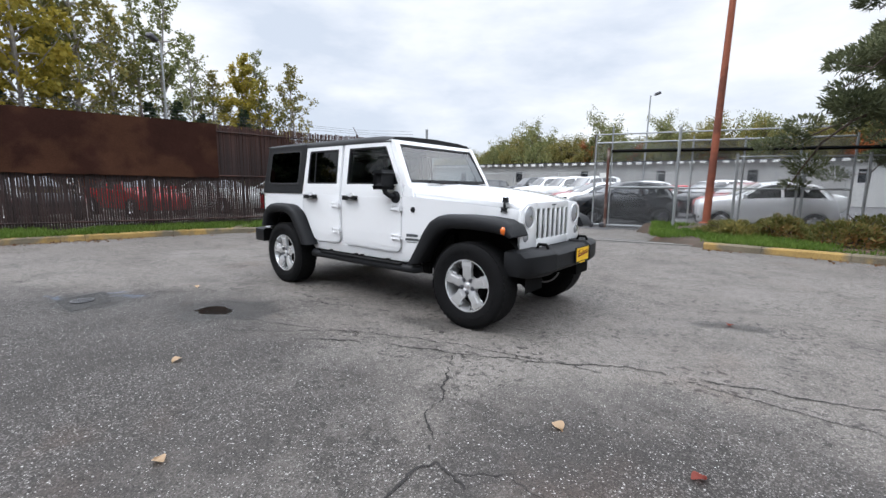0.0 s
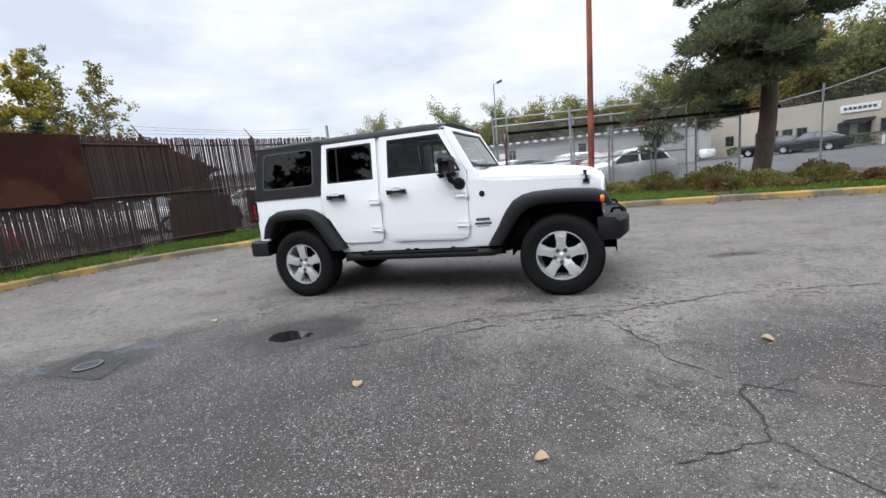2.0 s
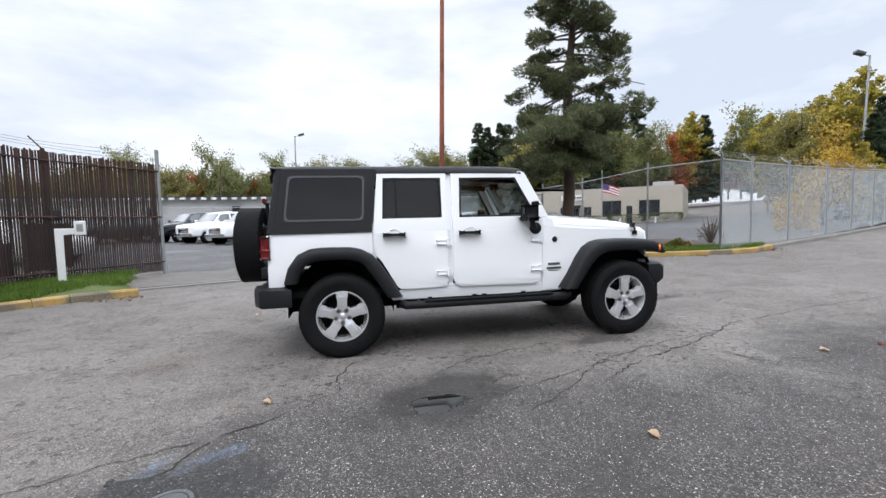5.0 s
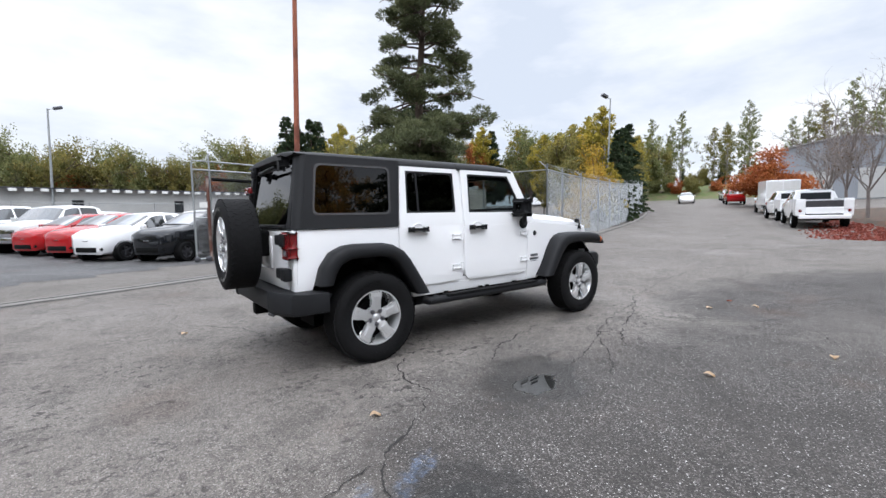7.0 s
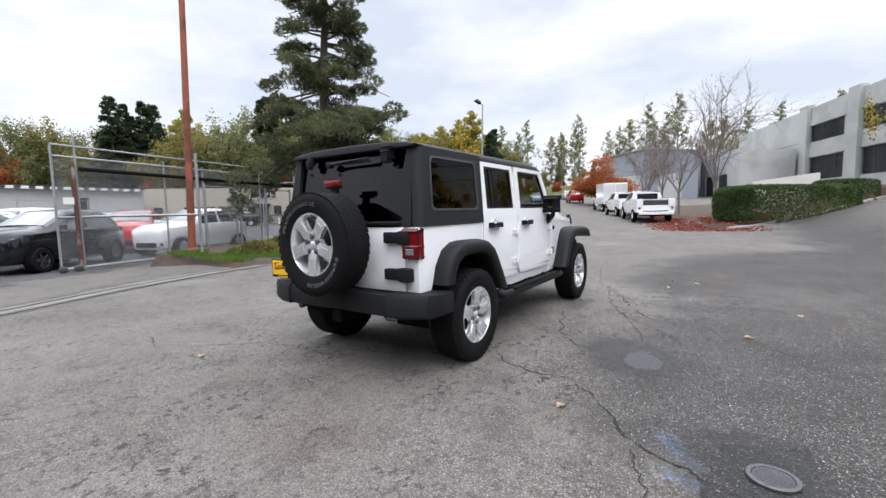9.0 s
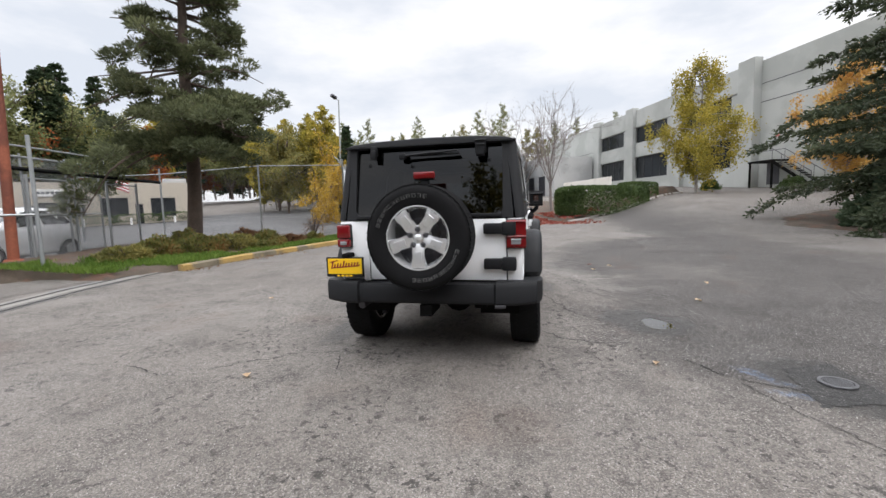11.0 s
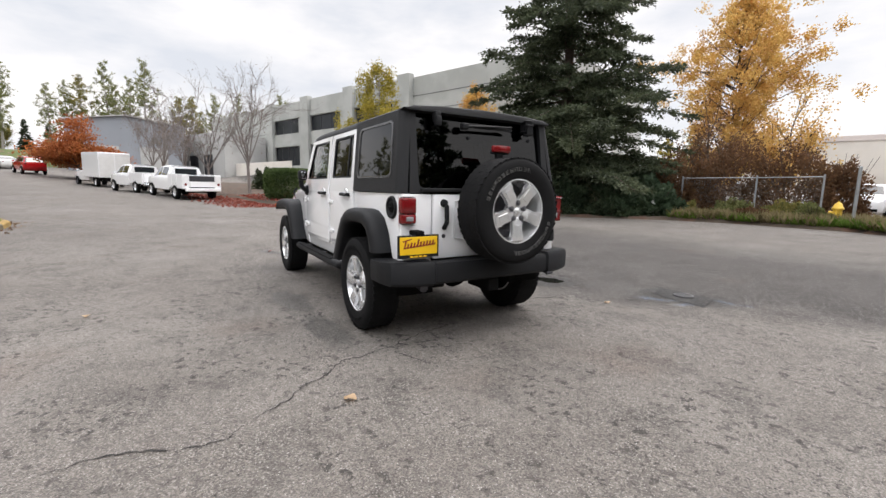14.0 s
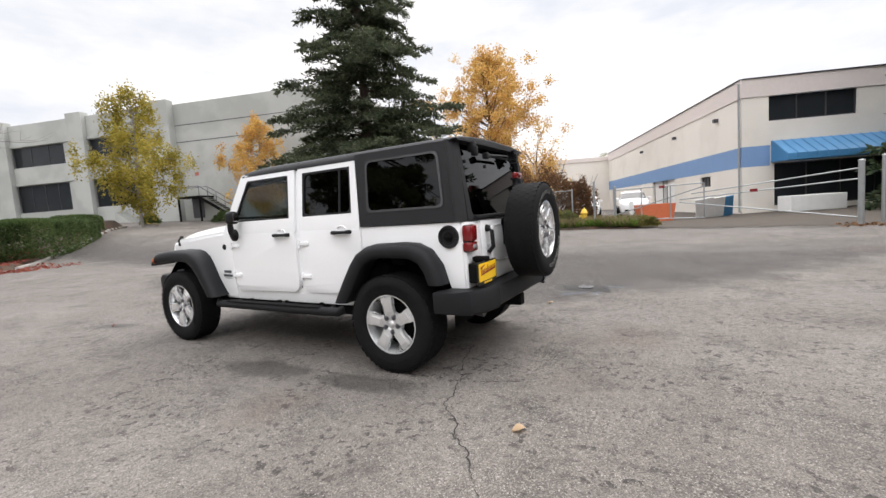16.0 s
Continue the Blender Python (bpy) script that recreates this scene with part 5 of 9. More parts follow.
    for y in (-0.60, 0.60):
        tube(bm, [(0.38, y * 0.99, 1.66), (-0.38, y, 1.70), (-1.25, y, 1.70), (-1.88, y, 1.25)], 0.035, 8)
        tube(bm, [(-0.40, y, 1.70), (-0.42, y * 1.1, 0.62)], 0.035, 8)
    tube(bm, [(-0.40, -0.60, 1.70), (-0.40, 0.60, 1.70)], 0.035, 8)
    tube(bm, [(-1.25, -0.60, 1.70), (-1.25, 0.60, 1.70)], 0.035, 8)
    part("roll_bar", bm, "seat", car, smooth=True)
    bm = bmesh.new()
    box(bm, (0.30, -0.12, 1.60), (0.34, 0.12, 1.66), 0.015)
    part("rear_view_mirror", bm, "under", car)
    return car


build_offroader()


# ---------------------------------------------------------------- ground details
def ribbon(bm, pts, w, lift, wob=0.03, seed=0):
    """A jagged crack on the land along points: it wanders at two scales, its width changes and now and then it closes."""
    rnd = random.Random(seed)
    line, run = [], 0.0
    for a, b in zip(pts, pts[1:]):
        ln = math.dist(a, b)
        d = (Vector(b) - Vector(a)) / ln
        n = max(3, int(ln / 0.022))
        for i in range(n):
            t = i / n
            run += ln / n
            off = wob * 1.5 * noise.noise((run * 5, seed, 2)) + wob * 0.8 * noise.noise((run * 17, seed, 7)) + rnd.uniform(-0.2, 0.2) * wob
            line.append(Vector((a[0] + (b[0] - a[0]) * t - d.y * off, a[1] + (b[1] - a[1]) * t + d.x * off)))
    prev = None
    for i in range(1, len(line) - 1):
        d = (line[i + 1] - line[i - 1]).normalized()
        open_ = 0.75 + 0.9 * noise.noise((i * 0.07, seed, 11)) + rnd.uniform(-0.35, 0.35)
        if open_ < 0.16:
            prev = None
            continue
        s = Vector((-d.y, d.x)) * w * min(open_, 1.5)
        pair = [bm.verts.new((*(line[i] + k * rnd.uniform(0.6, 1.2) * s), ground_z(*line[i]) + lift)) for k in (-1, 1)]
        if prev:
            bm.faces.new((prev[0], pair[0], pair[1], prev[1]))
        prev = pair


CRACKS_SOUTH = [
    [(-1.0, -0.8), (-1.23, -0.93), (-1.42, -1.12), (-1.51, -1.34), (-1.49, -1.66), (-1.70, -1.89), (-1.95, -2.05), (-2.2, -2.24), (-2.32, -2.44), (-2.5, -2.9)],
    [(-0.7, -1.48), (-0.35, -1.22), (0.1, -1.08), (0.62, -0.93)],
    [(0.46, -2.06), (0.9, -1.75), (1.29, -1.57), (1.8, -1.38), (2.48, -1.05), (2.83, -0.82), (3.47, -0.68), (4.6, -0.4), (6.1, -0.2)],
    [(1.76, -1.43), (1.93, -1.72), (2.08, -1.98), (2.18, -2.23), (2.45, -2.50)],
    [(2.02, -3.24), (2.44, -3.00), (2.45, -2.72), (2.47, -2.50), (2.58, -2.52), (2.73, -2.59)],
]
CRACKS_EAST = [
    [(2.58, -2.52), (2.68, -2.45), (2.79, -2.37), (2.91, -2.41), (3.14, -2.44), (3.33, -2.32), (3.56, -2.23)],
    [(2.44, -3.0), (2.70, -3.3), (2.78, -3.7)], [(3.2, -0.8), (4.6, -0.9), (6.2, -1.3)],
    [(-0.27, -1.99), (0.28, -1.8), (0.83, -1.57)], [(-0.25, -2.35), (0.2, -2.05), (0.72, -1.58), (1.6, -1.25), (2.77, -1.0)],
    [(4.3, -1.9), (5.2, -1.4), (6.1, -1.15), (8.0, -1.0)],
    [(5.0, 2.4), (8.0, 2.8), (12.0, 3.6)], [(3.0, 1.2), (4.4, 1.9), (6.5, 2.1)],
]
CRACKS_WEST = [
    [(-1.75, 0.0), (-1.85, 0.4), (-2.0, 0.74), (-2.12, 1.19), (-2.45, 1.60), (-2.73, 1.98), (-2.75, 2.21)],
    [(-2.1, 0.80), (-2.37, 0.74), (-2.73, 0.56)], [(-2.75, 2.21), (-2.62, 2.43), (-2.64, 2.60), (-2.68, 2.80)],
    [(-2.25, -2.2), (-3.4, -2.7), (-4.6, -3.0)], [(-1.51, -1.34), (-1.75, -1.28), (-2.0, -1.36)],
]
for k, (lines, w) in enumerate(((CRACKS_SOUTH, 0.0070), (CRACKS_EAST, 0.0055), (CRACKS_WEST, 0.0050))):
    for i, c in enumerate(lines):
        bm = bmesh.new()
        ribbon(bm, c, w, 0.0045, 0.030, i + 20 * k)
        tagged(part("crack", bm, "crack", ground), kind="structure")


def drop_edges(bm):
    """Brings the rim of a raised bed down to the land."""
    for v in bm.verts:
        if v.is_boundary:
            v.co.z = ground_z(v.co.x, v.co.y) - 0.02
    return bm


# dark repair patch round the manhole
PATCH = [(-2.45, -3.0), (-2.58, -2.54), (-1.96, -2.62), (-1.80, -3.02)]
bm = sheet(inside(PATCH), 0.03, 0.004, (-2.7, -3.1, -1.7, -2.4), 0.012)
tagged(part("asphalt_patch", bm, "patch_asphalt", ground, "dark ragged asphalt repair patch"), kind="structure")
# manhole
man = thing("manhole", "round cast iron manhole cover in dark asphalt", "manhole", pose(-2.20, -2.83, 0.006) @ Matrix.Diagonal((0.68, 0.68, 1, 1)))
bm = bmesh.new()
lathe(bm, [(0.155, 0.0), (0.155, 0.012), (0.145, 0.014), (0.125, 0.013), (0.122, 0.006)], 40)
part("manhole_rim", bm, "iron", man, smooth=True)
bm = bmesh.new()
lathe(bm, [(0.0, 0.010), (0.118, 0.010), (0.120, 0.0)], 40)
part("manhole_cover", bm, "iron", man)
bm = bmesh.new()
for k in range(-4, 5):
    h = math.sqrt(max(0.0, 0.11 ** 2 - (k * 0.025) ** 2))
    box(bm, (k * 0.025 - 0.006, -h, 0.009), (k * 0.025 + 0.006, h, 0.0125))
part("cover_ridge", bm, "iron", man, kind="stuff")

# loose leaves
leaf_rnd = random.Random(5)
LEAVES = [(0.31, -2.81, 0), (2.79, -1.87, 0), (-1.98, -1.76, 1), (-2.67, 1.34, 0), (1.50, -3.31, 0), (3.31, 0.79, 2), (3.29, -2.22, 0), (3.44, -1.87, 2), (-0.05, 2.9, 0)]
for x, y, k in LEAVES:
    bm = bmesh.new()
    w, ln = leaf_rnd.uniform(0.026, 0.036), leaf_rnd.uniform(0.062, 0.090)
    rows = [[(t * ln - ln / 2, s * w * math.sin(math.pi * min(1, t * 1.05)) ** 0.8, 0.010 + 0.018 * abs(s) * t + 0.012 * math.sin(t * 5)) for s in (-1, -0.5, 0, 0.5, 1)] for t in np.linspace(0.03, 0.95, 7)]
    loft(bm, rows, closed=False, caps=False)
    solid("fallen_leaf", bm, "dryleaf" if k != 2 else "redleaf", "curled dry autumn leaf lying on asphalt", "leaf", pose(x, y, ground_z(x, y) + 0.002, 0, 0, leaf_rnd.uniform(0, 360)), "fallen leaves")

# ---------------------------------------------------------------- kerbs and beds
def kerb_run(name, pts, mat, label, w=0.16, h=0.14, blocks=1.8):
    """Kerb stones with narrow joints along a line, each a piece of its own."""
    top = thing(name, label, "kerb", kind="structure")
    for (xa, ya), (xb, yb) in zip(pts, pts[1:]):
        n = max(1, round(math.dist((xa, ya), (xb, yb)) / blocks))
        for i in range(n):
            p = [Vector((xa + (xb - xa) * t, ya + (yb - ya) * t, 0)) for t in (i / n, (i + 1) / n)]
            d = (p[1] - p[0]).normalized()
            s = Vector((-d.y, d.x, 0))
            bm = bmesh.new()
            rings = []
            for q, sh in ((p[0], 0.004), (p[0].lerp(p[1], 0.5), 0), (p[1], -0.004)):
                q = q + d * sh
                z = ground_z(q.x, q.y) + noise.noise((q.x, q.y, 4)) * 0.008
                rings.append([tuple(q + s * a + Vector((0, 0, z + b))) for a, b in ((0, -0.03), (0.012, h - 0.03), (0.045, h), (w, h), (w, -0.03))])
            loft(bm, rings)
            part("kerb_stone", bm, mat, top)
    return top


KERB_W = [(-8.45, -5.2), (-8.15, -2.9), (-7.95, -1.6), (-7.72, 0.0), (-7.40, 1.2), (-6.95, 2.2), (-6.35, 2.95), (-6.0, 3.25), (-5.6, 3.52), (-5.2, 3.74)]
kerb_run("kerb_west", KERB_W[::1], "kerb_yellow", "worn yellow-painted concrete kerb along grass", 0.15, 0.13)
KERB_N = [(2.30, 6.62), (3.3, 6.60), (4.6, 6.52), (6.4, 6.24), (8.4, 6.0), (9.7, 5.92), (10.7, 6.02), (11.6, 6.38), (12.4, 6.92)]
kerb_run("kerb_north", KERB_N, "kerb_yellow", "worn yellow-painted concrete kerb along planting bed", 0.16, 0.14)
kerb_run("kerb_road", [(12.4, 6.92), (14.4, 7.75), (17.0, 8.7), (21.0, 10.2), (27.0, 12.3), (33.0, 14.7), (38.0, 16.9)], "kerb_dark", "grey concrete kerb along the road fence", 0.15, 0.12, 3)
kerb_run("kerb_drive", [(18.9, -2.6), (20.5, -3.6), (23.0, -5.3), (26.0, -7.8), (29.0, -10.0), (31.0, -11.8)], "kerb", "pale concrete kerb beside the hedge", 0.15, 0.12, 3)

# grass strip by the brown fence, planting bed, verges
GRASS_W = [(-8.5, -5.2), (-8.2, -2.9), (-7.98, -1.6), (-7.75, 0.0), (-7.42, 1.38), (-6.95, 2.45), (-6.36, 3.22), (-5.75, 3.66), (-5.35, 4.0), (-6.3, 5.6), (-6.4, 6.6), (-7.3, 6.2), (-8.4, 3.8), (-9.2, 0.2), (-10.0, -2.8), (-10.6, -5.2)]
bm = sheet(inside(GRASS_W), 0.14, 0.105, (-11, -5.4, -5.6, 7.0), 0.03)
solid("grass_strip", drop_edges(bm), "turf", "rough green grass strip beside brown fence", "grass", kind="structure")
BED = [(1.0, 7.3), (2.4, 6.74), (3.4, 6.72), (4.7, 6.64), (6.5, 6.36), (8.4, 6.12), (9.7, 6.04), (10.6, 6.14), (11.5, 6.48), (12.2, 7.0), (11.4, 8.0), (10.6, 9.6), (9.6, 10.6), (7.6, 11.2), (5.6, 12.6), (2.6, 11.4), (0.6, 10.4), (0.2, 9.6), (1.0, 8.6)]


def bed_lift(x, y):
    return 0.11 + 0.16 * smooth_step(7.2, 9.8, y)


bm = sheet(inside(BED), 0.2, 0.0, (0, 5.8, 12.6, 13), 0.04)
for v in bm.verts:
    v.co.z += bed_lift(v.co.x, v.co.y) + 0.03 * noise.noise((v.co.x * 1.7, v.co.y * 1.7, 2))
solid("planting_bed", drop_edges(bm), "soil", "dark soil planting bed with dry leaves", "soil", kind="structure", smooth=True)
SOUTH = [(-1.8, -15.2), (0.2, -16.1), (3.6, -15.9), (5.7, -15.0), (8.1, -12.7), (11.0, -10.9), (13.0, -10.0), (15.5, -11.0), (17.5, -14.0), (16, -20), (8, -24), (2.0, -20), (-2.2, -17.8)]
bm = sheet(inside(SOUTH), 0.3, 0.0, (-3, -25, 18, -9), 0.06)
for v in bm.verts:
    v.co.z += 0.08 + 0.25 * smooth_step(-14, -18, v.co.y) + 0.05 * noise.noise((v.co.x, v.co.y, 3))
solid("south_verge", drop_edges(bm), "soil", "brown soil verge under conifers", "soil", kind="structure", smooth=True)
MULCH = [(18.7, -2.45), (20.4, -3.45), (22.9, -5.15), (25.9, -7.65), (28.9, -9.85), (31.0, -11.7), (34, -10), (44, -2), (46, 5.5), (38, 4.6), (30, 1.6), (24.5, -0.9), (20.5, -1.6)]
bm = sheet(inside(MULCH), 0.4, 0.0, (18, -12, 47, 6), 0.08)
for v in bm.verts:
    v.co.z += 0.10 + 0.45 * smooth_step(0.0, 6.0, (v.co.x - 20) * 0.1 - (v.co.y - 1) * 0.55) + 0.05 * noise.noise((v.co.x, v.co.y, 6))
solid("mulch_bank", drop_edges(bm), "soil", "bark mulch bank behind parked trucks", "soil", kind="structure", smooth=True)
BANK = [(74, 6), (74, 62), (140, 62), (140, 6)]
bm = sheet(inside(BANK), 2.0, 0.0, (72, 4, 142, 64), 0.3)
for v in bm.verts:
    v.co.z += 0.03 + 2.8 * smooth_step(76, 92, v.co.x)
solid("green_bank", drop_edges(bm), "turf", "green grass bank at the road's end", "grass", kind="structure", smooth=True)


# ---------------------------------------------------------------- leaf and needle scatter
def cards_mesh(name, pos, axis, length, width, mat, rng, bend=0.0):
    """Many small pointed leaves: one diamond for each place, along its axis."""
    n = len(pos)
    axis = axis / np.maximum(np.linalg.norm(axis, axis=1, keepdims=True), 1e-6)
    side = np.cross(axis, rng.normal(size=(n, 3)))
    side /= np.maximum(np.linalg.norm(side, axis=1, keepdims=True), 1e-6)
    length = np.broadcast_to(np.asarray(length, float).reshape(-1, 1), (n, 1)) * rng.uniform(0.7, 1.3, (n, 1))
    width = np.broadcast_to(np.asarray(width, float).reshape(-1, 1), (n, 1)) * rng.uniform(0.7, 1.3, (n, 1))
    up = np.cross(side, axis)
    mid = pos + axis * length * 0.45 + up * length * bend
    v = np.stack([pos, mid + side * width / 2, pos + axis * length, mid - side * width / 2], 1).reshape(-1, 3)
    me = bpy.data.meshes.new(name)
    me.vertices.add(4 * n)
    me.vertices.foreach_set("co", v.ravel())
    me.loops.add(4 * n)
    me.loops.foreach_set("vertex_index", np.arange(4 * n, dtype=np.int32))
    me.polygons.add(n)
    me.polygons.foreach_set("loop_start", np.arange(0, 4 * n, 4, dtype=np.int32))
    me.polygons.foreach_set("loop_total", np.full(n, 4, dtype=np.int32))
    me.update(calc_edges=True)
    me.materials.append(M[mat])
    return me


def link_cards(name, me, parent, kind="stuff", label=""):
    ob = new(name, me)
    ob.parent = parent
    return tagged(ob, label, kind=kind)


def grass_on(name, poly, count, lift, hgt, mat, label, seed, bounds, lift_fn=None):
    rng = np.random.default_rng(seed)
    test, pts = inside(poly), []
    while len(pts) < count:
        x, y = rng.uniform(bounds[0], bounds[2]), rng.uniform(bounds[1], bounds[3])
        if test(x, y) and noise.noise((x * 0.9, y * 0.9, seed)) > -0.35 + 0.3 * rng.random():
            pts.append((x, y, ground_z(x, y) + (lift_fn(x, y) if lift_fn else lift)))
    pos = np.array(pts)
    ax = rng.normal(size=pos.shape) * (0.45, 0.45, 0.15) + (0, 0, 1)
    me = cards_mesh(name, pos, ax, hgt, hgt * 0.16, mat, rng, 0.1)
    ob = new(name, me)
    return tagged(ob, label, "grass", kind="stuff")


grass_on("grass", GRASS_W, 26000, 0.10, 0.13, "grass", "bright green long grass in front of the brown fence", 3, (-11, -5.2, -5.8, 6.8))
VERGE_S = [(-1.6, -15.3), (0.2, -16.15), (3.7, -16.0), (5.6, -15.3), (5.2, -17.2), (2.0, -18.4), (-2.0, -17.2)]
grass_on("grass", VERGE_S, 15000, 0.10, 0.30, "grass", "long weedy grass on the south verge", 4, (-2.2, -18.6, 6, -15))
grass_on("weeds", VERGE_S, 5200, 0.10, 0.42, "dry_grass", "tall dry weeds among the grass of the south verge", 14, (-2.2, -18.6, 6, -15))
BED_GRASS = [(1.05, 7.4), (2.4, 6.78), (4.7, 6.68), (8.4, 6.16), (10.5, 6.18), (11.4, 6.5), (12.1, 7.0), (11.0, 7.3), (7.0, 7.1), (4.0, 7.8), (2.2, 9.4), (0.6, 9.6)]
grass_on("grass", BED_GRASS, 13000, 0.12, 0.12, "grass", "thin grass along the planting bed", 5, (0.4, 6.0, 12.2, 9.8), bed_lift)


def bush(name, label, x, y, rx, ry, h, mat, count, leaf, seed, twigs=10, z=None, category="bush", turn=0.0, flat=False, group="", droop=0.0):
    """A low shrub: twigs from the ground and many leaves in an uneven shell."""
    rng = np.random.default_rng(seed)
    z = ground_z(x, y) + 0.1 if z is None else z
    b = thing(name, label, category, pose(x, y, z, 0, 0, turn), group)
    bm = bmesh.new()
    for k in range(twigs):
        a = rng.uniform(0, math.tau)
        r = rng.uniform(0.3, 0.8)
        tip = (rx * r * math.cos(a), ry * r * math.sin(a), h * rng.uniform(0.5, 0.9))
        tube(bm, [(0.1 * tip[0], 0.1 * tip[1], 0), (0.55 * tip[0], 0.55 * tip[1], tip[2] * 0.6), tip], 0.016, 5, 0.006)
    part("brushwood", bm, "bark", b, kind="stuff")
    if flat:
        u = rng.uniform(-1, 1, (count, 3))
        k = rng.integers(0, 5, count)
        for i, (ax, sg) in enumerate(((0, -1), (0, 1), (1, -1), (1, 1), (2, 1))):
            sel = k == i
            u[sel, ax] = sg * (1 - rng.random(sel.sum()) ** 2 * 0.12)
        u = u / (np.abs(u) ** 7).sum(axis=1, keepdims=True) ** (1 / 7) * (0.97 + 0.03 * rng.random((count, 1)))
        p = u * (rx, ry, 0.5) + (0, 0, 0.5)
        p[:, 2] = p[:, 2] * h
        out = u
    else:
        d = rng.normal(size=(count, 3))
        d /= np.linalg.norm(d, axis=1, keepdims=True)
        d[:, 2] = np.abs(d[:, 2])
        lump = np.array([noise.noise((q[0] * 2.2 + seed, q[1] * 2.2, q[2] * 2.2)) for q in d])
        r = (0.72 + 0.42 * lump) * rng.uniform(0.55, 1.0, count) ** 0.45
        p = d * r[:, None] * (rx, ry, h)
        out = d
    ax = out + rng.normal(size=(count, 3)) * 0.7 + (0, 0, 0.25 - droop)
    link_cards("foliage", cards_mesh(name, p, ax, leaf, leaf * 0.55, mat, rng, 0.1), b)
    return b


# ---------------------------------------------------------------- trees
def limb(bm, a, d, ln, r0, r1, rng, sag=0.0, n=5, wob=0.08):
    pts, p, d = [Vector(a)], Vector(a), Vector(d).normalized()
    for i in range(n):
        d = (d + Vector(rng.normal(size=3)) * wob + Vector((0, 0, -sag / n))).normalized()
        p = p + d * ln / n
        pts.append(p.copy())
    tube(bm, pts, r0, 5, r1)
    return pts


def pine(name, label, m, seed, h=12.0, spread=3.4, mat="pine", needle=0.15):
    """A tall pine: a dense drooping skirt of low boughs, then open crooked limbs that end in rounded clumps, gaps between."""
    rng = np.random.default_rng(seed)
    t = thing(name, label, "tree", m)
    bm = bmesh.new()
    trunk = lambda z: Vector((0.10 * z / 3 + 0.10 * math.sin(z * 0.9), 0.05 * math.cos(z * 0.7), z))
    tube(bm, [trunk(z) for z in np.linspace(-0.2, h, 16)], 0.24, 10, 0.04)
    part("trunk", bm, "bark", t, smooth=True)
    bm, pos, ax = bmesh.new(), [], []
    rows = [(rng.uniform(2.8, 4.9), rng.uniform(0.5, 1.34) * spread, rng.uniform(-0.05, 0.28), 0.62) for _ in range(27)]
    for k in range(84):
        zf = (k + rng.uniform(0, 1)) / 84
        rows.append((5.0 + (h - 5.1) * zf, spread * (0.88 - 0.70 * zf) * rng.uniform(0.45, 1.12), rng.uniform(-0.15, 0.40), 0.42))
    for z, ln, rise, sag in rows:
        a = rng.uniform(0, math.tau)
        pts = limb(bm, trunk(z), (math.cos(a), math.sin(a), rise), ln, 0.05, 0.012, rng, sag, 6, 0.10)
        low = z < 4.8
        for i in range(8 if low else 4):
            f = rng.uniform(0.28 if low else 0.45, 1.0)
            q = f * (len(pts) - 1)
            j = int(min(q, len(pts) - 2))
            c = pts[j].lerp(pts[j + 1], q - j)
            size = rng.uniform(0.20, 0.38) * (0.75 + 0.35 * ln / spread)
            tip = c + Vector((-math.sin(a), math.cos(a), 0)) * rng.uniform(-1, 1) * ln * 0.26 + Vector((0, 0, rng.uniform(-0.05, 0.22)))
            tube(bm, [c, tip], 0.012, 4, 0.005)
            k = int(900 * size)
            d = rng.normal(size=(k, 3))
            d /= np.linalg.norm(d, axis=1, keepdims=True)
            lump = np.array([1 + 0.35 * noise.noise((u[0] * 2 + i, u[1] * 2 + z, u[2] * 2)) for u in d])[:, None]
            pos.append(d * lump * rng.uniform(0.45, 1.0, (k, 1)) ** 0.5 * np.array((size, size, size * 0.46)) + np.array(tip))
            ax.append(d * (1, 1, 0.5) + rng.normal(size=(k, 3)) * 0.4 + (math.cos(a) * 0.25, math.sin(a) * 0.25, 0.5))
    part("branchwork", bm, "bark", t, kind="stuff")
    link_cards("needle_crown", cards_mesh(name, np.concatenate(pos), np.concatenate(ax), needle, needle * 0.26, mat, rng), t)
    return t


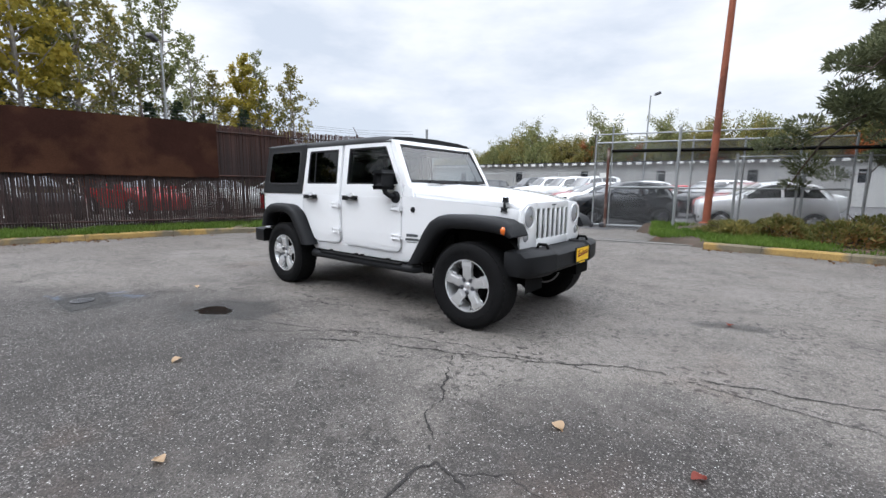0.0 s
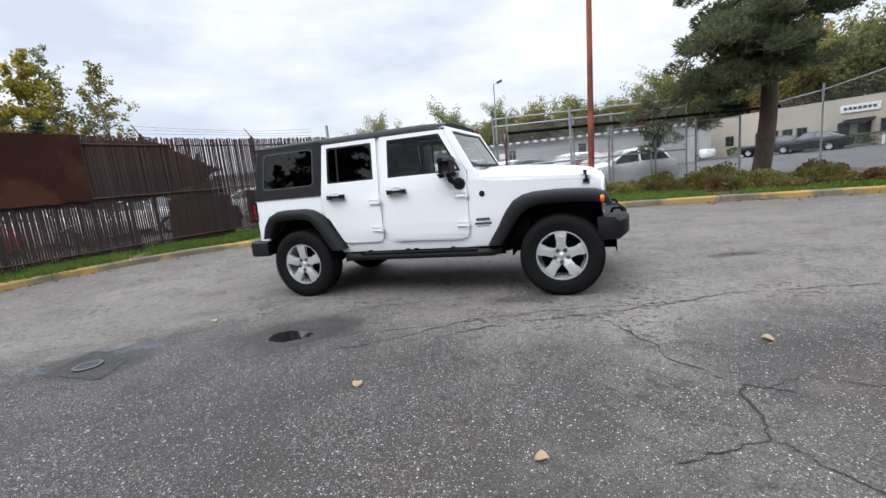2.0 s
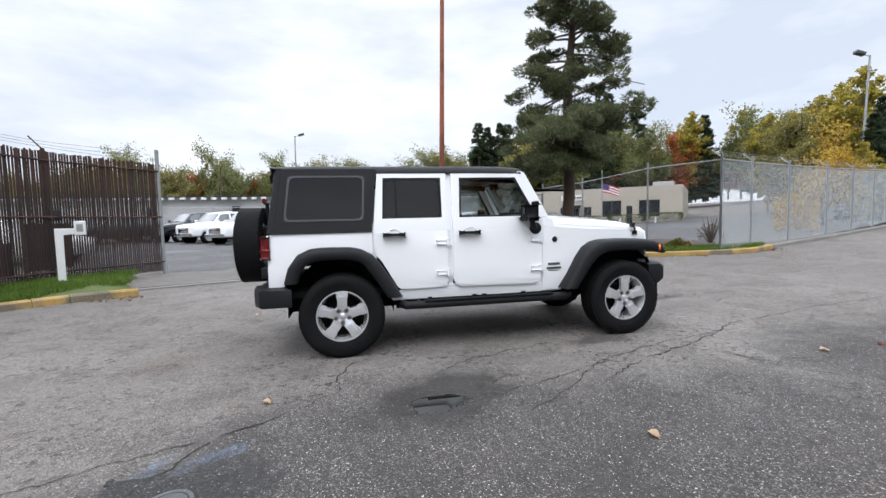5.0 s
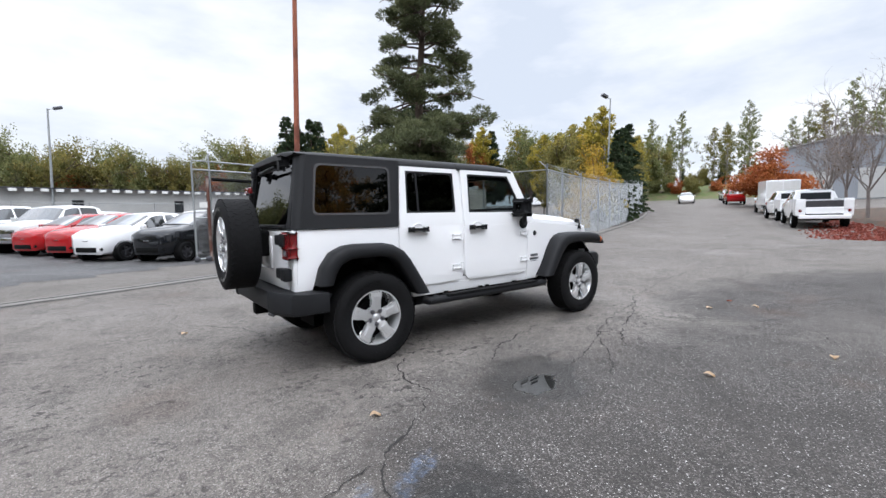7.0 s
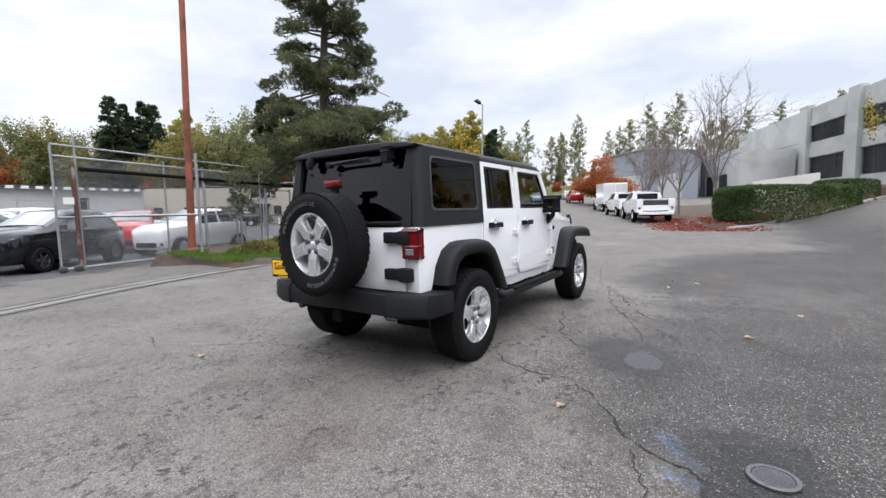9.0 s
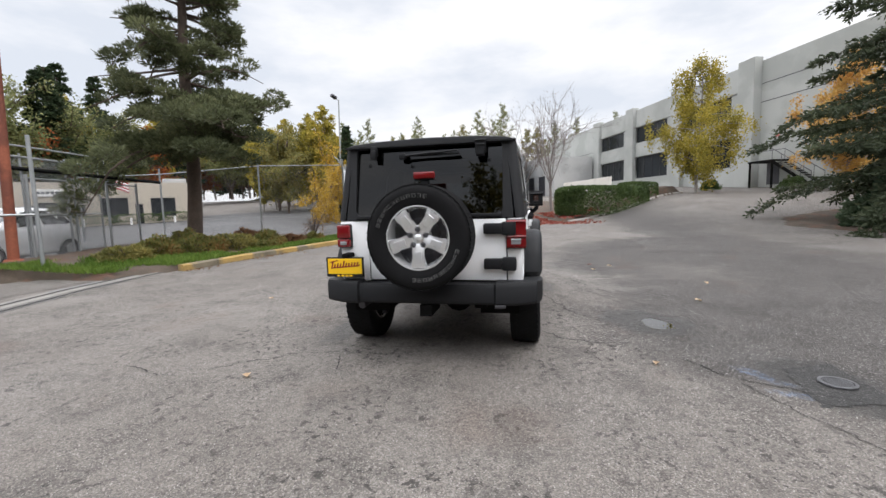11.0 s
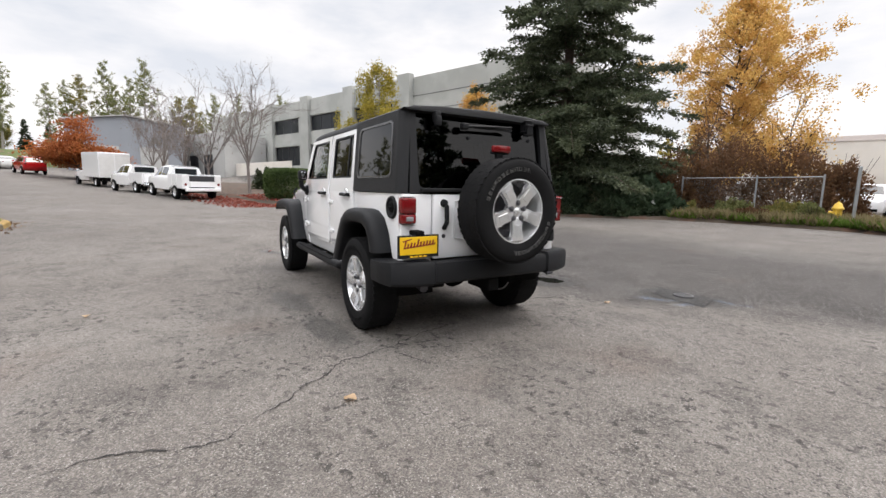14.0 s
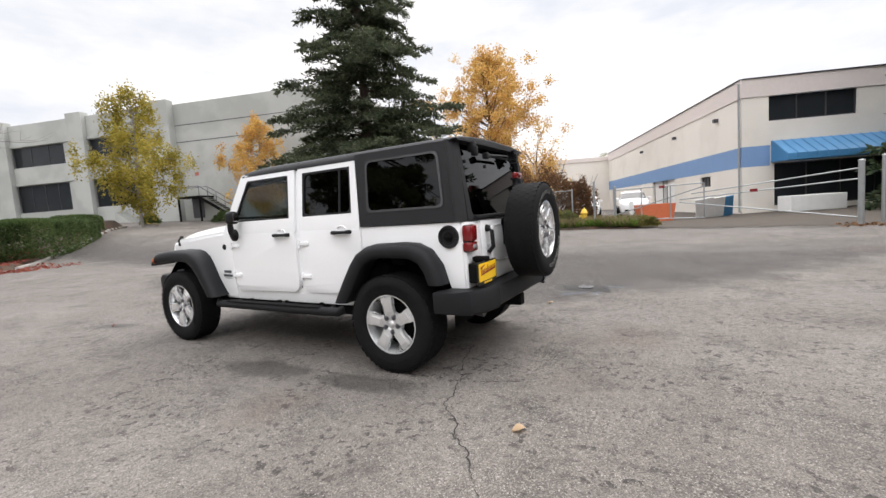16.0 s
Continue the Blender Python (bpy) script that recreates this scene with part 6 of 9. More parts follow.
def fir(name, label, m, seed, h=16.0, spread=5.0, mat="fir", base=1.0, limbs=170, sprays=34, spray=0.34, wide=0.13, power=1.0):
    """A cone-shaped conifer: drooping limbs that carry flat sprays, ragged at the edge."""
    rng = np.random.default_rng(seed)
    t = thing(name, label, "tree", m)
    bm = bmesh.new()
    tube(bm, [(0, 0, z) for z in np.linspace(-0.2, h, 8)], 0.02 * h, 8, 0.02)
    part("trunk", bm, "bark", t, smooth=True)
    bm, pos, ax = bmesh.new(), [], []
    for k in range(limbs):
        zf = rng.random() ** 1.35
        z = base + (h - base) * zf
        reach = spread * (1 - zf) ** power * rng.uniform(0.45, 1.15) + 0.25
        a = rng.uniform(0, math.tau)
        pts = limb(bm, (0, 0, z), (math.cos(a), math.sin(a), rng.uniform(-0.05, 0.40)), reach, 0.035, 0.008, rng, 0.50, 5, 0.08)
        n = max(6, int(sprays * reach / spread) + 5)
        fwd = np.array((math.cos(a), math.sin(a), 0))
        for i in range(n):
            f = rng.uniform(0.15, 1.0)
            q = f * (len(pts) - 1)
            j = int(min(q, len(pts) - 2))
            c = np.array(pts[j].lerp(pts[j + 1], q - j))
            sd = np.array((-math.sin(a), math.cos(a), 0)) * rng.choice((-1, 1))
            twig = sd * rng.uniform(0.4, 1.0) + fwd * rng.uniform(0.3, 0.9) + np.array((0, 0, rng.uniform(-0.45, 0.05)))
            ln = (0.24 * reach * (1.15 - f) + 0.16) * rng.uniform(0.6, 1.2)
            m_ = 6
            u = (np.arange(m_) + rng.random(m_))[:, None] / m_
            pos.append(c + twig * u * ln + rng.normal(size=(m_, 3)) * 0.035)
            ax.append(twig + rng.normal(size=(m_, 3)) * 0.45)
    part("branchwork", bm, "bark", t, kind="stuff")
    link_cards("needle_crown", cards_mesh(name, np.concatenate(pos), np.concatenate(ax), spray, wide, mat, rng), t)
    return t


def broadleaf(name, label, m, seed, h=9.0, spread=2.6, mat="leaf_yellow", bark="bark", leaves=9000, leaf=0.16, base=0.25, slim=1.0, levels=3, category="tree", stout=1.0):
    """A leafy tree: forking limbs, leaves gathered round the twig ends, gaps between the boughs."""
    rng = np.random.default_rng(seed)
    t = thing(name, label, category, m)
    bm = bmesh.new()
    tips = []
    h0 = h * base
    tube(bm, [(0, 0, -0.2), (0.03, 0.02, h0 * 0.5), (0, 0.05, h0)], 0.018 * h * min(1.0, stout * 1.25), 8, 0.014 * h * min(1.0, stout * 1.2))
    part("trunk", bm, bark, t, smooth=True)
    bm = bmesh.new()

    def grow(p, d, ln, r, lev):
        pts = limb(bm, p, d, ln, r, r * 0.55, rng, -0.12, 4, 0.10)
        for i, q in enumerate(pts[1:]):
            if lev <= 1 or i > 1:
                tips.append(np.array(q))
        if lev <= 0:
            return
        for k in range(rng.integers(3, 5)):
            i = rng.integers(1, len(pts))
            dd = (pts[i] - pts[i - 1]).normalized() + Vector(rng.normal(size=3)) * 0.55 + Vector((0, 0, 0.18))
            grow(pts[i], dd, ln * rng.uniform(0.45, 0.7), r * 0.55, lev - 1)

    n0 = 6
    for k in range(n0):
        a = k * math.tau / n0 + rng.uniform(-0.4, 0.4)
        z = h0 * rng.uniform(0.75, 1.0)
        grow(Vector((0, 0, z)), Vector((math.cos(a) * spread * 0.5, math.sin(a) * spread * 0.5, (h - h0) * rng.uniform(0.35, 0.7) * slim)), (h - h0) * rng.uniform(0.42, 0.6), 0.009 * h * stout, levels - 1)
    grow(Vector((0, 0, h0)), Vector((0.05, 0, 1)), (h - h0) * 0.75, 0.012 * h * stout, levels - 1)
    part("branchwork", bm, bark, t, kind="stuff")
    tips = np.array(tips)
    rad = np.hypot(tips[:, 0], tips[:, 1])
    tips = tips * np.where(rad > spread, spread / np.maximum(rad, 1e-6), 1.0)[:, None] ** np.array([1, 1, 0])
    if leaves:
        pick = tips[rng.integers(0, len(tips), leaves)]
        pos = pick + rng.normal(size=(leaves, 3)) * (0.10 * spread, 0.10 * spread, 0.055 * h * 0.6)
        ax = rng.normal(size=(leaves, 3)) + (0, 0, -0.35)
        link_cards("leaf_crown", cards_mesh(name, pos, ax, leaf, leaf * 0.7, mat, rng, 0.1), t)
    return t


def poplar(name, label, m, seed, h=14.0, spread=2.6, mat="leaf_green", bark="bark_pale", leaves=5000, leaf=0.26, base=0.2, limbs=46, rise=0.9, wide_at=0.38, droop=0.0):
    """A tree with one leader: side limbs along the trunk in an oval crown, leaves in clumps on them, sky between."""
    rng = np.random.default_rng(seed)
    t = thing(name, label, "tree", m)
    bm = bmesh.new()
    tube(bm, [(0.012 * h * math.sin(z * 0.6), 0.010 * h * math.cos(z * 0.45), z) for z in np.linspace(-0.2, h * 0.97, 9)], 0.012 * h, 7, 0.02)
    part("trunk", bm, bark, t, smooth=True)
    bm, pos = bmesh.new(), []
    for k in range(limbs):
        zf = (k + rng.uniform(0, 1)) / limbs
        z = h * (base + (0.97 - base) * zf)
        prof = max(0.12, (zf / wide_at) ** 0.6 if zf < wide_at else 1 - ((zf - wide_at) / (1 - wide_at)) ** 1.5 * 0.88)
        ln = spread * prof * rng.uniform(0.55, 1.15)
        a = k * 2.4 + rng.uniform(-0.5, 0.5)
        pts = limb(bm, (0, 0, z - 0.25 * ln), (math.cos(a), math.sin(a), rise * rng.uniform(0.5, 1.3)), ln * 1.2, 0.004 * h, 0.006, rng, 0.15 + droop, 5, 0.12)
        n = max(12, int(leaves / limbs * (0.35 + prof) / 1.0))
        clumps = [np.array(pts[rng.integers(2, len(pts))]) + rng.normal(size=3) * 0.16 * ln for _ in range(max(3, int(4 + 3 * prof)))]
        pick = rng.integers(0, len(clumps), n)
        c = np.array(clumps)[pick]
        p = c + rng.normal(size=(n, 3)) * np.array((0.15, 0.15, 0.15 + 0.1 * droop)) * (0.35 + spread * 0.24)
        p[:, 2] -= droop * np.abs(rng.normal(size=n)) * 0.5
        pos.append(p)
    part("branchwork", bm, bark, t, kind="stuff")
    pos = np.concatenate(pos)
    ax = rng.normal(size=pos.shape) + (0, 0, -0.35)
    link_cards("leaf_crown", cards_mesh(name, pos, ax, leaf, leaf * 0.7, mat, rng, 0.1), t)
    return t


# ---------------------------------------------------------------- planting, near to far
def gp(x, y, lift=0.0, s=1.0, turn=0.0, sz=None):
    return pose(x, y, ground_z(x, y) + lift, 0, 0, turn) @ Matrix.Diagonal((s, s, sz or s, 1))


pine("pine_tree", "tall dark green pine with open crown in planting bed", gp(6.5, 10.1, 0.25), 11, h=13.4, spread=3.15, needle=0.14)
fir("fir_tree", "large dark green conifer beside the south road edge", gp(11.8, -15.5, 0.2), 21, h=18.5, spread=6.6, base=1.6, limbs=300, sprays=170, spray=0.20, wide=0.075, power=0.85)
for i, (x, y, rx, ry, h) in enumerate(((11.6, -12.3, 1.5, 1.2, 1.9), (9.9, -13.3, 1.7, 1.3, 2.0), (8.0, -14.7, 1.7, 1.3, 1.8), (6.6, -15.9, 1.3, 1.1, 1.7), (10.6, -15.4, 2.0, 1.6, 2.8), (8.6, -17.0, 1.9, 1.5, 2.9), (12.9, -13.2, 1.4, 1.2, 1.6))):
    bush("juniper_bush", "dark green spreading juniper bush under the conifer", x, y, rx, ry, h, "juniper", 5200, 0.24, 40 + i, group="juniper bushes", droop=0.15)
for i, (x, y, rx, ry, h, mat) in enumerate(((5.0, -18.8, 2.2, 1.5, 4.3, "leaf_brown"), (2.9, -19.2, 2.1, 1.5, 4.0, "leaf_brown"), (1.5, -19.8, 1.3, 1.0, 3.0, "leaf_brown"), (4.0, -17.2, 1.2, 0.6, 1.0, "leaf_green"), (2.2, -17.3, 1.1, 0.6, 0.95, "leaf_mixed"), (7.1, -17.9, 1.7, 1.2, 3.4, "leaf_brown"), (8.7, -19.2, 1.6, 1.2, 2.8, "juniper"), (-0.9, -16.3, 0.7, 0.4, 0.5, "leaf_green"), (-2.0, -15.7, 0.6, 0.4, 0.4, "leaf_mixed"), (5.5, -16.5, 0.8, 0.5, 0.75, "leaf_mixed"), (3.1, -16.6, 0.9, 0.4, 0.6, "leaf_brown"), (1.3, -16.9, 0.8, 0.5, 0.8, "leaf_green"), (6.1, -18.0, 1.5, 1.0, 2.6, "leaf_brown"))):
    bush("roadside_shrub", "brown and green weedy shrub by the south fence", x, y, rx, ry, h, mat, 3000 if h < 1.5 else 8000, 0.11, 60 + i, 16, group="roadside shrubs")
k = 0
for x, y, rx, h, mat in ((2.6, 8.5, 0.8, 0.45, "leaf_mixed"), (3.5, 8.6, 0.8, 0.60, "shrub"), (4.6, 8.2, 0.9, 0.62, "shrub"), (5.8, 8.0, 1.0, 0.62, "leaf_mixed"), (7.0, 7.8, 0.9, 0.58, "shrub"), (9.0, 7.3, 0.6, 0.35, "shrub"), (8.0, 7.5, 0.7, 0.35, "leaf_brown"), (5.2, 9.2, 0.9, 0.6, "shrub"), (7.4, 8.8, 0.8, 0.5, "leaf_brown"), (6.2, 7.2, 0.7, 0.3, "shrub")):
    bush("bed_shrub", "low green and red shrub in the planting bed", x, y, rx, rx * 0.75, h, mat, 2600, 0.085, 80 + k, 10, z=ground_z(x, y) + bed_lift(x, y) - 0.03, group="bed shrubs")
    k += 1
bush("small_shrub", "thin leafless shrub by the chain-link fence corner", 11.6, 8.7, 0.7, 0.6, 1.1, "leaf_brown", 350, 0.06, 97, 26)
bush("yellow_shrub", "golden yellow shrub behind chain-link fence", 20.4, 12.6, 1.3, 1.1, 2.3, "leaf_yellow", 2600, 0.12, 98, 14)
bush("clipped_hedge", "long clipped green hedge beside the side drive", 23.8, -5.1, 4.3, 0.95, 1.7, "hedge", 20000, 0.13, 99, 12, z=ground_z(23, -5) + 0.02, turn=-39, flat=True, category="hedge")
bush("clipped_hedge", "low clipped green hedge end section", 28.0, -7.9, 1.6, 0.8, 1.3, "hedge", 5000, 0.13, 100, 8, z=ground_z(28, -7.9), turn=-40, flat=True, category="hedge")

poplar("birch_tree", "slender golden birch in front of grey building", gp(30.4, -12.6), 31, h=10.2, spread=3.3, mat="leaf_gold", leaves=17000, leaf=0.16, base=0.16, rise=0.6, wide_at=0.3, droop=0.7)
poplar("birch_tree", "orange-yellow birch beside grey building wall", gp(27.0, -20.2), 32, h=8.8, spread=2.9, mat="leaf_pale_yellow", leaves=15000, leaf=0.16, base=0.16, rise=0.7, wide_at=0.35, droop=0.5)
poplar("cottonwood_tree", "tall golden cottonwood behind roadside shrubs", gp(12.0, -33.0), 33, h=14.8, spread=5.4, mat="leaf_pale_yellow", bark="bark", leaves=42000, leaf=0.17, base=0.12, limbs=80, rise=1.0, wide_at=0.5)
broadleaf("small_tree", "small brown-leaved tree with thin crown behind shrubs", gp(8.0, -23.0), 34, h=6.0, spread=2.8, mat="leaf_brown", leaves=2600, leaf=0.15)
broadleaf("orange_tree", "small orange maple behind brown shrubs", gp(5.2, -24.0), 35, h=5.5, spread=2.2, mat="leaf_pale_yellow", leaves=7000, leaf=0.13)
broadleaf("maple_tree", "orange-red maple beside the road", gp(50.0, 10.6, 0.2), 36, h=5.2, spread=6.0, mat="leaf_orange", leaves=17000, leaf=0.22, slim=0.45)
for i, (x, y, h) in enumerate(((26.7, -1.8, 7.9), (29.5, 0.4, 6.4), (32.5, 1.8, 6.8), (35.5, 3.2, 7.2), (38.5, 4.0, 6.6))):
    broadleaf("bare_tree", "leafless street tree on the mulch bank", gp(x, y, 0.3), 50 + i, h=h, spread=2.5, mat="leaf_brown", bark="bark_grey", leaves=240, leaf=0.09, levels=5, slim=0.9, stout=0.62)
bush("round_shrub", "dark conifer shrub on the mulch bank", 30.5, -3.4, 1.0, 1.0, 2.2, "fir", 2500, 0.2, 101, 6)
bush("round_shrub", "low green shrub by grey building", 33.6, -14.6, 1.2, 0.8, 0.9, "hedge", 1800, 0.16, 102, 6)
bush("round_shrub", "low green shrub by grey building wall", 30.2, -18.6, 1.4, 0.8, 1.0, "hedge", 1800, 0.16, 103, 6)

# fallen red leaves by the parked trucks
rng = np.random.default_rng(8)
pts = []
while len(pts) < 3000:
    x, y = rng.uniform(17.5, 30), rng.uniform(-4.5, 2.0)
    edge = 1 - abs(y + 1.2 - (x - 21) * 0.22) / 2.6
    if edge > rng.random() * 0.8 and not inside(MULCH)(x, y) or (inside(MULCH)(x, y) and rng.random() < 0.6 and x < 25):
        pts.append((x, y, ground_z(x, y) + 0.02 + (0.12 + 0.45 * smooth_step(0.0, 6.0, (x - 20) * 0.1 - (y - 1) * 0.55) if inside(MULCH)(x, y) else 0.0)))
pts = np.array(pts)
ax = rng.normal(size=pts.shape) * (1, 1, 0.15)
tagged(new("red_leaf_litter", cards_mesh("red_leaf_litter", pts, ax, 0.125, 0.10, "redleaf", rng)), "carpet of fallen red leaves by the kerb", "leaves", kind="stuff")

# dry leaves and grit caught along the kerbs
pts = []
for line, count, side in ((KERB_W, 330, 1), (KERB_N, 260, 1)):
    run = along(line, 0.05)
    while count:
        p, a = run[rng.integers(0, len(run))]
        if noise.noise((p.x * 0.9, p.y * 0.9, 5)) + 0.25 * rng.normal() < 0.05:
            continue
        q = 0.03 + abs(rng.normal()) * 0.16
        x, y = p.x + math.sin(a) * q * side, p.y - math.cos(a) * q * side
        pts.append((x, y, ground_z(x, y) + 0.012))
        count -= 1
pts = np.array(pts)
tagged(new("leaf_litter", cards_mesh("leaf_litter", pts, rng.normal(size=pts.shape) * (1, 1, 0.18), 0.055, 0.042, "leaf_brown", rng)), "small dry brown leaves caught along the kerbs", "leaves", kind="stuff")

# fallen leaves along the yard's gutter
pts = np.stack([rng.uniform(-11.5, -7.2, 420), rng.normal(0, 0.35, 420), np.zeros(420)], 1)
pts[:, 1] += -12.4 - 0.42 * (pts[:, 0] + 8.0)
pts[:, 2] = [ground_z(x, y) + 0.02 for x, y in pts[:, :2]]
tagged(new("leaf_litter", cards_mesh("leaf_litter", pts, rng.normal(size=pts.shape) * (1, 1, 0.15), 0.12, 0.09, "leaf_brown", rng)), "dry brown leaves blown along the gutter", "leaves", kind="stuff")

# far trees: a few shapes, repeated
far_kinds = [
    poplar("poplar_tree", "tall thin autumn poplar in the far tree line", pose(-400, -400, -60), 71, h=14, spread=2.5, mat="leaf_mixed", leaves=3300, leaf=0.25, base=0.16),
    poplar("poplar_tree", "yellow-green poplar in the far tree line", pose(-410, -400, -60), 72, h=13, spread=3.0, mat="leaf_gold", leaves=7500, leaf=0.28, base=0.10),
    broadleaf("woodland_tree", "full green woodland tree in the far tree line", pose(-420, -400, -60), 73, h=11, spread=4.2, mat="leaf_green", leaves=10000, leaf=0.32, base=0.10),
    broadleaf("woodland_tree", "turning brown-green woodland tree in the far tree line", pose(-430, -400, -60), 74, h=11, spread=4.0, mat="leaf_mixed", leaves=10000, leaf=0.32, base=0.10),
    fir("fir_tree", "dark fir in the far tree line", pose(-440, -400, -60), 75, h=15, spread=3.4, limbs=240, sprays=34, spray=0.34, wide=0.13, power=0.8, mat="fir_far"),
    broadleaf("woodland_tree", "orange-brown woodland tree in the far tree line", pose(-450, -400, -60), 76, h=9, spread=4.0, mat="leaf_orange", leaves=8000, leaf=0.32, base=0.10),
    poplar("poplar_tree", "sparse tall poplar in the far tree line", pose(-460, -400, -60), 77, h=15, spread=2.5, mat="leaf_green", leaves=2700, leaf=0.24, base=0.22, limbs=36),
]
far_rnd = random.Random(12)


def plant(kind, x, y, s, lift=0.0, sz=None):
    t = copy_thing(far_kinds[kind], gp(x, y, lift - 0.2, s, far_rnd.uniform(0, 360), sz))
    return tagged(t, group="far tree line")


# west wood behind the brown fence
for i in range(19):
    f = i / 18
    x, y = -33 - 6 * f + far_rnd.uniform(-3.5, 3.5), -16 + 38 * f + far_rnd.uniform(-1, 1)
    plant(far_rnd.choice((6, 0, 6, 6, 1, 0, 6)), x, y, (1.34 - 0.35 * f) * far_rnd.uniform(0.8, 1.12), 0.4)
for i in range(26):
    f = i / 25
    plant(far_rnd.choice((2, 3, 4, 4, 5)), -30 - 8 * f + far_rnd.uniform(-1, 1), -18 + 50 * f, (0.55 - 0.12 * f) * far_rnd.uniform(0.8, 1.2), 0.2)
# hillside beyond the lot
for i in range(105):
    f = i / 104
    plant(far_rnd.choice((2, 3, 3, 5, 2, 3)), -95 + 150 * f, 112 - 26 * f + far_rnd.uniform(-7, 7), far_rnd.uniform(0.7, 1.0) + 0.65 * max(0.0, noise.noise((i * 0.23, 3, 7))) + 0.1, 0.6 + 2.5 * f)
for i in range(5):
    plant(4, 22.5 + i * 1.7 + far_rnd.uniform(-0.5, 0.5), 76 + far_rnd.uniform(-2, 2), far_rnd.uniform(1.05, 1.25), 0.5)
plant(2, -30, 62, 0.8, 0.3)
plant(3, -42, 58, 0.7, 0.3)
# wooded hill behind the tan building
for i in range(46):
    f = i / 45
    plant(far_rnd.choice((2, 3, 4, 1, 3, 4, 5)), 24 + 60 * f + far_rnd.uniform(-3, 3), 66 - 12 * f + far_rnd.uniform(-4, 6), far_rnd.uniform(0.85, 1.3), 1.2)
# left side of the road beyond the fence
for i in range(34):
    f = i / 33
    plant(far_rnd.choice((1, 1, 3, 1, 3, 2, 1)), 32 + 62 * f + far_rnd.uniform(-2, 2), 22 + 24 * f + far_rnd.uniform(-2.5, 5), far_rnd.uniform(0.58, 0.84) + 0.25 * f, 0.2)
for x, y, s in ((27.5, 14.2, 0.42), (30.0, 15.4, 0.5), (34.5, 17.5, 0.55), (38.0, 19.0, 0.6)):
    plant(4, x, y, s)
broadleaf("small_tree", "small golden-orange tree behind the road fence", gp(24.4, 14.4), 78, h=4.8, spread=2.3, mat="leaf_yellow", leaves=5600, leaf=0.15, base=0.12)
plant(1, 26.0, 13.6, 0.36)
# scrub over the bank on both sides of the road
for i in range(26):
    yy = 4 + 15 * i / 13 if i < 13 else 28 + 2.2 * (i - 13)
    plant(far_rnd.choice((2, 3, 3, 5)), 81 + far_rnd.uniform(-3, 4), yy + far_rnd.uniform(-0.5, 0.5), far_rnd.uniform(0.26, 0.44), 0.5)
# beyond the bank
for i in range(26):
    f = i / 25
    yy = -22 + 78 * f + far_rnd.uniform(-1.5, 1.5)
    plant(far_rnd.choice((6, 0, 6, 6, 0)), 108 + far_rnd.uniform(-6, 10), yy, far_rnd.uniform(1.0, 1.45), 2.75 if 6.5 < yy < 61.5 else 0.1)
for i in range(22):
    plant(far_rnd.choice((2, 3, 4)), 118 + far_rnd.uniform(-4, 4), -26 + i * 4, far_rnd.uniform(0.4, 0.6) * (1 if 6.5 < -26 + i * 4 < 61.5 else 1.3), 2.75 if 6.5 < -26 + i * 4 < 61.5 else 0.1)
# behind the south yard
for i in range(16):
    plant(far_rnd.choice((2, 3, 1, 3)), -40 + i * 5.5, -72 + far_rnd.uniform(-4, 4), far_rnd.uniform(0.5, 0.75))
# behind the camera's first stand, only seen in reflections
for i in range(12):
    plant(far_rnd.choice((4, 4, 2, 3)), -34 + far_rnd.uniform(-3, 3), -40 + i * 2.6, far_rnd.uniform(0.7, 1.0))
for x, y, k in ((-13.5, -20.6, 1.0), (-16.5, -22.5, 1.15), (-27.5, -16, 1.2)):
    plant(4, x, y, k)
for proto in far_kinds:
    for o in (*proto.children_recursive, proto):
        bpy.data.objects.remove(o)


# ---------------------------------------------------------------- brown slatted fence
FENCE_W = [(-10.6, -5.6), (-9.55, -2.7), (-8.75, 0.2), (-8.25, 3.3), (-7.55, 5.6), (-6.25, 7.5)]


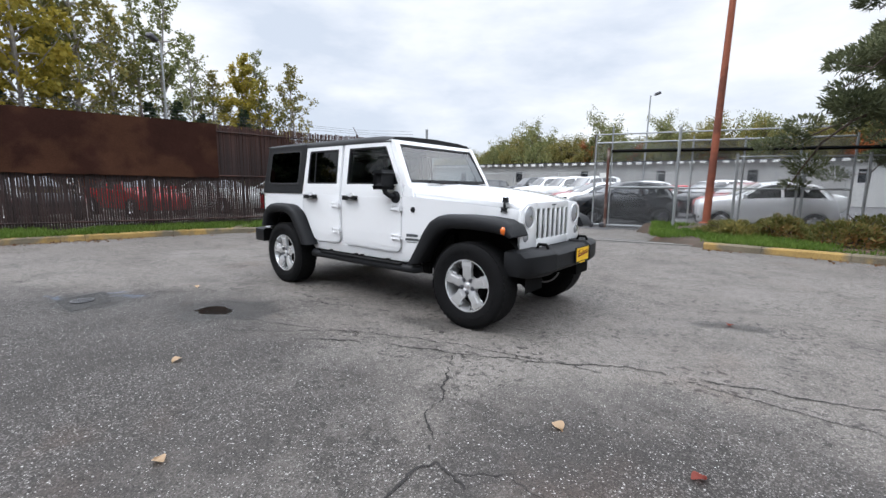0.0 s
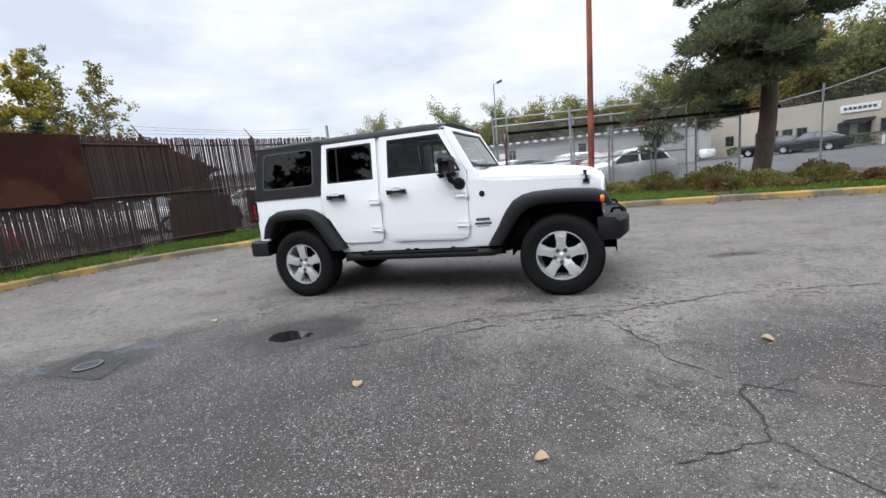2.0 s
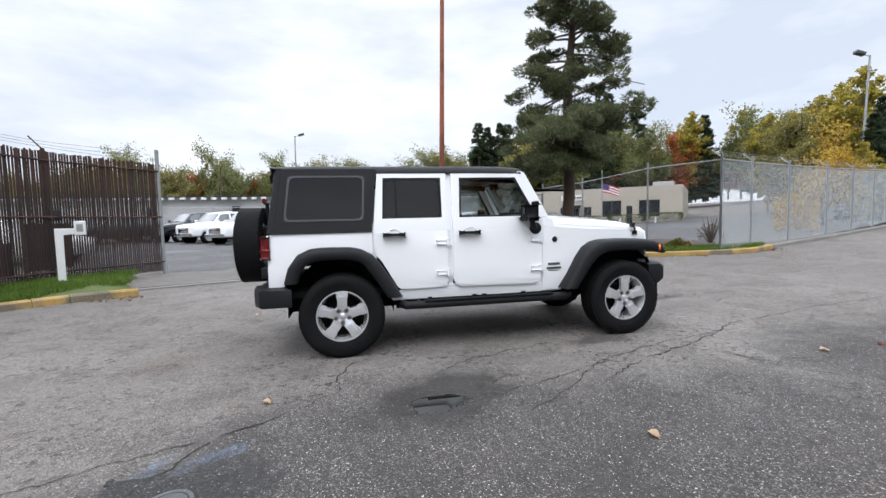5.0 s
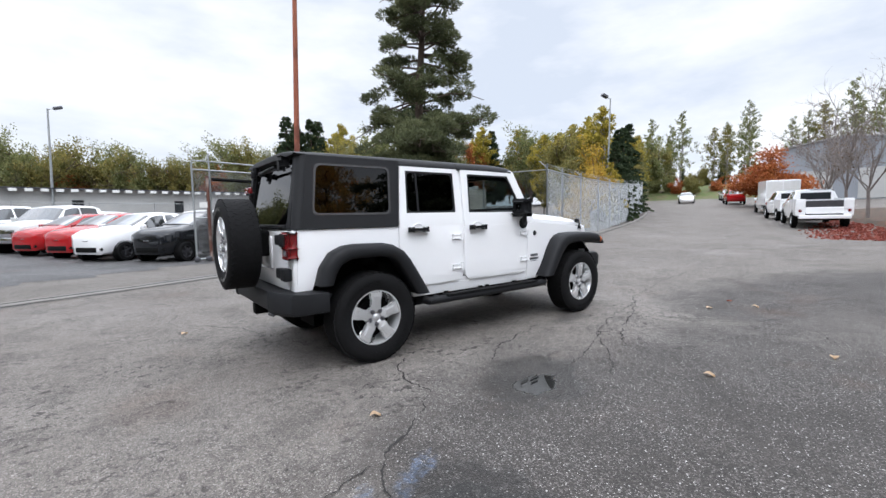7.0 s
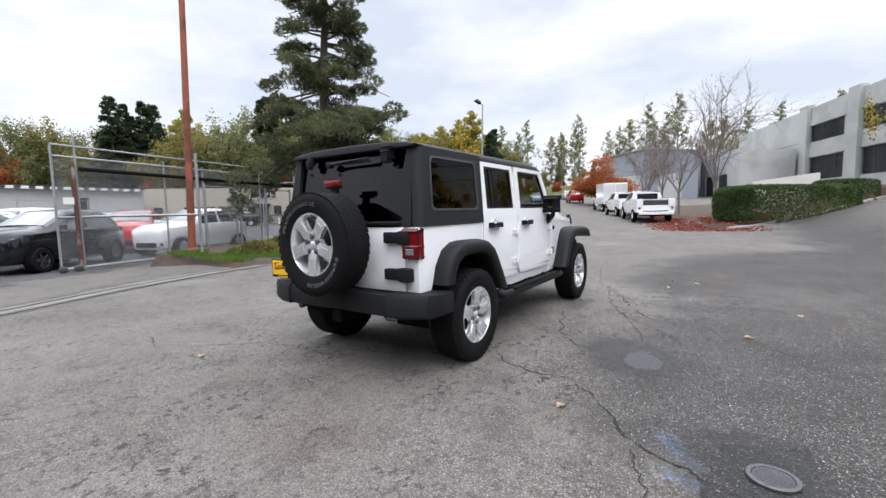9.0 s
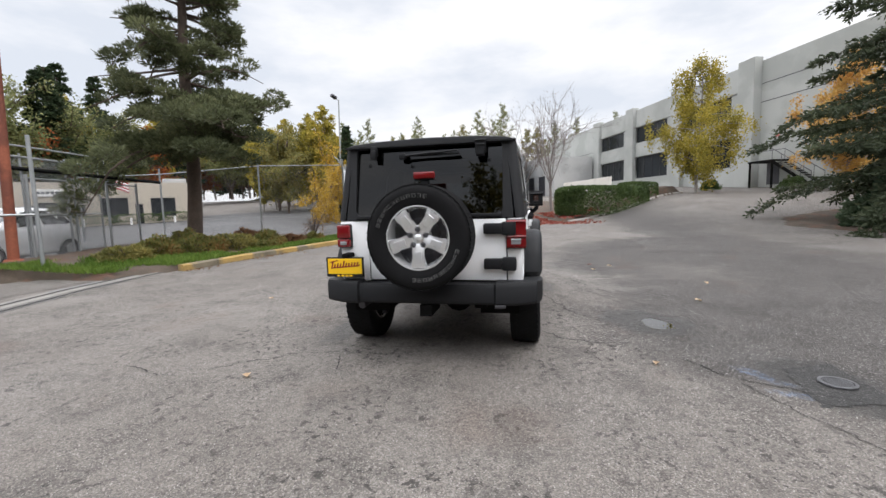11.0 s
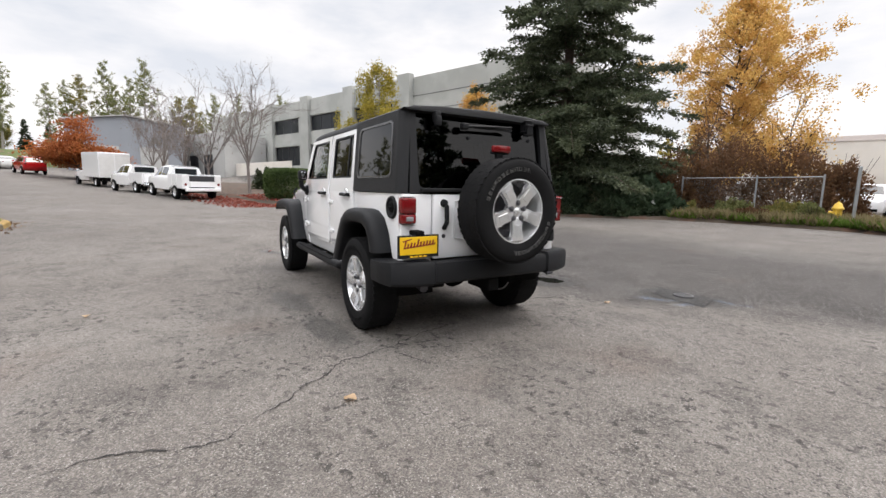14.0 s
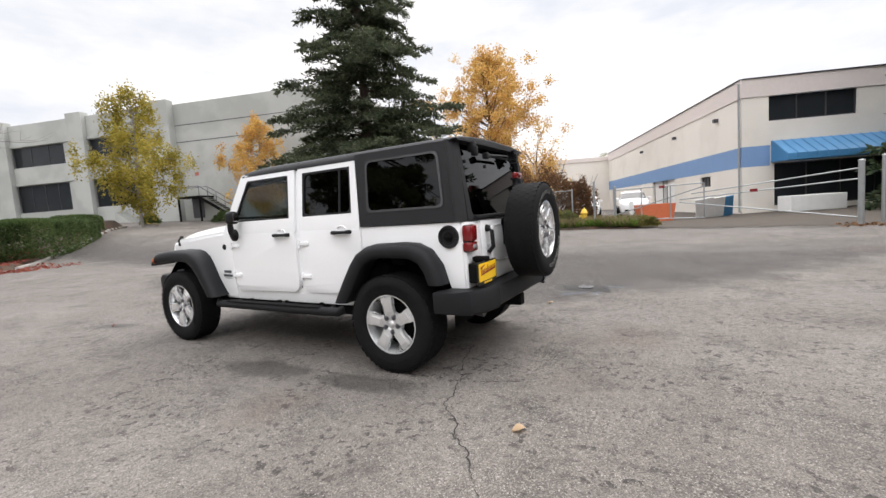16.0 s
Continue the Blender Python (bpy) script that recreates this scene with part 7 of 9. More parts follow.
def build_brown_fence():
    f = thing("slatted_fence", "tall rust-brown slatted chain-link fence with barbed wire", "fence", kind="structure")
    slat = bmesh.new()
    box(slat, (-0.0222, -0.005, 0.0), (0.0222, 0.005, 1.0))
    me = mesh_of(slat, "slat", "slat")
    rnd = random.Random(2)
    for i, (p, a) in enumerate(along(FENCE_W, 0.050)):
        z = ground_z(p.x, p.y) + 0.06
        ob = new("slat", me)
        ob.parent = f
        top = 2.74 + rnd.uniform(-0.02, 0.03)
        if rnd.random() < 0.015 and p.y > 2.5:
            top -= rnd.uniform(0.05, 0.3)
        ob.matrix_basis = pose(p.x, p.y, z, rnd.uniform(-0.3, 0.3), rnd.uniform(-0.22, 0.22), math.degrees(a) + rnd.uniform(-4, 4)) @ Matrix.Diagonal((rnd.uniform(0.93, 1.03) * (0.84 if p.y > 2.3 else 1.0), 1, top, 1))
    for zz in (0.30, 1.45, 2.62):
        bm = bmesh.new()
        for a, b in zip(FENCE_W, FENCE_W[1:]):
            d = (Vector(b) - Vector(a)).normalized() * 0.02
            o = Vector((-d.y, d.x)) * 1.5
            tube(bm, [(a[0] - o.x, a[1] - o.y, ground_z(*a) + zz), (b[0] - o.x, b[1] - o.y, ground_z(*b) + zz)], 0.021, 6)
        part("rail", bm, "slat", f)
    for p, a in along(FENCE_W, 2.9):
        bm = bmesh.new()
        z = ground_z(p.x, p.y)
        o = Vector((-math.sin(a), math.cos(a))) * 0.05
        tube(bm, [(p.x + o.x, p.y + o.y, z), (p.x + o.x, p.y + o.y, z + 2.88)], 0.038, 8)
        tube(bm, [(p.x + o.x, p.y + o.y, z + 2.86), (p.x + o.x * 7, p.y + o.y * 7, z + 3.14)], 0.014, 6)
        part("post", bm, "slat", f)
    bm = bmesh.new()
    for k in range(3):
        pts = []
        for p, a in along(FENCE_W, 0.5):
            o = Vector((-math.sin(a), math.cos(a))) * (0.10 + 0.09 * k)
            pts.append((p.x + o.x, p.y + o.y, ground_z(p.x, p.y) + 2.90 + 0.09 * k + 0.02 * math.sin(p.x * 3 + k)))
        tube(bm, pts, 0.0035, 4)
    part("barbed_wire", bm, "steel", f, kind="stuff")
    bm = bmesh.new()
    x, y = FENCE_W[-1]
    tube(bm, [(x, y, 0), (x, y, 3.22)], 0.045, 10)
    part("end_post", bm, "galv", f, smooth=True)
    spots = along([FENCE_W[3], FENCE_W[4], FENCE_W[5]], 0.1)
    for i in range(3):
        bm = bmesh.new()
        p, a = spots[(6, 15, 24)[i]]
        z = ground_z(p.x, p.y)
        o = Vector((-math.sin(a), math.cos(a))) * 0.09
        c, s = math.cos(a), math.sin(a)
        w, h0, h1 = ((0.80, 0.05, 1.28), (0.12, 0.30, 0.95), (0.48, 0.35, 1.32))[i]
        prism(bm, [(-w, h0), (w, h0), (w, h1), (-w, h1)], 0.02, m=Matrix(((c, 0, -s, p.x + o.x), (s, 0, c, p.y + o.y), (0, 1, 0, z), (0, 0, 0, 1))))
        part("backing_panel", bm, "slat", f, "brown sheet panel behind the slats")
    return f


build_brown_fence()

# brown screening cloth hung behind the upper slats, its lower edge uneven
screen_line = [(x - 0.16, y + 0.02) for x, y in FENCE_W]
bm = bmesh.new()
rows = []
for p, a in along(screen_line, 0.12):
    if p.y > 4.75:
        break
    z = ground_z(p.x, p.y)
    low = 1.30 + 0.10 * noise.noise((p.y * 0.8, 1, 3)) + 0.11 * noise.noise((p.y * 3.1, 2, 3)) + 0.28 * smooth_step(2.6, 3.9, p.y) + 0.48 * smooth_step(3.8, 4.8, p.y)
    high = 2.74 - 0.75 * smooth_step(3.0, 4.75, p.y) + 0.16 * noise.noise((p.y * 2.6, 8, 3)) * smooth_step(2.6, 3.2, p.y)
    wav = 0.02 * noise.noise((p.y * 2.0, 5, 1))
    rows.append([(p.x + wav, p.y, z + low), (p.x + wav * 2 + 0.01, p.y, z + (low + high) / 2), (p.x + wav, p.y, z + max(high, low + 0.05)), (p.x + wav - 0.012, p.y, z + max(high, low + 0.05)), (p.x + wav - 0.012, p.y, z + low)])
loft(bm, rows)
solid("screening_cloth", bm, "screen", "brown screening cloth hung behind the fence slats", "screen", smooth=40)

# a second length of cloth tied over the front of the slats further along, stained in upright streaks
bm = bmesh.new()
rows = []
for p, a in along(FENCE_W, 0.10):
    if p.y > 1.55:
        break
    o = Vector((math.sin(a), -math.cos(a)))
    z = ground_z(p.x, p.y)
    low = 1.40 + 0.05 * noise.noise((p.y * 0.9, 4, 3)) + 0.03 * noise.noise((p.y * 4.1, 2, 8))
    high = 2.80 + 0.025 * noise.noise((p.y * 1.3, 7, 3))
    row = []
    for k in range(6):
        f = k / 5
        w = 0.070 + 0.022 * noise.noise((p.y * 2.3, f * 1.2, 5)) + 0.008 * noise.noise((p.y * 8, f * 2.0, 2))
        row.append((p.x + o.x * w, p.y + o.y * w, z + low + (high - low) * f))
    back = [(x - o.x * 0.012, y - o.y * 0.012, zz) for x, y, zz in row[::-1]]
    rows.append(row + back)
loft(bm, rows)
solid("screening_cloth", bm, "screen", "rust-brown screening cloth tied over the upper fence", "screen", smooth=60)

# ---------------------------------------------------------------- chain-link fences and gate
def chain_cloth(bm, a, b, za, zb, h, pitch=0.075, r=0.0018):
    """Crossing diagonal wires between two posts."""
    a, b = Vector((*a, 0)), Vector((*b, 0))
    ln = (b - a).length
    n = int((ln + h) / pitch)
    for sgn in (1, -1):
        for i in range(n):
            s0 = i * pitch - (h if sgn > 0 else 0)
            u0, u1 = s0, s0 + sgn * h if sgn > 0 else s0 - h
            lo, hi = (u0, 0.0), (u1, h)
            pts = []
            for (ua, va), (ub, vb) in ((lo, hi),):
                ta = 0.0
                tb = 1.0
                du = ub - ua
                for bound, side in ((0.0, 1), (ln, -1)):
                    fa, fb = side * (ua - bound), side * (ub - bound)
                    if fa < 0 and fb < 0:
                        ta, tb = 1.0, 0.0
                    elif fa < 0:
                        ta = max(ta, fa / (fa - fb))
                    elif fb < 0:
                        tb = min(tb, fa / (fa - fb))
                if tb - ta > 0.02:
                    for t in (ta, tb):
                        u, v = ua + du * t, va + (vb - va) * t
                        p = a.lerp(b, u / ln)
                        pts.append((p.x, p.y, za + (zb - za) * u / ln + v))
            if len(pts) == 2:
                tube(bm, pts, r, 3, cap=False)


def chain_fence(name, label, pts, h, base=0.05, barbs=False, step=3.0, lift=None, post_r=0.036, pitch=0.075, top_extra=0.08, wire=0.0018, wire_mat="wire"):
    f = thing(name, label, "fence", kind="structure")
    zf = lambda x, y: ground_z(x, y) + (lift(x, y) if lift else base)
    spots = []
    for a, b in zip(pts, pts[1:]):
        n = max(1, round(math.dist(a, b) / step))
        spots += [(a[0] + (b[0] - a[0]) * i / n, a[1] + (b[1] - a[1]) * i / n) for i in range(n)]
    spots.append(pts[-1])
    for x, y in spots:
        bm = bmesh.new()
        z = zf(x, y)
        tube(bm, [(x, y, z - 0.2), (x, y, z + h + top_extra)], post_r, 8)
        part("post", bm, "galv", f, smooth=True)
        if barbs:
            bm = bmesh.new()
            tube(bm, [(x, y, z + h + 0.05), (x - 0.12, y + 0.26, z + h + 0.32)], 0.016, 6)
            part("barb_arm", bm, "galv", f)
    for a, b in zip(spots, spots[1:]):
        bm = bmesh.new()
        tube(bm, [(*a, zf(*a) + h), (*b, zf(*b) + h)], 0.021, 6)
        part("top_rail", bm, "galv", f, smooth=True)
        bm = bmesh.new()
        chain_cloth(bm, a, b, zf(*a), zf(*b), h, pitch, wire)
        part("wire_mesh", bm, wire_mat, f, kind="stuff")
    if barbs:
        bm = bmesh.new()
        for k in (0.35, 0.65, 1.0):
            tube(bm, [(x - 0.12 * k, y + 0.26 * k, zf(x, y) + h + 0.05 + 0.27 * k) for x, y in spots], 0.004, 4)
        part("barbed_wire", bm, "galv", f, kind="stuff")
    return f


bedf = lambda x, y: bed_lift(x, y) if y < 13 and x < 11.5 else 0.1
chain_fence("corner_fence", "tall galvanised chain-link fence round the planting bed", [(9.65, 6.27), (10.0, 10.1), (9.75, 14.6), (9.5, 18.6)], 2.75, lift=bedf, step=4.4, top_extra=0.22)
chain_fence("road_fence", "tall galvanised chain-link fence along the road with barb arms", [(9.65, 6.27), (11.62, 7.07), (14.42, 8.13), (18.0, 9.5), (24.0, 11.8), (30.5, 14.3), (37.0, 17.0)], 2.75, base=0.12, barbs=True, step=3.4, top_extra=0.2, pitch=0.06, wire=0.0029, wire_mat="galv")
chain_fence("lot_fence", "low chain-link fence in front of parked cars", [(6.6, 12.4), (5.2, 11.95), (3.9, 11.5), (2.4, 10.9)], 1.9, lift=bedf, step=1.3)
chain_fence("lot_fence", "chain-link fence along the far lot wall", [(-24, 29.5), (-8, 32.0), (10, 34.5)], 2.3, step=4.0, pitch=0.12)
chain_fence("south_fence", "weathered chain-link fence behind roadside shrubs", [(6.4, -17.5), (3.6, -17.9), (1.35, -17.6)], 1.75, step=2.4)

gate = thing("sliding_gate", "tall chain-link sliding gate standing open beside the fence", "gate", kind="structure")
GA, GB = Vector((-1.35, 10.15)), Vector((4.9, 11.85))
for f, top in ((0.0, 2.95), (0.075, 3.22), (0.42, 2.85), (0.62, 2.8), (0.82, 2.8), (1.0, 2.8)):
    p = GA.lerp(GB, f)
    bm = bmesh.new()
    tube(bm, [(p.x, p.y, 0.06), (p.x, p.y, top)], 0.027, 8)
    part("gate_upright", bm, "galv", gate, smooth=True)
for z, r, mat in ((0.12, 0.03, "galv"), (1.32, 0.024, "galv"), (2.72, 0.026, "galv"), (2.98, 0.022, "galv")):
    bm = bmesh.new()
    a, b = (GA, GB) if z < 2.9 else (GA.lerp(GB, 0.0), GB)
    tube(bm, [(a.x, a.y, z), (b.x, b.y, z)], r, 8)
    part("gate_rail", bm, mat, gate, smooth=True)
bm = bmesh.new()
d = (GB - GA).normalized()
tube(bm, [(GA.x + 0.5, GA.y + 0.02, 2.45), (GB.x + d.x * 3, GB.y + d.y * 3, 2.40)], 0.048, 4)
part("gate_beam", bm, "under", gate, "dark steel track beam")
bm = bmesh.new()
chain_cloth(bm, GA, GB, 0.12, 0.12, 2.6, 0.062, 0.0036)
part("wire_mesh", bm, "wire", gate, kind="stuff")
bm = bmesh.new()
p = GA.lerp(GB, 0.07)
tube(bm, [(p.x - 0.05, p.y - 0.06, 0.0), (p.x - 0.05, p.y - 0.06, 2.55)], 0.045, 8)
part("gate_post", bm, "rust_dark", gate, "dark rusted steel guide post", smooth=True)
for f in (0.0, 0.05):
    bm = bmesh.new()
    p = GA.lerp(GB, f)
    lathe(bm, [(0.0, -0.03), (0.07, -0.03), (0.085, -0.02), (0.085, 0.02), (0.07, 0.03), (0.0, 0.03)], 18, m=Matrix.Translation((p.x, p.y - 0.08, 0.115)) @ Matrix.Rotation(math.pi / 2, 4, "X"))
    part("gate_wheel", bm, "steel", gate, smooth=True)
bm = bmesh.new()
p = GA.lerp(GB, 0.045)
box(bm, (p.x - 0.13, p.y - 0.05, 1.62), (p.x + 0.13, p.y - 0.035, 1.78), 0.004)
part("gate_sign", bm, "sign_white", gate, "small pale warning plate")
bm = bmesh.new()
tube(bm, [(1.25, 9.0, 0.05), (1.25, 9.0, 2.9)], 0.038, 10)
tube(bm, [(1.25, 9.0, 1.33), (-0.85, 10.15, 1.33)], 0.022, 8)
solid("guide_post", bm, "galv", "galvanised guide post with a rail beside the gate", "post", smooth=True)
# concrete strip with two sunk joints across the lot opening
TRACK = [(2.32, 6.92), (0.23, 6.58), (-1.5, 6.05), (-2.9, 5.45), (-4.2, 4.98), (-5.6, 4.25), (-6.1, 3.75)]
for w0, w1, mat, nm, up in ((0.0, 0.62, "concrete_strip", "gate_track", 0.010), (0.03, 0.11, "crack", "track_joint", 0.0145), (0.40, 0.47, "crack", "track_joint", 0.0145), (0.16, 0.34, "kerb_dark", "track_rail", 0.018)):
    bm = bmesh.new()
    rows = []
    for p, a in along(TRACK, 0.2):
        d = Vector((math.sin(a), -math.cos(a)))
        wob = 0.012 * noise.noise((p.x * 2, p.y * 2, w0))
        rows.append([(p.x + d.x * (w + wob), p.y + d.y * (w + wob), ground_z(p.x, p.y) + z) for w, z in ((w0, 0.0), (w0, up), (w1, up), (w1, 0.0))])
    loft(bm, rows, closed=False, caps=False)
    tagged(part(nm, bm, mat, ground, "worn concrete gate track" if nm == "gate_track" else ""), kind="structure")
bm = sheet(inside([(2.2, 7.5), (-0.3, 7.4), (-1.6, 6.9), (-3.4, 5.95), (-4.9, 5.3), (-6.0, 4.3), (-5.6, 6.6), (-5.0, 7.6), (-3.0, 8.3), (-1.0, 9.2), (1.0, 9.0)]), 0.15, 0.006, (-6.5, 3.5, 3, 10), 0.05)
tagged(part("apron", bm, "apron", ground, "pale worn asphalt apron"), kind="structure")
bm = sheet(inside([(-5.6, 7.4), (-3.0, 8.7), (-1.0, 9.6), (1.5, 10.4), (5.6, 12.4), (9, 16), (14, 34), (-26, 30), (-20, 14), (-9, 9)]), 0.6, 0.006, (-27, 7, 15, 35), 0.05)
tagged(part("lot_surface", bm, "lot", ground, "dark lot asphalt"), kind="structure")

# ---------------------------------------------------------------- poles, stand, hydrant
def flood_pole(name, label, x, y, h, mat, heads, r=0.09, turn=0.0, lift=0.0):
    t = thing(name, label, "pole", pose(x, y, ground_z(x, y) + lift, 0.8, 1.35, 0))
    bm = bmesh.new()
    tube(bm, [(0, 0, -0.2), (0, 0, h * 0.5), (0, 0, h)], r, 12, r * 0.6)
    part("shaft", bm, mat, t, smooth=True)
    bm = bmesh.new()
    lathe(bm, [(0.0, 0.16), (r * 1.5, 0.16), (r * 2.2, 0.05), (r * 2.4, 0.0)], 12)
    part("pole_foot", bm, mat, t)
    for k in range(heads):
        a = math.radians(turn + 150 * k)
        hd = new("lamp_head")
        hd.parent = t
        bm = bmesh.new()
        tube(bm, [(0, 0, h - 0.05), (0.35 * math.cos(a), 0.35 * math.sin(a), h + 0.05)], 0.03, 6)
        part("lamp_arm", bm, mat, hd)
        bm = bmesh.new()
        box(bm, (0.0, -0.17, -0.10), (0.52, 0.17, 0.10), 0.04, m=Matrix.Translation((0.3 * math.cos(a), 0.3 * math.sin(a), h + 0.05)) @ Matrix.Rotation(a, 4, "Z") @ Matrix.Rotation(-0.35, 4, "Y"))
        part("lamp_body", bm, "steel", hd, smooth=True)
    return t


flood_pole("steel_pole", "tall rust-orange steel pole beside the gate", 1.80, 10.66, 11.5, "rust", 0, 0.105, lift=0.15)
flood_pole("flood_lamp", "tall lamp pole with one floodlight in the lot", -6.6, 36.9, 9.0, "galv", 1, 0.09, 10)
flood_pole("flood_lamp", "tall lamp pole with one floodlight by the road", 28.0, 15.2, 9.6, "galv", 1, 0.08, 160)
flood_pole("flood_lamp", "tall lamp pole behind the brown fence", -23.5, 5.6, 8.6, "galv", 1, 0.07, -60)
flood_pole("utility_pole", "distant wooden utility pole", -20.0, 62.0, 9.0, "bark", 0, 0.14)

st = thing("keypad_stand", "white angled keypad stand with a small box in the grass", "keypad", pose(-7.02, 4.85, ground_z(-7, 4.85) + 0.1, 0, 0, 25))
bm = bmesh.new()
prism(bm, [(-0.06, 0.0), (0.06, 0.0), (0.06, 1.0), (0.26, 1.0), (0.26, 1.12), (-0.06, 1.12)], 0.08, m=Matrix(((1, 0, 0, 0), (0, 0, 1, -0.04), (0, 1, 0, 0), (0, 0, 0, 1))), bevel=0.008)
part("stand_arm", bm, "white_metal", st)
bm = bmesh.new()
box(bm, (0.24, -0.11, 0.98), (0.42, 0.09, 1.26), 0.015)
part("keypad_box", bm, "white_metal", st)
bm = bmesh.new()
box(bm, (0.28, -0.114, 1.05), (0.38, -0.108, 1.20), 0.003)
part("keypad_face", bm, "galv", st, "grey keypad face")

hy = thing("fire_hydrant", "short yellow fire hydrant in long grass", "hydrant", pose(0.70, -17.05, 0.19) @ Matrix.Scale(1.12, 4))
bm = bmesh.new()
lathe(bm, [(0.0, 0.0), (0.17, 0.0), (0.17, 0.05), (0.11, 0.07), (0.11, 0.42), (0.15, 0.43), (0.15, 0.47), (0.12, 0.50), (0.09, 0.60), (0.04, 0.64), (0.0, 0.65)], 18)
part("hydrant_body", bm, "hydrant", hy, smooth=40)
for a in (0, 90, 180):
    bm = bmesh.new()
    lathe(bm, [(0.055, 0.08), (0.055, 0.16), (0.065, 0.165), (0.065, 0.20), (0.0, 0.20)], 12, m=Matrix.Translation((0, 0, 0.32)) @ Matrix.Rotation(math.radians(a), 4, "Z") @ Matrix.Rotation(math.pi / 2, 4, "X"))
    part("hydrant_outlet", bm, "hydrant", hy, smooth=True)
bm = bmesh.new()
tube(bm, [(0, 0, 0.62), (0, 0, 0.69)], 0.022, 5)
part("hydrant_nut", bm, "hydrant", hy)
for x, y, h in ((6.4, -15.45, 0.75), (-1.2, -18.2, 1.0)):
    bm = bmesh.new()
    box(bm, (-0.09, -0.06, 0.0), (0.09, 0.06, h), 0.02)
    box(bm, (-0.06, -0.065, h * 0.55), (0.06, -0.058, h * 0.9), 0.004)
    solid("utility_marker", bm, "white_metal", "short white utility marker post by shrubs", "post", pose(x, y, 0.1))

# swing gate of the south yard
sg = thing("pipe_gate", "two-leaf galvanised pipe gate before the south yard", "gate", kind="structure")
for (x, y), h, r in (((0.15, -16.6), 2.05, 0.05), ((-0.75, -16.3), 1.75, 0.06), ((-7.75, -13.0), 1.85, 0.075), ((-8.3, -13.3), 1.95, 0.05)):
    bm = bmesh.new()
    tube(bm, [(x, y, -0.1), (x, y, h)], r, 12)
    lathe(bm, [(r * 1.15, h - 0.02), (r * 1.1, h + 0.02), (0.0, h + 0.05)], 12, m=Matrix.Translation((x, y, 0)))
    part("gate_post", bm, "galv", sg, smooth=True)
for a, b in ((((-0.75, -16.3), 1.62), ((-4.0, -15.0), 1.62)), (((-0.75, -16.3), 0.35), ((-4.0, -15.0), 0.35)), (((-0.75, -16.3), 0.55), ((-4.0, -15.0), 1.5)),
             (((-7.75, -13.0), 1.35), ((-3.2, -15.6), 1.05)), (((-7.75, -13.0), 0.25), ((-3.2, -15.6), 0.95)), (((-7.75, -13.0), 1.65), ((-3.6, -15.9), 1.25)), (((-8.3, -13.3), 1.5), ((-12, -11.9), 1.5)), (((-8.3, -13.3), 0.9), ((-12, -11.9), 0.9))):
    bm = bmesh.new()
    tube(bm, [(*a[0], a[1]), (*b[0], b[1])], 0.021, 8)
    part("gate_rail", bm, "galv", sg, smooth=True)
for x, y, z in ((-5.4, -14.28, 1.22), (-2.6, -15.5, 1.60)):
    bm = bmesh.new()
    box(bm, (-0.11, -0.012, -0.055), (0.11, 0.012, 0.055), 0.004, m=Matrix.Translation((x, y + 0.04, z)) @ Matrix.Rotation(math.radians(-28), 4, "Z"))
    part("reflector", bm, "tail_red", sg, "small dark red reflector plate")
for t in (0.33, 0.66, 1.0):
    bm = bmesh.new()
    x, y = -0.75 - 3.25 * t, -16.3 + 1.3 * t
    tube(bm, [(x, y, 0.35), (x, y, 1.62)], 0.022, 8)
    part("gate_bar", bm, "galv", sg, smooth=True)
bm = bmesh.new()
ribbon(bm, [(-1.9, -15.1), (-4.5, -13.9), (-7.0, -12.3)], 0.05, 0.012, 0.01, 8)
tagged(part("gutter_edge", bm, "crack", ground, "dark gutter joint before the yard"), kind="structure")
bm = sheet(inside([(-2.0, -15.4), (-4.5, -14.2), (-8.0, -12.3), (-14, -10.7), (-24, -14), (-24, -34), (5, -34), (2.5, -20.5), (-2.4, -17.9)]), 0.5, 0.012, (-25, -35, 6, -10), 0.05)
tagged(part("yard_gravel", bm, "gravel", ground, "brown compacted gravel of the south yard"), kind="structure")


# ---------------------------------------------------------------- buildings
def wall_frame(a, b):
    """A pose whose x runs along the wall from a to b, z up, -y facing out to the right of the run."""
    d = Vector((b[0] - a[0], b[1] - a[1]))
    return pose(a[0], a[1], 0, 0, 0, math.degrees(math.atan2(d.y, d.x))), d.length


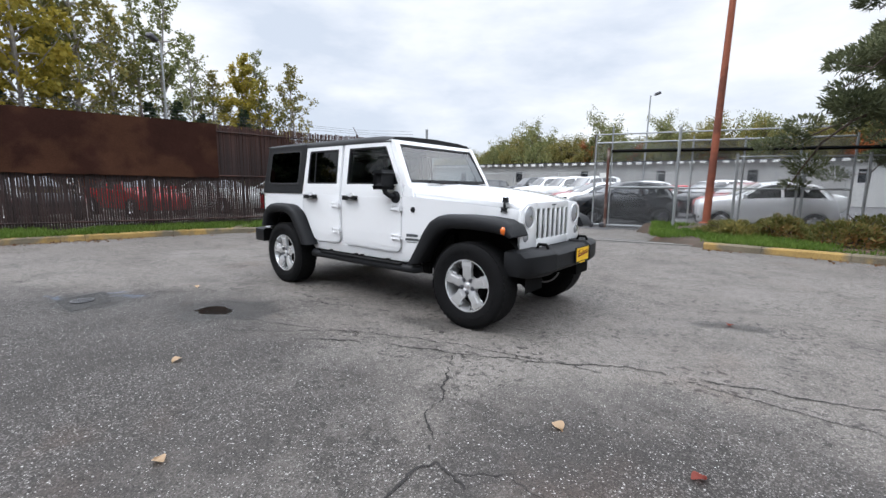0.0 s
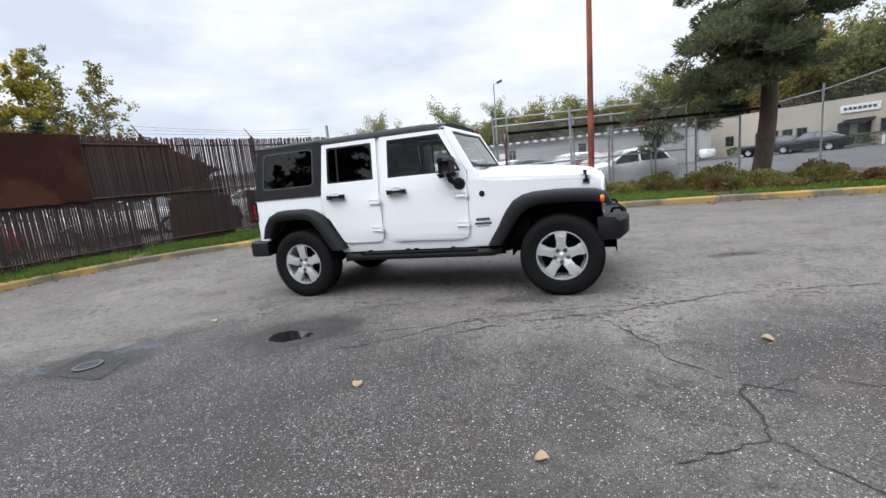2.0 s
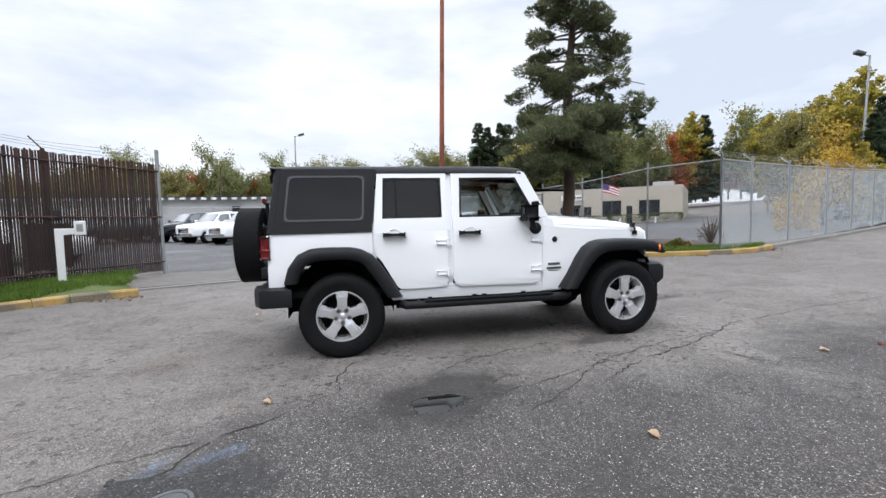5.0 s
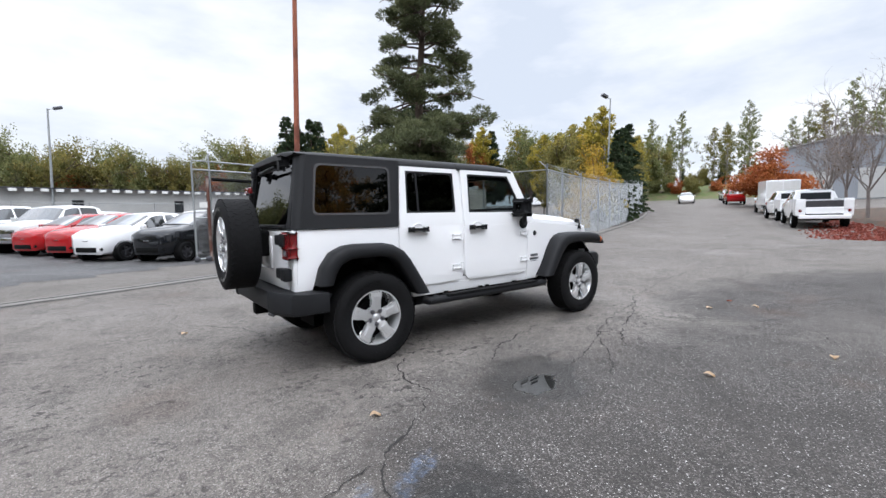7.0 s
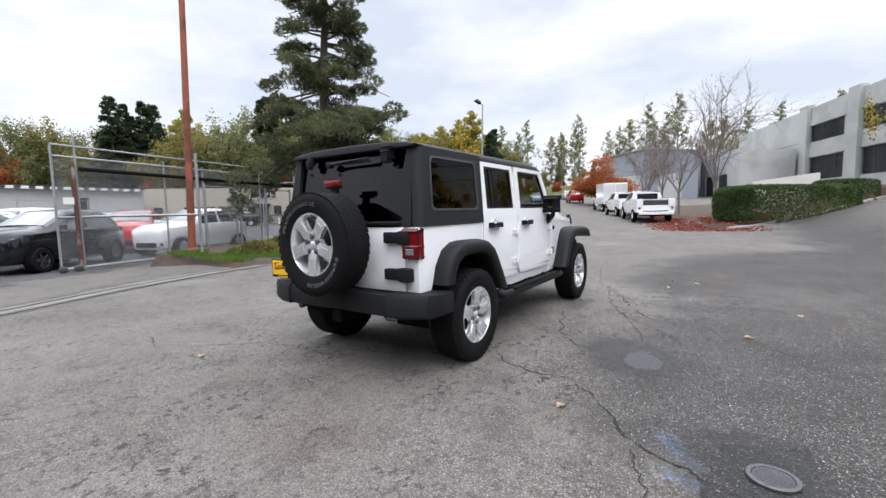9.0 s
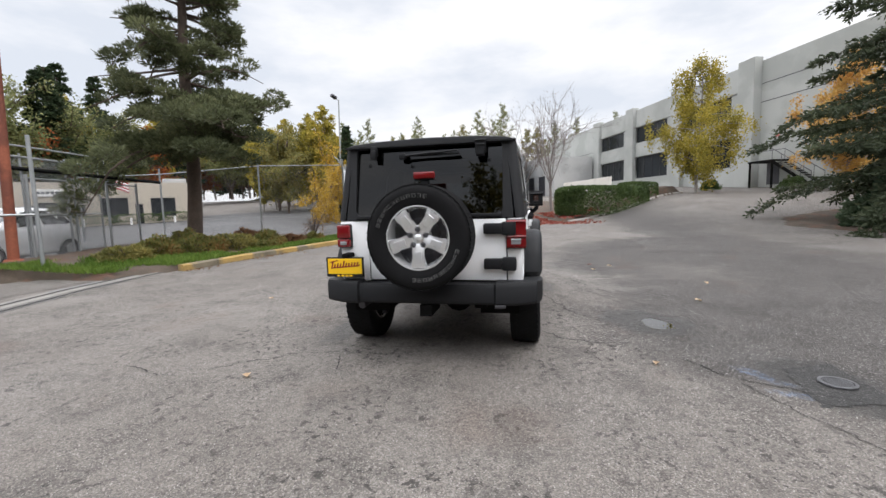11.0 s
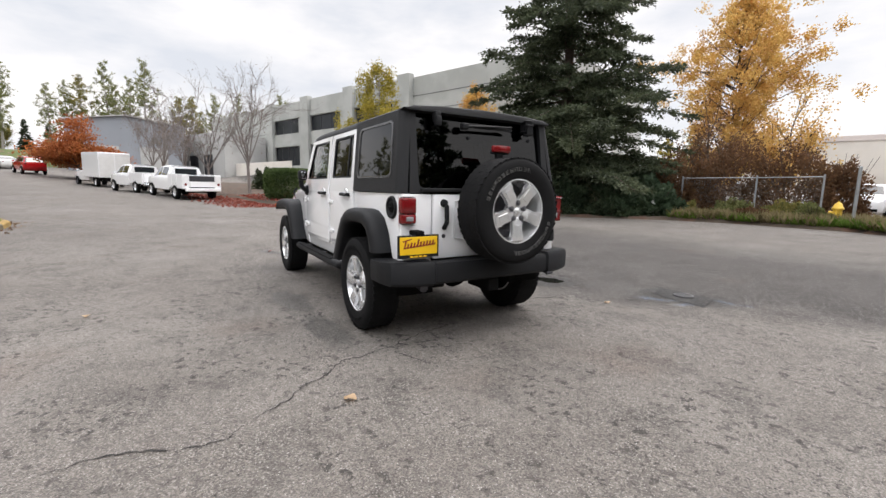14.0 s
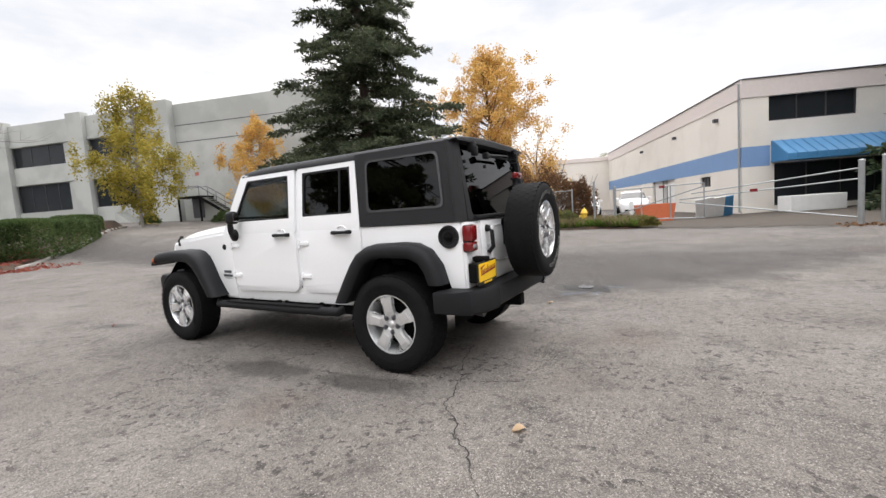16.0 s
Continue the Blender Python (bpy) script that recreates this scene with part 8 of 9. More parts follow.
def holed_wall(bm, ln, z0, z1, th, holes):
    """A wall x 0..ln, y 0..th in one piece, with rectangular openings (x0, z0, x1, z1) cut through it."""
    xs = sorted({0.0, float(ln), *(float(h[0]) for h in holes), *(float(h[2]) for h in holes)})
    zs = sorted({float(z0), float(z1), *(float(h[1]) for h in holes), *(float(h[3]) for h in holes)})
    v = {(i, j, k): bm.verts.new((x, (0, th)[k], z)) for i, x in enumerate(xs) for j, z in enumerate(zs) for k in (0, 1)}

    def full(i, j):
        if not (0 <= i < len(xs) - 1 and 0 <= j < len(zs) - 1):
            return False
        cx, cz = (xs[i] + xs[i + 1]) / 2, (zs[j] + zs[j + 1]) / 2
        return not any(h[0] <= cx <= h[2] and h[1] <= cz <= h[3] for h in holes)

    for i in range(len(xs) - 1):
        for j in range(len(zs) - 1):
            if not full(i, j):
                continue
            for k in (0, 1):
                bm.faces.new([v[p] for p in ((i, j, k), (i + 1, j, k), (i + 1, j + 1, k), (i, j + 1, k))])
            for di, dj, e in ((-1, 0, ((i, j), (i, j + 1))), (1, 0, ((i + 1, j), (i + 1, j + 1))), (0, -1, ((i, j), (i + 1, j))), (0, 1, ((i, j + 1), (i + 1, j + 1)))):
                if not full(i + di, j + dj):
                    p, q = e
                    bm.faces.new((v[(*p, 0)], v[(*q, 0)], v[(*q, 1)], v[(*p, 1)]))
    bmesh.ops.delete(bm, geom=[q for q in bm.verts if not q.link_faces], context="VERTS")
    return bm


def window_in(parent, m, x0, z0, x1, z1, n, depth=0.18, name="window", mat="window"):
    w = new(name)
    w.parent = parent
    w.matrix_basis = m
    bm = bmesh.new()
    f = 0.06
    for q in ((x0, z0, x1, z0 + f), (x0, z1 - f, x1, z1), (x0, z0, x0 + f, z1), (x1 - f, z0, x1, z1)):
        box(bm, (q[0], depth - 0.05, q[1]), (q[2], depth + 0.05, q[3]))
    for k in range(1, n):
        xx = x0 + (x1 - x0) * k / n
        box(bm, (xx - 0.03, depth - 0.05, z0), (xx + 0.03, depth + 0.05, z1))
    part("frame", bm, "steel", w)
    for k in range(n):
        bm = bmesh.new()
        xa, xb = x0 + (x1 - x0) * k / n, x0 + (x1 - x0) * (k + 1) / n
        box(bm, (xa + 0.03, depth - 0.01, z0 + f), (xb - 0.03, depth + 0.01, z1 - f))
        part("pane", bm, mat, w)
    return w


def build_grey_building():
    b = thing("office_building", "two-storey grey concrete building with pilasters and dark windows", "building")
    A, B = (87.24, -3.46), (21.69, -25.01)
    m, ln = wall_frame(A, B)
    zb, zt = 1.2, 12.85
    bay = 9.75
    posts = [50.1 + bay * (k - 3) for k in range(4)]
    x_edge = posts[-1]
    holes = []
    for a, c in zip(posts, posts[1:]):
        holes += [(a + 1.75, 8.60, c - 1.3, 10.60), (a + 1.75, 4.0, c - 1.2, 6.75)]
    bm = bmesh.new()
    holed_wall(bm, x_edge, zb, zt, 0.35, holes)
    w = part("front_wall", bm, "concrete", b)
    w.matrix_basis = m
    bm = bmesh.new()
    box(bm, (x_edge, 0.3, zb), (ln, 0.65, zt))
    w2 = part("blank_wall", bm, "concrete", b, "plain concrete wall with two joints")
    w2.matrix_basis = m
    for x0, x1, y, z in ((x_edge + 1.0, ln, 0.291, 9.35), (x_edge + 1.0, ln, 0.291, 10.9), (2.0, posts[0] - 0.2, -0.009, 8.9), (2.0, posts[0] - 0.2, -0.009, 6.7)):
        bm = bmesh.new()
        box(bm, (x0, y - 0.006, z - 0.03), (x1, y + 0.006, z + 0.03))
        w2 = part("wall_joint", bm, "steel", b)
        w2.matrix_basis = m
    for x in posts:
        bm = bmesh.new()
        box(bm, (x - 0.1, -0.45, zb), (x + 1.75, 0.34, zt + 0.35), 0.03)
        p = part("pilaster", bm, "concrete", b)
        p.matrix_basis = m
    for h in holes:
        window_in(b, m, *h, 3 if h[1] > 6 else 4, 0.25)
    bm = bmesh.new()
    box(bm, (0, 0.36, zt - 0.9), (ln, 22, zt - 0.7))
    box(bm, (0, 22, zb), (ln, 22.3, zt - 0.3))
    box(bm, (ln - 0.3, 0.66, zb), (ln, 22, zt - 0.02))
    box(bm, (0, 0.36, zb), (0.3, 22, zt - 0.02))
    r = part("roof_and_back", bm, "concrete", b)
    r.matrix_basis = m
    bm = bmesh.new()
    box(bm, (posts[0] - 1.0, -5.6, 1.5), (posts[2] - 4.0, -5.3, 4.15), 0.02)
    p = part("ramp_wall", bm, "cream", b, "low pale parapet wall before the entrance")
    p.matrix_basis = m
    for a, c in zip(posts, posts[1:]):
        for z in (6.80, 10.65):
            bm = bmesh.new()
            box(bm, (a + 1.76, -0.10, z), (c - 0.12, -0.003, z + 0.22))
            p = part("lintel_band", bm, "concrete", b)
            p.matrix_basis = m
    # steps and a dark canopy by the blank wall
    for sx in (x_edge - 4.2,):
        stair = new("entry_steps")
        stair.parent = b
        stair.matrix_basis = m
        for k in range(6):
            bm = bmesh.new()
            box(bm, (sx + 0.3 * k, -1.6, zb), (sx + 0.3 * (k + 1), -0.5, zb + 0.9 + 0.19 * (6 - k)))
            part("step", bm, "concrete", stair)
    stair = new("entry_stair")
    stair.parent = b
    stair.matrix_basis = m
    tagged(stair, "dark open steel stair with landing")
    bm = bmesh.new()
    box(bm, (x_edge + 2.6, -1.5, 4.0), (x_edge + 5.1, 0.29, 4.16), 0.02)
    part("landing", bm, "under", stair)
    for y in (-1.45, -0.35):
        bm = bmesh.new()
        prism(bm, [(x_edge + 5.0, 3.86), (x_edge + 5.0, 4.14), (x_edge + 8.4, 2.05), (x_edge + 8.4, 1.75)], 0.06, m=Matrix(((1, 0, 0, 0), (0, 0, 1, y), (0, 1, 0, 0), (0, 0, 0, 1))))
        part("stringer", bm, "under", stair)
        bm = bmesh.new()
        tube(bm, [(x_edge + 2.7, y, 5.0), (x_edge + 5.0, y, 5.0), (x_edge + 8.4, y, 2.95)], 0.03, 6)
        for k in range(5):
            t = k / 4
            tube(bm, [(x_edge + 5.0 + 3.4 * t, y, 4.0 - 2.1 * t), (x_edge + 5.0 + 3.4 * t, y, 5.0 - 2.05 * t)], 0.02, 6)
        part("handrail", bm, "steel", stair)
    for k in range(11):
        bm = bmesh.new()
        xx, zz = x_edge + 5.1 + 0.3 * k, 3.96 - 0.185 * k
        box(bm, (xx, -1.40, zz - 0.04), (xx + 0.28, -0.30, zz))
        part("tread", bm, "concrete", stair)
    for xx in (x_edge + 2.7, x_edge + 4.9):
        bm = bmesh.new()
        box(bm, (xx, -1.45, 1.0), (xx + 0.12, -1.33, 4.0))
        part("landing_post", bm, "under", stair)
    bm = bmesh.new()
    box(bm, (x_edge + 3.35, 0.27, 6.15), (x_edge + 3.75, 0.296, 6.47), 0.005)
    p = part("wall_sign", bm, "faded_red", b, "small plain red wall sign")
    p.matrix_basis = m
    bm = bmesh.new()
    box(bm, (x_edge + 2.7, 0.25, 2.2), (x_edge + 3.9, 0.296, 4.1))
    p = part("door", bm, "steel", b)
    p.matrix_basis = m
    # pale warehouse beyond
    m2, ln2 = wall_frame((92, 8), (64.5, -3.4))
    bm = bmesh.new()
    holed_wall(bm, ln2, 1.0, 8.6, 0.3, [(ln2 - 11, 2.0, ln2 - 8, 5.5), (ln2 - 6.5, 2.0, ln2 - 3.5, 5.5)])
    box(bm, (0, 0.3, 8.0), (ln2, 6.4, 8.2))
    box(bm, (ln2 - 0.3, 0.3, 1.0), (ln2, 6.4, 7.99))
    w3 = part("warehouse_wall", bm, "lot_wall", b, "paler low warehouse wall")
    w3.matrix_basis = m2
    for x0 in (ln2 - 11, ln2 - 6.5):
        window_in(b, m2, x0, 2.0, x0 + 3, 5.5, 2, 0.2, "dock_door", "steel")
    return b


build_grey_building()


def build_cream_building():
    b = thing("cream_building", "cream two-storey industrial building with blue band and awning", "building")
    C, F, S = Vector((-5.9, -23.5)), Vector((-24.5, -30.8)), Vector((5.0, -53.0))
    zt, zb = 6.75, 0.0
    mf, lf = wall_frame(F, C)
    ms, ls = wall_frame(C, S)
    holes = [(lf - 5.2, 4.62, lf - 1.25, 5.92), (lf - 7.6, 0.35, lf - 1.5, 2.5), (lf - 15.5, 4.62, lf - 10.0, 5.92)]
    flip = Matrix.Diagonal((1, -1, 1, 1))
    for nm, m, ln, hs in (("front_wall", mf, lf, holes), ("side_wall", ms, ls, [(ls - 22, 0.3, ls - 19, 3.0), (3.6, 1.6, 5.0, 2.2), (11.5, 0.1, 14.5, 3.1)])):
        bm = bmesh.new()
        holed_wall(bm, ln, zb, 5.85, 0.3, hs)
        bmesh.ops.transform(bm, matrix=flip, verts=bm.verts[:])
        w = part(nm, bm, "cream", b)
        w.matrix_basis = m
        bm = bmesh.new()
        box(bm, (-0.04 if nm == "side_wall" else 0, -0.3, 5.85), (ln + (0.04 if nm == "front_wall" else 0), 0.05, zt), 0.01)
        w = part("fascia", bm, "cream_cap", b, "pale pink parapet band")
        w.matrix_basis = m
        segs = [(0, lf - 7.9), (lf - 1.3, lf - 0.003)] if nm == "front_wall" else [(0.003, ln)]
        for xa, xb in segs:
            bm = bmesh.new()
            box(bm, (xa, -0.01, 2.40), (xb, 0.006, 3.42))
            w = part("blue_band", bm, "blue_band", b)
            w.matrix_basis = m
        bm = bmesh.new()
        box(bm, (0, -0.35, zt), (ln, 0.10, zt + 0.06), 0.01)
        w = part("parapet_cap", bm, "steel", b)
        w.matrix_basis = m
    for h in holes:
        window_in(b, mf @ flip, *h, 3 if h[3] > 4 else 4, 0.15)
    window_in(b, ms @ flip, 3.6, 1.6, 5.0, 2.2, 3, 0.15, "vent", "steel")
    for x0, x1 in ((11.5, 14.5), (ls - 22, ls - 19)):
        window_in(b, ms @ flip, x0, 0.12, x1, 3.05, 1, 0.2, "roller_door", "white_metal")
    # awning with standing seams
    aw = new("awning")
    aw.parent = b
    aw.matrix_basis = mf
    bm = bmesh.new()
    x0, x1 = lf - 13.5, lf - 1.35
    prism(bm, [(0.01, 2.55), (0.01, 3.62), (0.10, 3.62), (1.30, 2.85), (1.30, 2.55)], x1 - x0, m=Matrix(((0, 0, 1, x0), (1, 0, 0, 0), (0, 1, 0, 0), (0, 0, 0, 1))))
    part("awning_body", bm, "blue_metal", aw, "blue standing-seam metal")
    n = int((x1 - x0) / 0.42)
    for k in range(n + 1):
        bm = bmesh.new()
        xx = x0 + (x1 - x0) * k / n
        tube(bm, [(xx, 0.10, 3.645), (xx, 1.31, 2.875), (xx, 1.325, 2.56)], 0.022, 4)
        part("seam", bm, "blue_metal", aw)
    bm = bmesh.new()
    tube(bm, [(0.12, 0.08, 0.1), (0.12, 0.08, 6.6)], 0.05, 8)
    p = part("downpipe", bm, "galv", b)
    p.matrix_basis = ms
    for x in (2.6, 9.0, 17.0):
        bm = bmesh.new()
        box(bm, (x - 0.12, 0.0, 5.15), (x + 0.12, 0.25, 5.35), 0.03)
        p = part("wall_lamp", bm, "steel", b)
        p.matrix_basis = ms
    # roof and far sides
    bm = bmesh.new()
    v = [bm.verts.new((*q, 6.2)) for q in (C, S, S + Vector((-30, -11)), F + Vector((10.5, -29.5)), F)]
    bm.faces.new(v)
    part("roof", bm, "steel", b)
    m3, l3 = wall_frame(S + Vector((-30, -11)), S)
    bm = bmesh.new()
    box(bm, (0, 0, 0), (l3, 0.3, 6.6))
    p = part("back_wall", bm, "cream", b)
    p.matrix_basis = m3
    # lower wing at the far end
    m4, l4 = wall_frame(S + Vector((-8, -2.6)), S + Vector((13, 4.6)))
    bm = bmesh.new()
    box(bm, (0, -12, 0), (l4, 0.0, 6.0), 0.02)
    p = part("rear_wing", bm, "cream", b)
    p.matrix_basis = m4
    bm = bmesh.new()
    box(bm, (0, -12, 6.0), (l4 + 0.1, 0.08, 6.5), 0.02)
    p = part("rear_wing_fascia", bm, "cream_cap", b)
    p.matrix_basis = m4
    return b


build_cream_building()


def build_lot_building():
    b = thing("lot_building", "long low pale concrete building behind the car lot", "building")
    m, ln = wall_frame((12, 39.5), (-46, 32.0))
    holes = [(x, 1.9, x + 0.7, 2.9) for x in np.arange(4, ln - 4, 6.5)]
    bm = bmesh.new()
    holed_wall(bm, ln, 0, 3.55, 0.3, holes)
    bmesh.ops.transform(bm, matrix=Matrix.Diagonal((1, -1, 1, 1)), verts=bm.verts[:])
    w = part("front_wall", bm, "lot_wall", b)
    w.matrix_basis = m
    bm = bmesh.new()
    box(bm, (0, -0.4, 3.55), (ln, 0.12, 3.75))
    w = part("eave_band", bm, "lot_wall", b)
    w.matrix_basis = m
    bm = bmesh.new()
    box(bm, (0, 0.125, 3.66), (ln, 0.42, 3.74))
    w = part("gutter", bm, "steel", b, "dark roof edge")
    w.matrix_basis = m
    me = None
    for x in np.arange(0.5, ln, 0.8):
        if me is None:
            bm = bmesh.new()
            box(bm, (0, 0.125, 3.46), (0.42, 0.44, 3.655), 0.01)
            me = mesh_of(bm, "rafter_end", "white_metal")
        o = new("rafter_end", me)
        o.parent = b
        o.matrix_basis = m @ Matrix.Translation((float(x), 0, 0))
    for h in holes:
        window_in(b, m @ Matrix.Diagonal((1, -1, 1, 1)), *[float(q) for q in h], 1, 0.15)
    bm = bmesh.new()
    box(bm, (0, -14, 3.4), (ln, -0.4, 3.6))
    w = part("roof", bm, "lot_wall", b)
    w.matrix_basis = m
    return b


build_lot_building()


def build_tan_building():
    b = thing("tan_building", "low tan commercial building behind its parking yard", "building")
    m, ln = wall_frame((27.8, 28.9), (3.0, 52.0))
    hs = [(1.85, 1.05, 3.65, 2.62), (4.2, 0.4, 4.75, 2.12), (5.2, 1.15, 7.0, 2.66)]
    hs += [(x, 1.25, x + 0.75, 2.15) for x in (8.0, 9.2, 10.4, 13.0, 14.0, 15.0, 16.0, 18.5, 21.0, 23.5, 26.0, 28.5, 31.0)]
    bm = bmesh.new()
    holed_wall(bm, ln, 0.2, 3.9, 0.3, hs)
    bmesh.ops.transform(bm, matrix=Matrix.Diagonal((1, -1, 1, 1)), verts=bm.verts[:])
    w = part("front_wall", bm, "tan", b)
    w.matrix_basis = m
    for h in hs:
        window_in(b, m @ Matrix.Diagonal((1, -1, 1, 1)), *h, 2, 0.15)
    bm = bmesh.new()
    box(bm, (0.0, -14, 0.2), (0.3, -0.3, 3.9))
    box(bm, (0.3, -14, 3.3), (ln, -0.3, 3.4))
    w = part("roof_and_end", bm, "tan", b)
    w.matrix_basis = m
    bm = bmesh.new()
    box(bm, (8.75, 0.01, 2.82), (11.0, 0.09, 3.38), 0.01)
    w = part("name_board", bm, "sign_white", b, "white board with plain dark bars")
    w.matrix_basis = m
    bm = bmesh.new()
    for k in range(7):
        box(bm, (8.95 + k * 0.27, 0.09, 3.0), (9.15 + k * 0.27, 0.095, 3.2))
    w = part("board_bars", bm, "ink", b, kind="stuff")
    w.matrix_basis = m
    bm = bmesh.new()
    box(bm, (0.8, -3.5, 3.4), (2.6, -1.5, 4.35), 0.05)
    w = part("roof_unit", bm, "lot_wall", b)
    w.matrix_basis = m
    bm = bmesh.new()
    prism(bm, [(0.02, 2.35), (1.1, 2.0), (1.1, 1.94), (0.02, 2.25)], 1.7, m=Matrix(((0, 0, 1, 9.0), (1, 0, 0, 0), (0, 1, 0, 0), (0, 0, 0, 1))))
    w = part("door_canopy", bm, "under", b, "dark cloth door canopy")
    w.matrix_basis = m
    for k in range(10):
        bm = bmesh.new()
        box(bm, (2.0 + k * 3.0, 1.4, 0.2), (2.15 + k * 3.0, 1.55, 1.0), 0.02)
        w = part("bollard", bm, "white_metal", b)
        w.matrix_basis = m
    return b


build_tan_building()
for k in range(6):
    d = 1.5 + 3.1 * k
    x, y = 27.8 - 0.732 * d - 0.68 * 0.7, 28.9 + 0.681 * d - 0.73 * 0.7
    bush("low_hedge", "low dark clipped hedge along the tan building", x, y, 1.5, 0.4, 0.55, "hedge", 900, 0.14, 300 + k, 4, z=ground_z(x, y) + 0.25, turn=137, flat=True, category="hedge", group="hedges at the tan building")
# flagpole in the yard
fp = thing("flag_pole", "pale flagpole with a small striped flag in the yard", "flagpole", pose(21.1, 31.1, ground_z(21.1, 31.1)))
bm = bmesh.new()
tube(bm, [(0, 0, 0), (0, 0, 4.95)], 0.06, 8, 0.04)
lathe(bm, [(0.0, 0.0), (0.07, 0.05), (0.0, 0.12)], 10, m=Matrix.Translation((0, 0, 4.93)))
part("pole", bm, "galv", fp, smooth=True)
for k in range(7):
    bm = bmesh.new()
    rows = []
    for u in np.linspace(0.0, 1.0, 10):
        x, y = u * 1.5, 0.10 * math.sin(u * 7) * u
        z0 = 3.05 + k * 0.115 - 0.42 * u + 0.05 * math.sin(u * 5)
        rows.append([(x * 0.87, -x * 0.48 + y, z0), (x * 0.87, -x * 0.48 + y, z0 + 0.115), (x * 0.87 + 0.004, -x * 0.48 + y + 0.008, z0 + 0.115), (x * 0.87 + 0.004, -x * 0.48 + y + 0.008, z0)])
    loft(bm, rows)
    part("flag_stripe", bm, "flag_red" if k % 2 == 0 else "sign_white", fp, "red cloth stripe" if k % 2 == 0 else "white cloth stripe")
bm = bmesh.new()
loft(bm, [[(u * 0.87 - 0.006, -u * 0.48 - 0.012, 3.42 - 0.28 * u), (u * 0.87 - 0.006, -u * 0.48 - 0.012, 3.86 - 0.28 * u), (u * 0.87 + 0.01, -u * 0.48 + 0.02, 3.86 - 0.28 * u), (u * 0.87 + 0.01, -u * 0.48 + 0.02, 3.42 - 0.28 * u)] for u in np.linspace(0.0, 0.6, 5)])
part("flag_canton", bm, "flag_blue", fp, "dark blue cloth corner")
bm = sheet(inside([(10.5, 8.2), (25, 12.5), (44, 22), (36, 30), (6, 56), (2, 48), (8, 18), (6.2, 12.6)]), 1.0, 0.03, (1, 7, 45, 57), 0.1)
tagged(part("yard_surface", bm, "lot", ground, "pale blue-grey yard asphalt"), kind="structure")


# pale blue-grey shed beyond the bare trees
shed = thing("far_shed", "pale blue-grey industrial shed beyond the street trees", "building", pose(68, 1.5, ground_z(70, 8), 0, 0, 0))
bm = bmesh.new()
prism(bm, [(0.0, -0.3), (13.0, -0.3), (13.0, 6.6), (6.5, 7.6), (0.0, 6.6)], 14.0, m=Matrix(((0, 0, 1, 0), (1, 0, 0, 0), (0, 1, 0, 0), (0, 0, 0, 1))))
part("shed_wall", bm, "shed_wall", shed)
for y0, y1 in ((-0.3, 6.6), (6.4, 13.3)):
    bm = bmesh.new()
    up = y0 < 3
    prism(bm, [(y0, 6.62 if up else 7.66), (y1, 7.66 if up else 6.62), (y1, 7.78 if up else 6.74), (y0, 6.74 if up else 7.78)], 14.6, m=Matrix(((0, 0, 1, -0.3), (1, 0, 0, 0), (0, 1, 0, 0), (0, 0, 0, 1))))
    part("shed_roof", bm, "lot_wall", shed, "pale sheet-metal roof slope")
for y in (2.0, 7.5):
    bm = bmesh.new()
    box(bm, (-0.04, y, 0.0), (-0.005, y + 3.2, 3.6), 0.01)
    part("roller_door", bm, "lot_wall", shed)


# ---------------------------------------------------------------- other vehicles
def car_wheel(parent, x, y, r, w, s, rim="alloy"):
    wh = new("wheel")
    wh.parent = parent
    wh.matrix_basis = Matrix.Translation((x, y, r)) @ Matrix.Rotation(-s * math.pi / 2, 4, "X")
    bm = bmesh.new()
    lathe(bm, [(r * 0.64, -w / 2), (r * 0.92, -w / 2), (r, -w * 0.35), (r, w * 0.35), (r * 0.92, w / 2), (r * 0.64, w / 2)], 24, close=True)
    part("tyre", bm, "rubber", wh, smooth=40)
    bm = bmesh.new()
    lathe(bm, [(r * 0.66, w * 0.46), (r * 0.60, w * 0.30), (r * 0.55, w * 0.10), (0.0, w * 0.10)], 24)
    for k in range(5):
        box(bm, (0.02, -r * 0.10, w * 0.30), (r * 0.62, r * 0.10, w * 0.42), 0.01, m=Matrix.Rotation(k * math.tau / 5, 4, "Z"))
    lathe(bm, [(r * 0.18, w * 0.30), (r * 0.16, w * 0.46), (0.0, w * 0.47)], 12)
    part("rim", bm, rim, wh, smooth=40)


def section(x, zb, zbelt, zt, wb, wt):
    half = [(0.0, zb), (wb * 0.82, zb), (wb * 0.96, zb + 0.07), (wb, zb + (zbelt - zb) * 0.55), (wb * 0.985, zbelt - 0.02), (wb * 0.955, zbelt + 0.01),
            (wt, zt - 0.05), (wt * 0.86, zt - 0.008), (wt * 0.45, zt + 0.012), (0.0, zt + 0.018)]
    return [(x, y, z) for y, z in half] + [(x, -y, z) for y, z in half[-2:0:-1]]


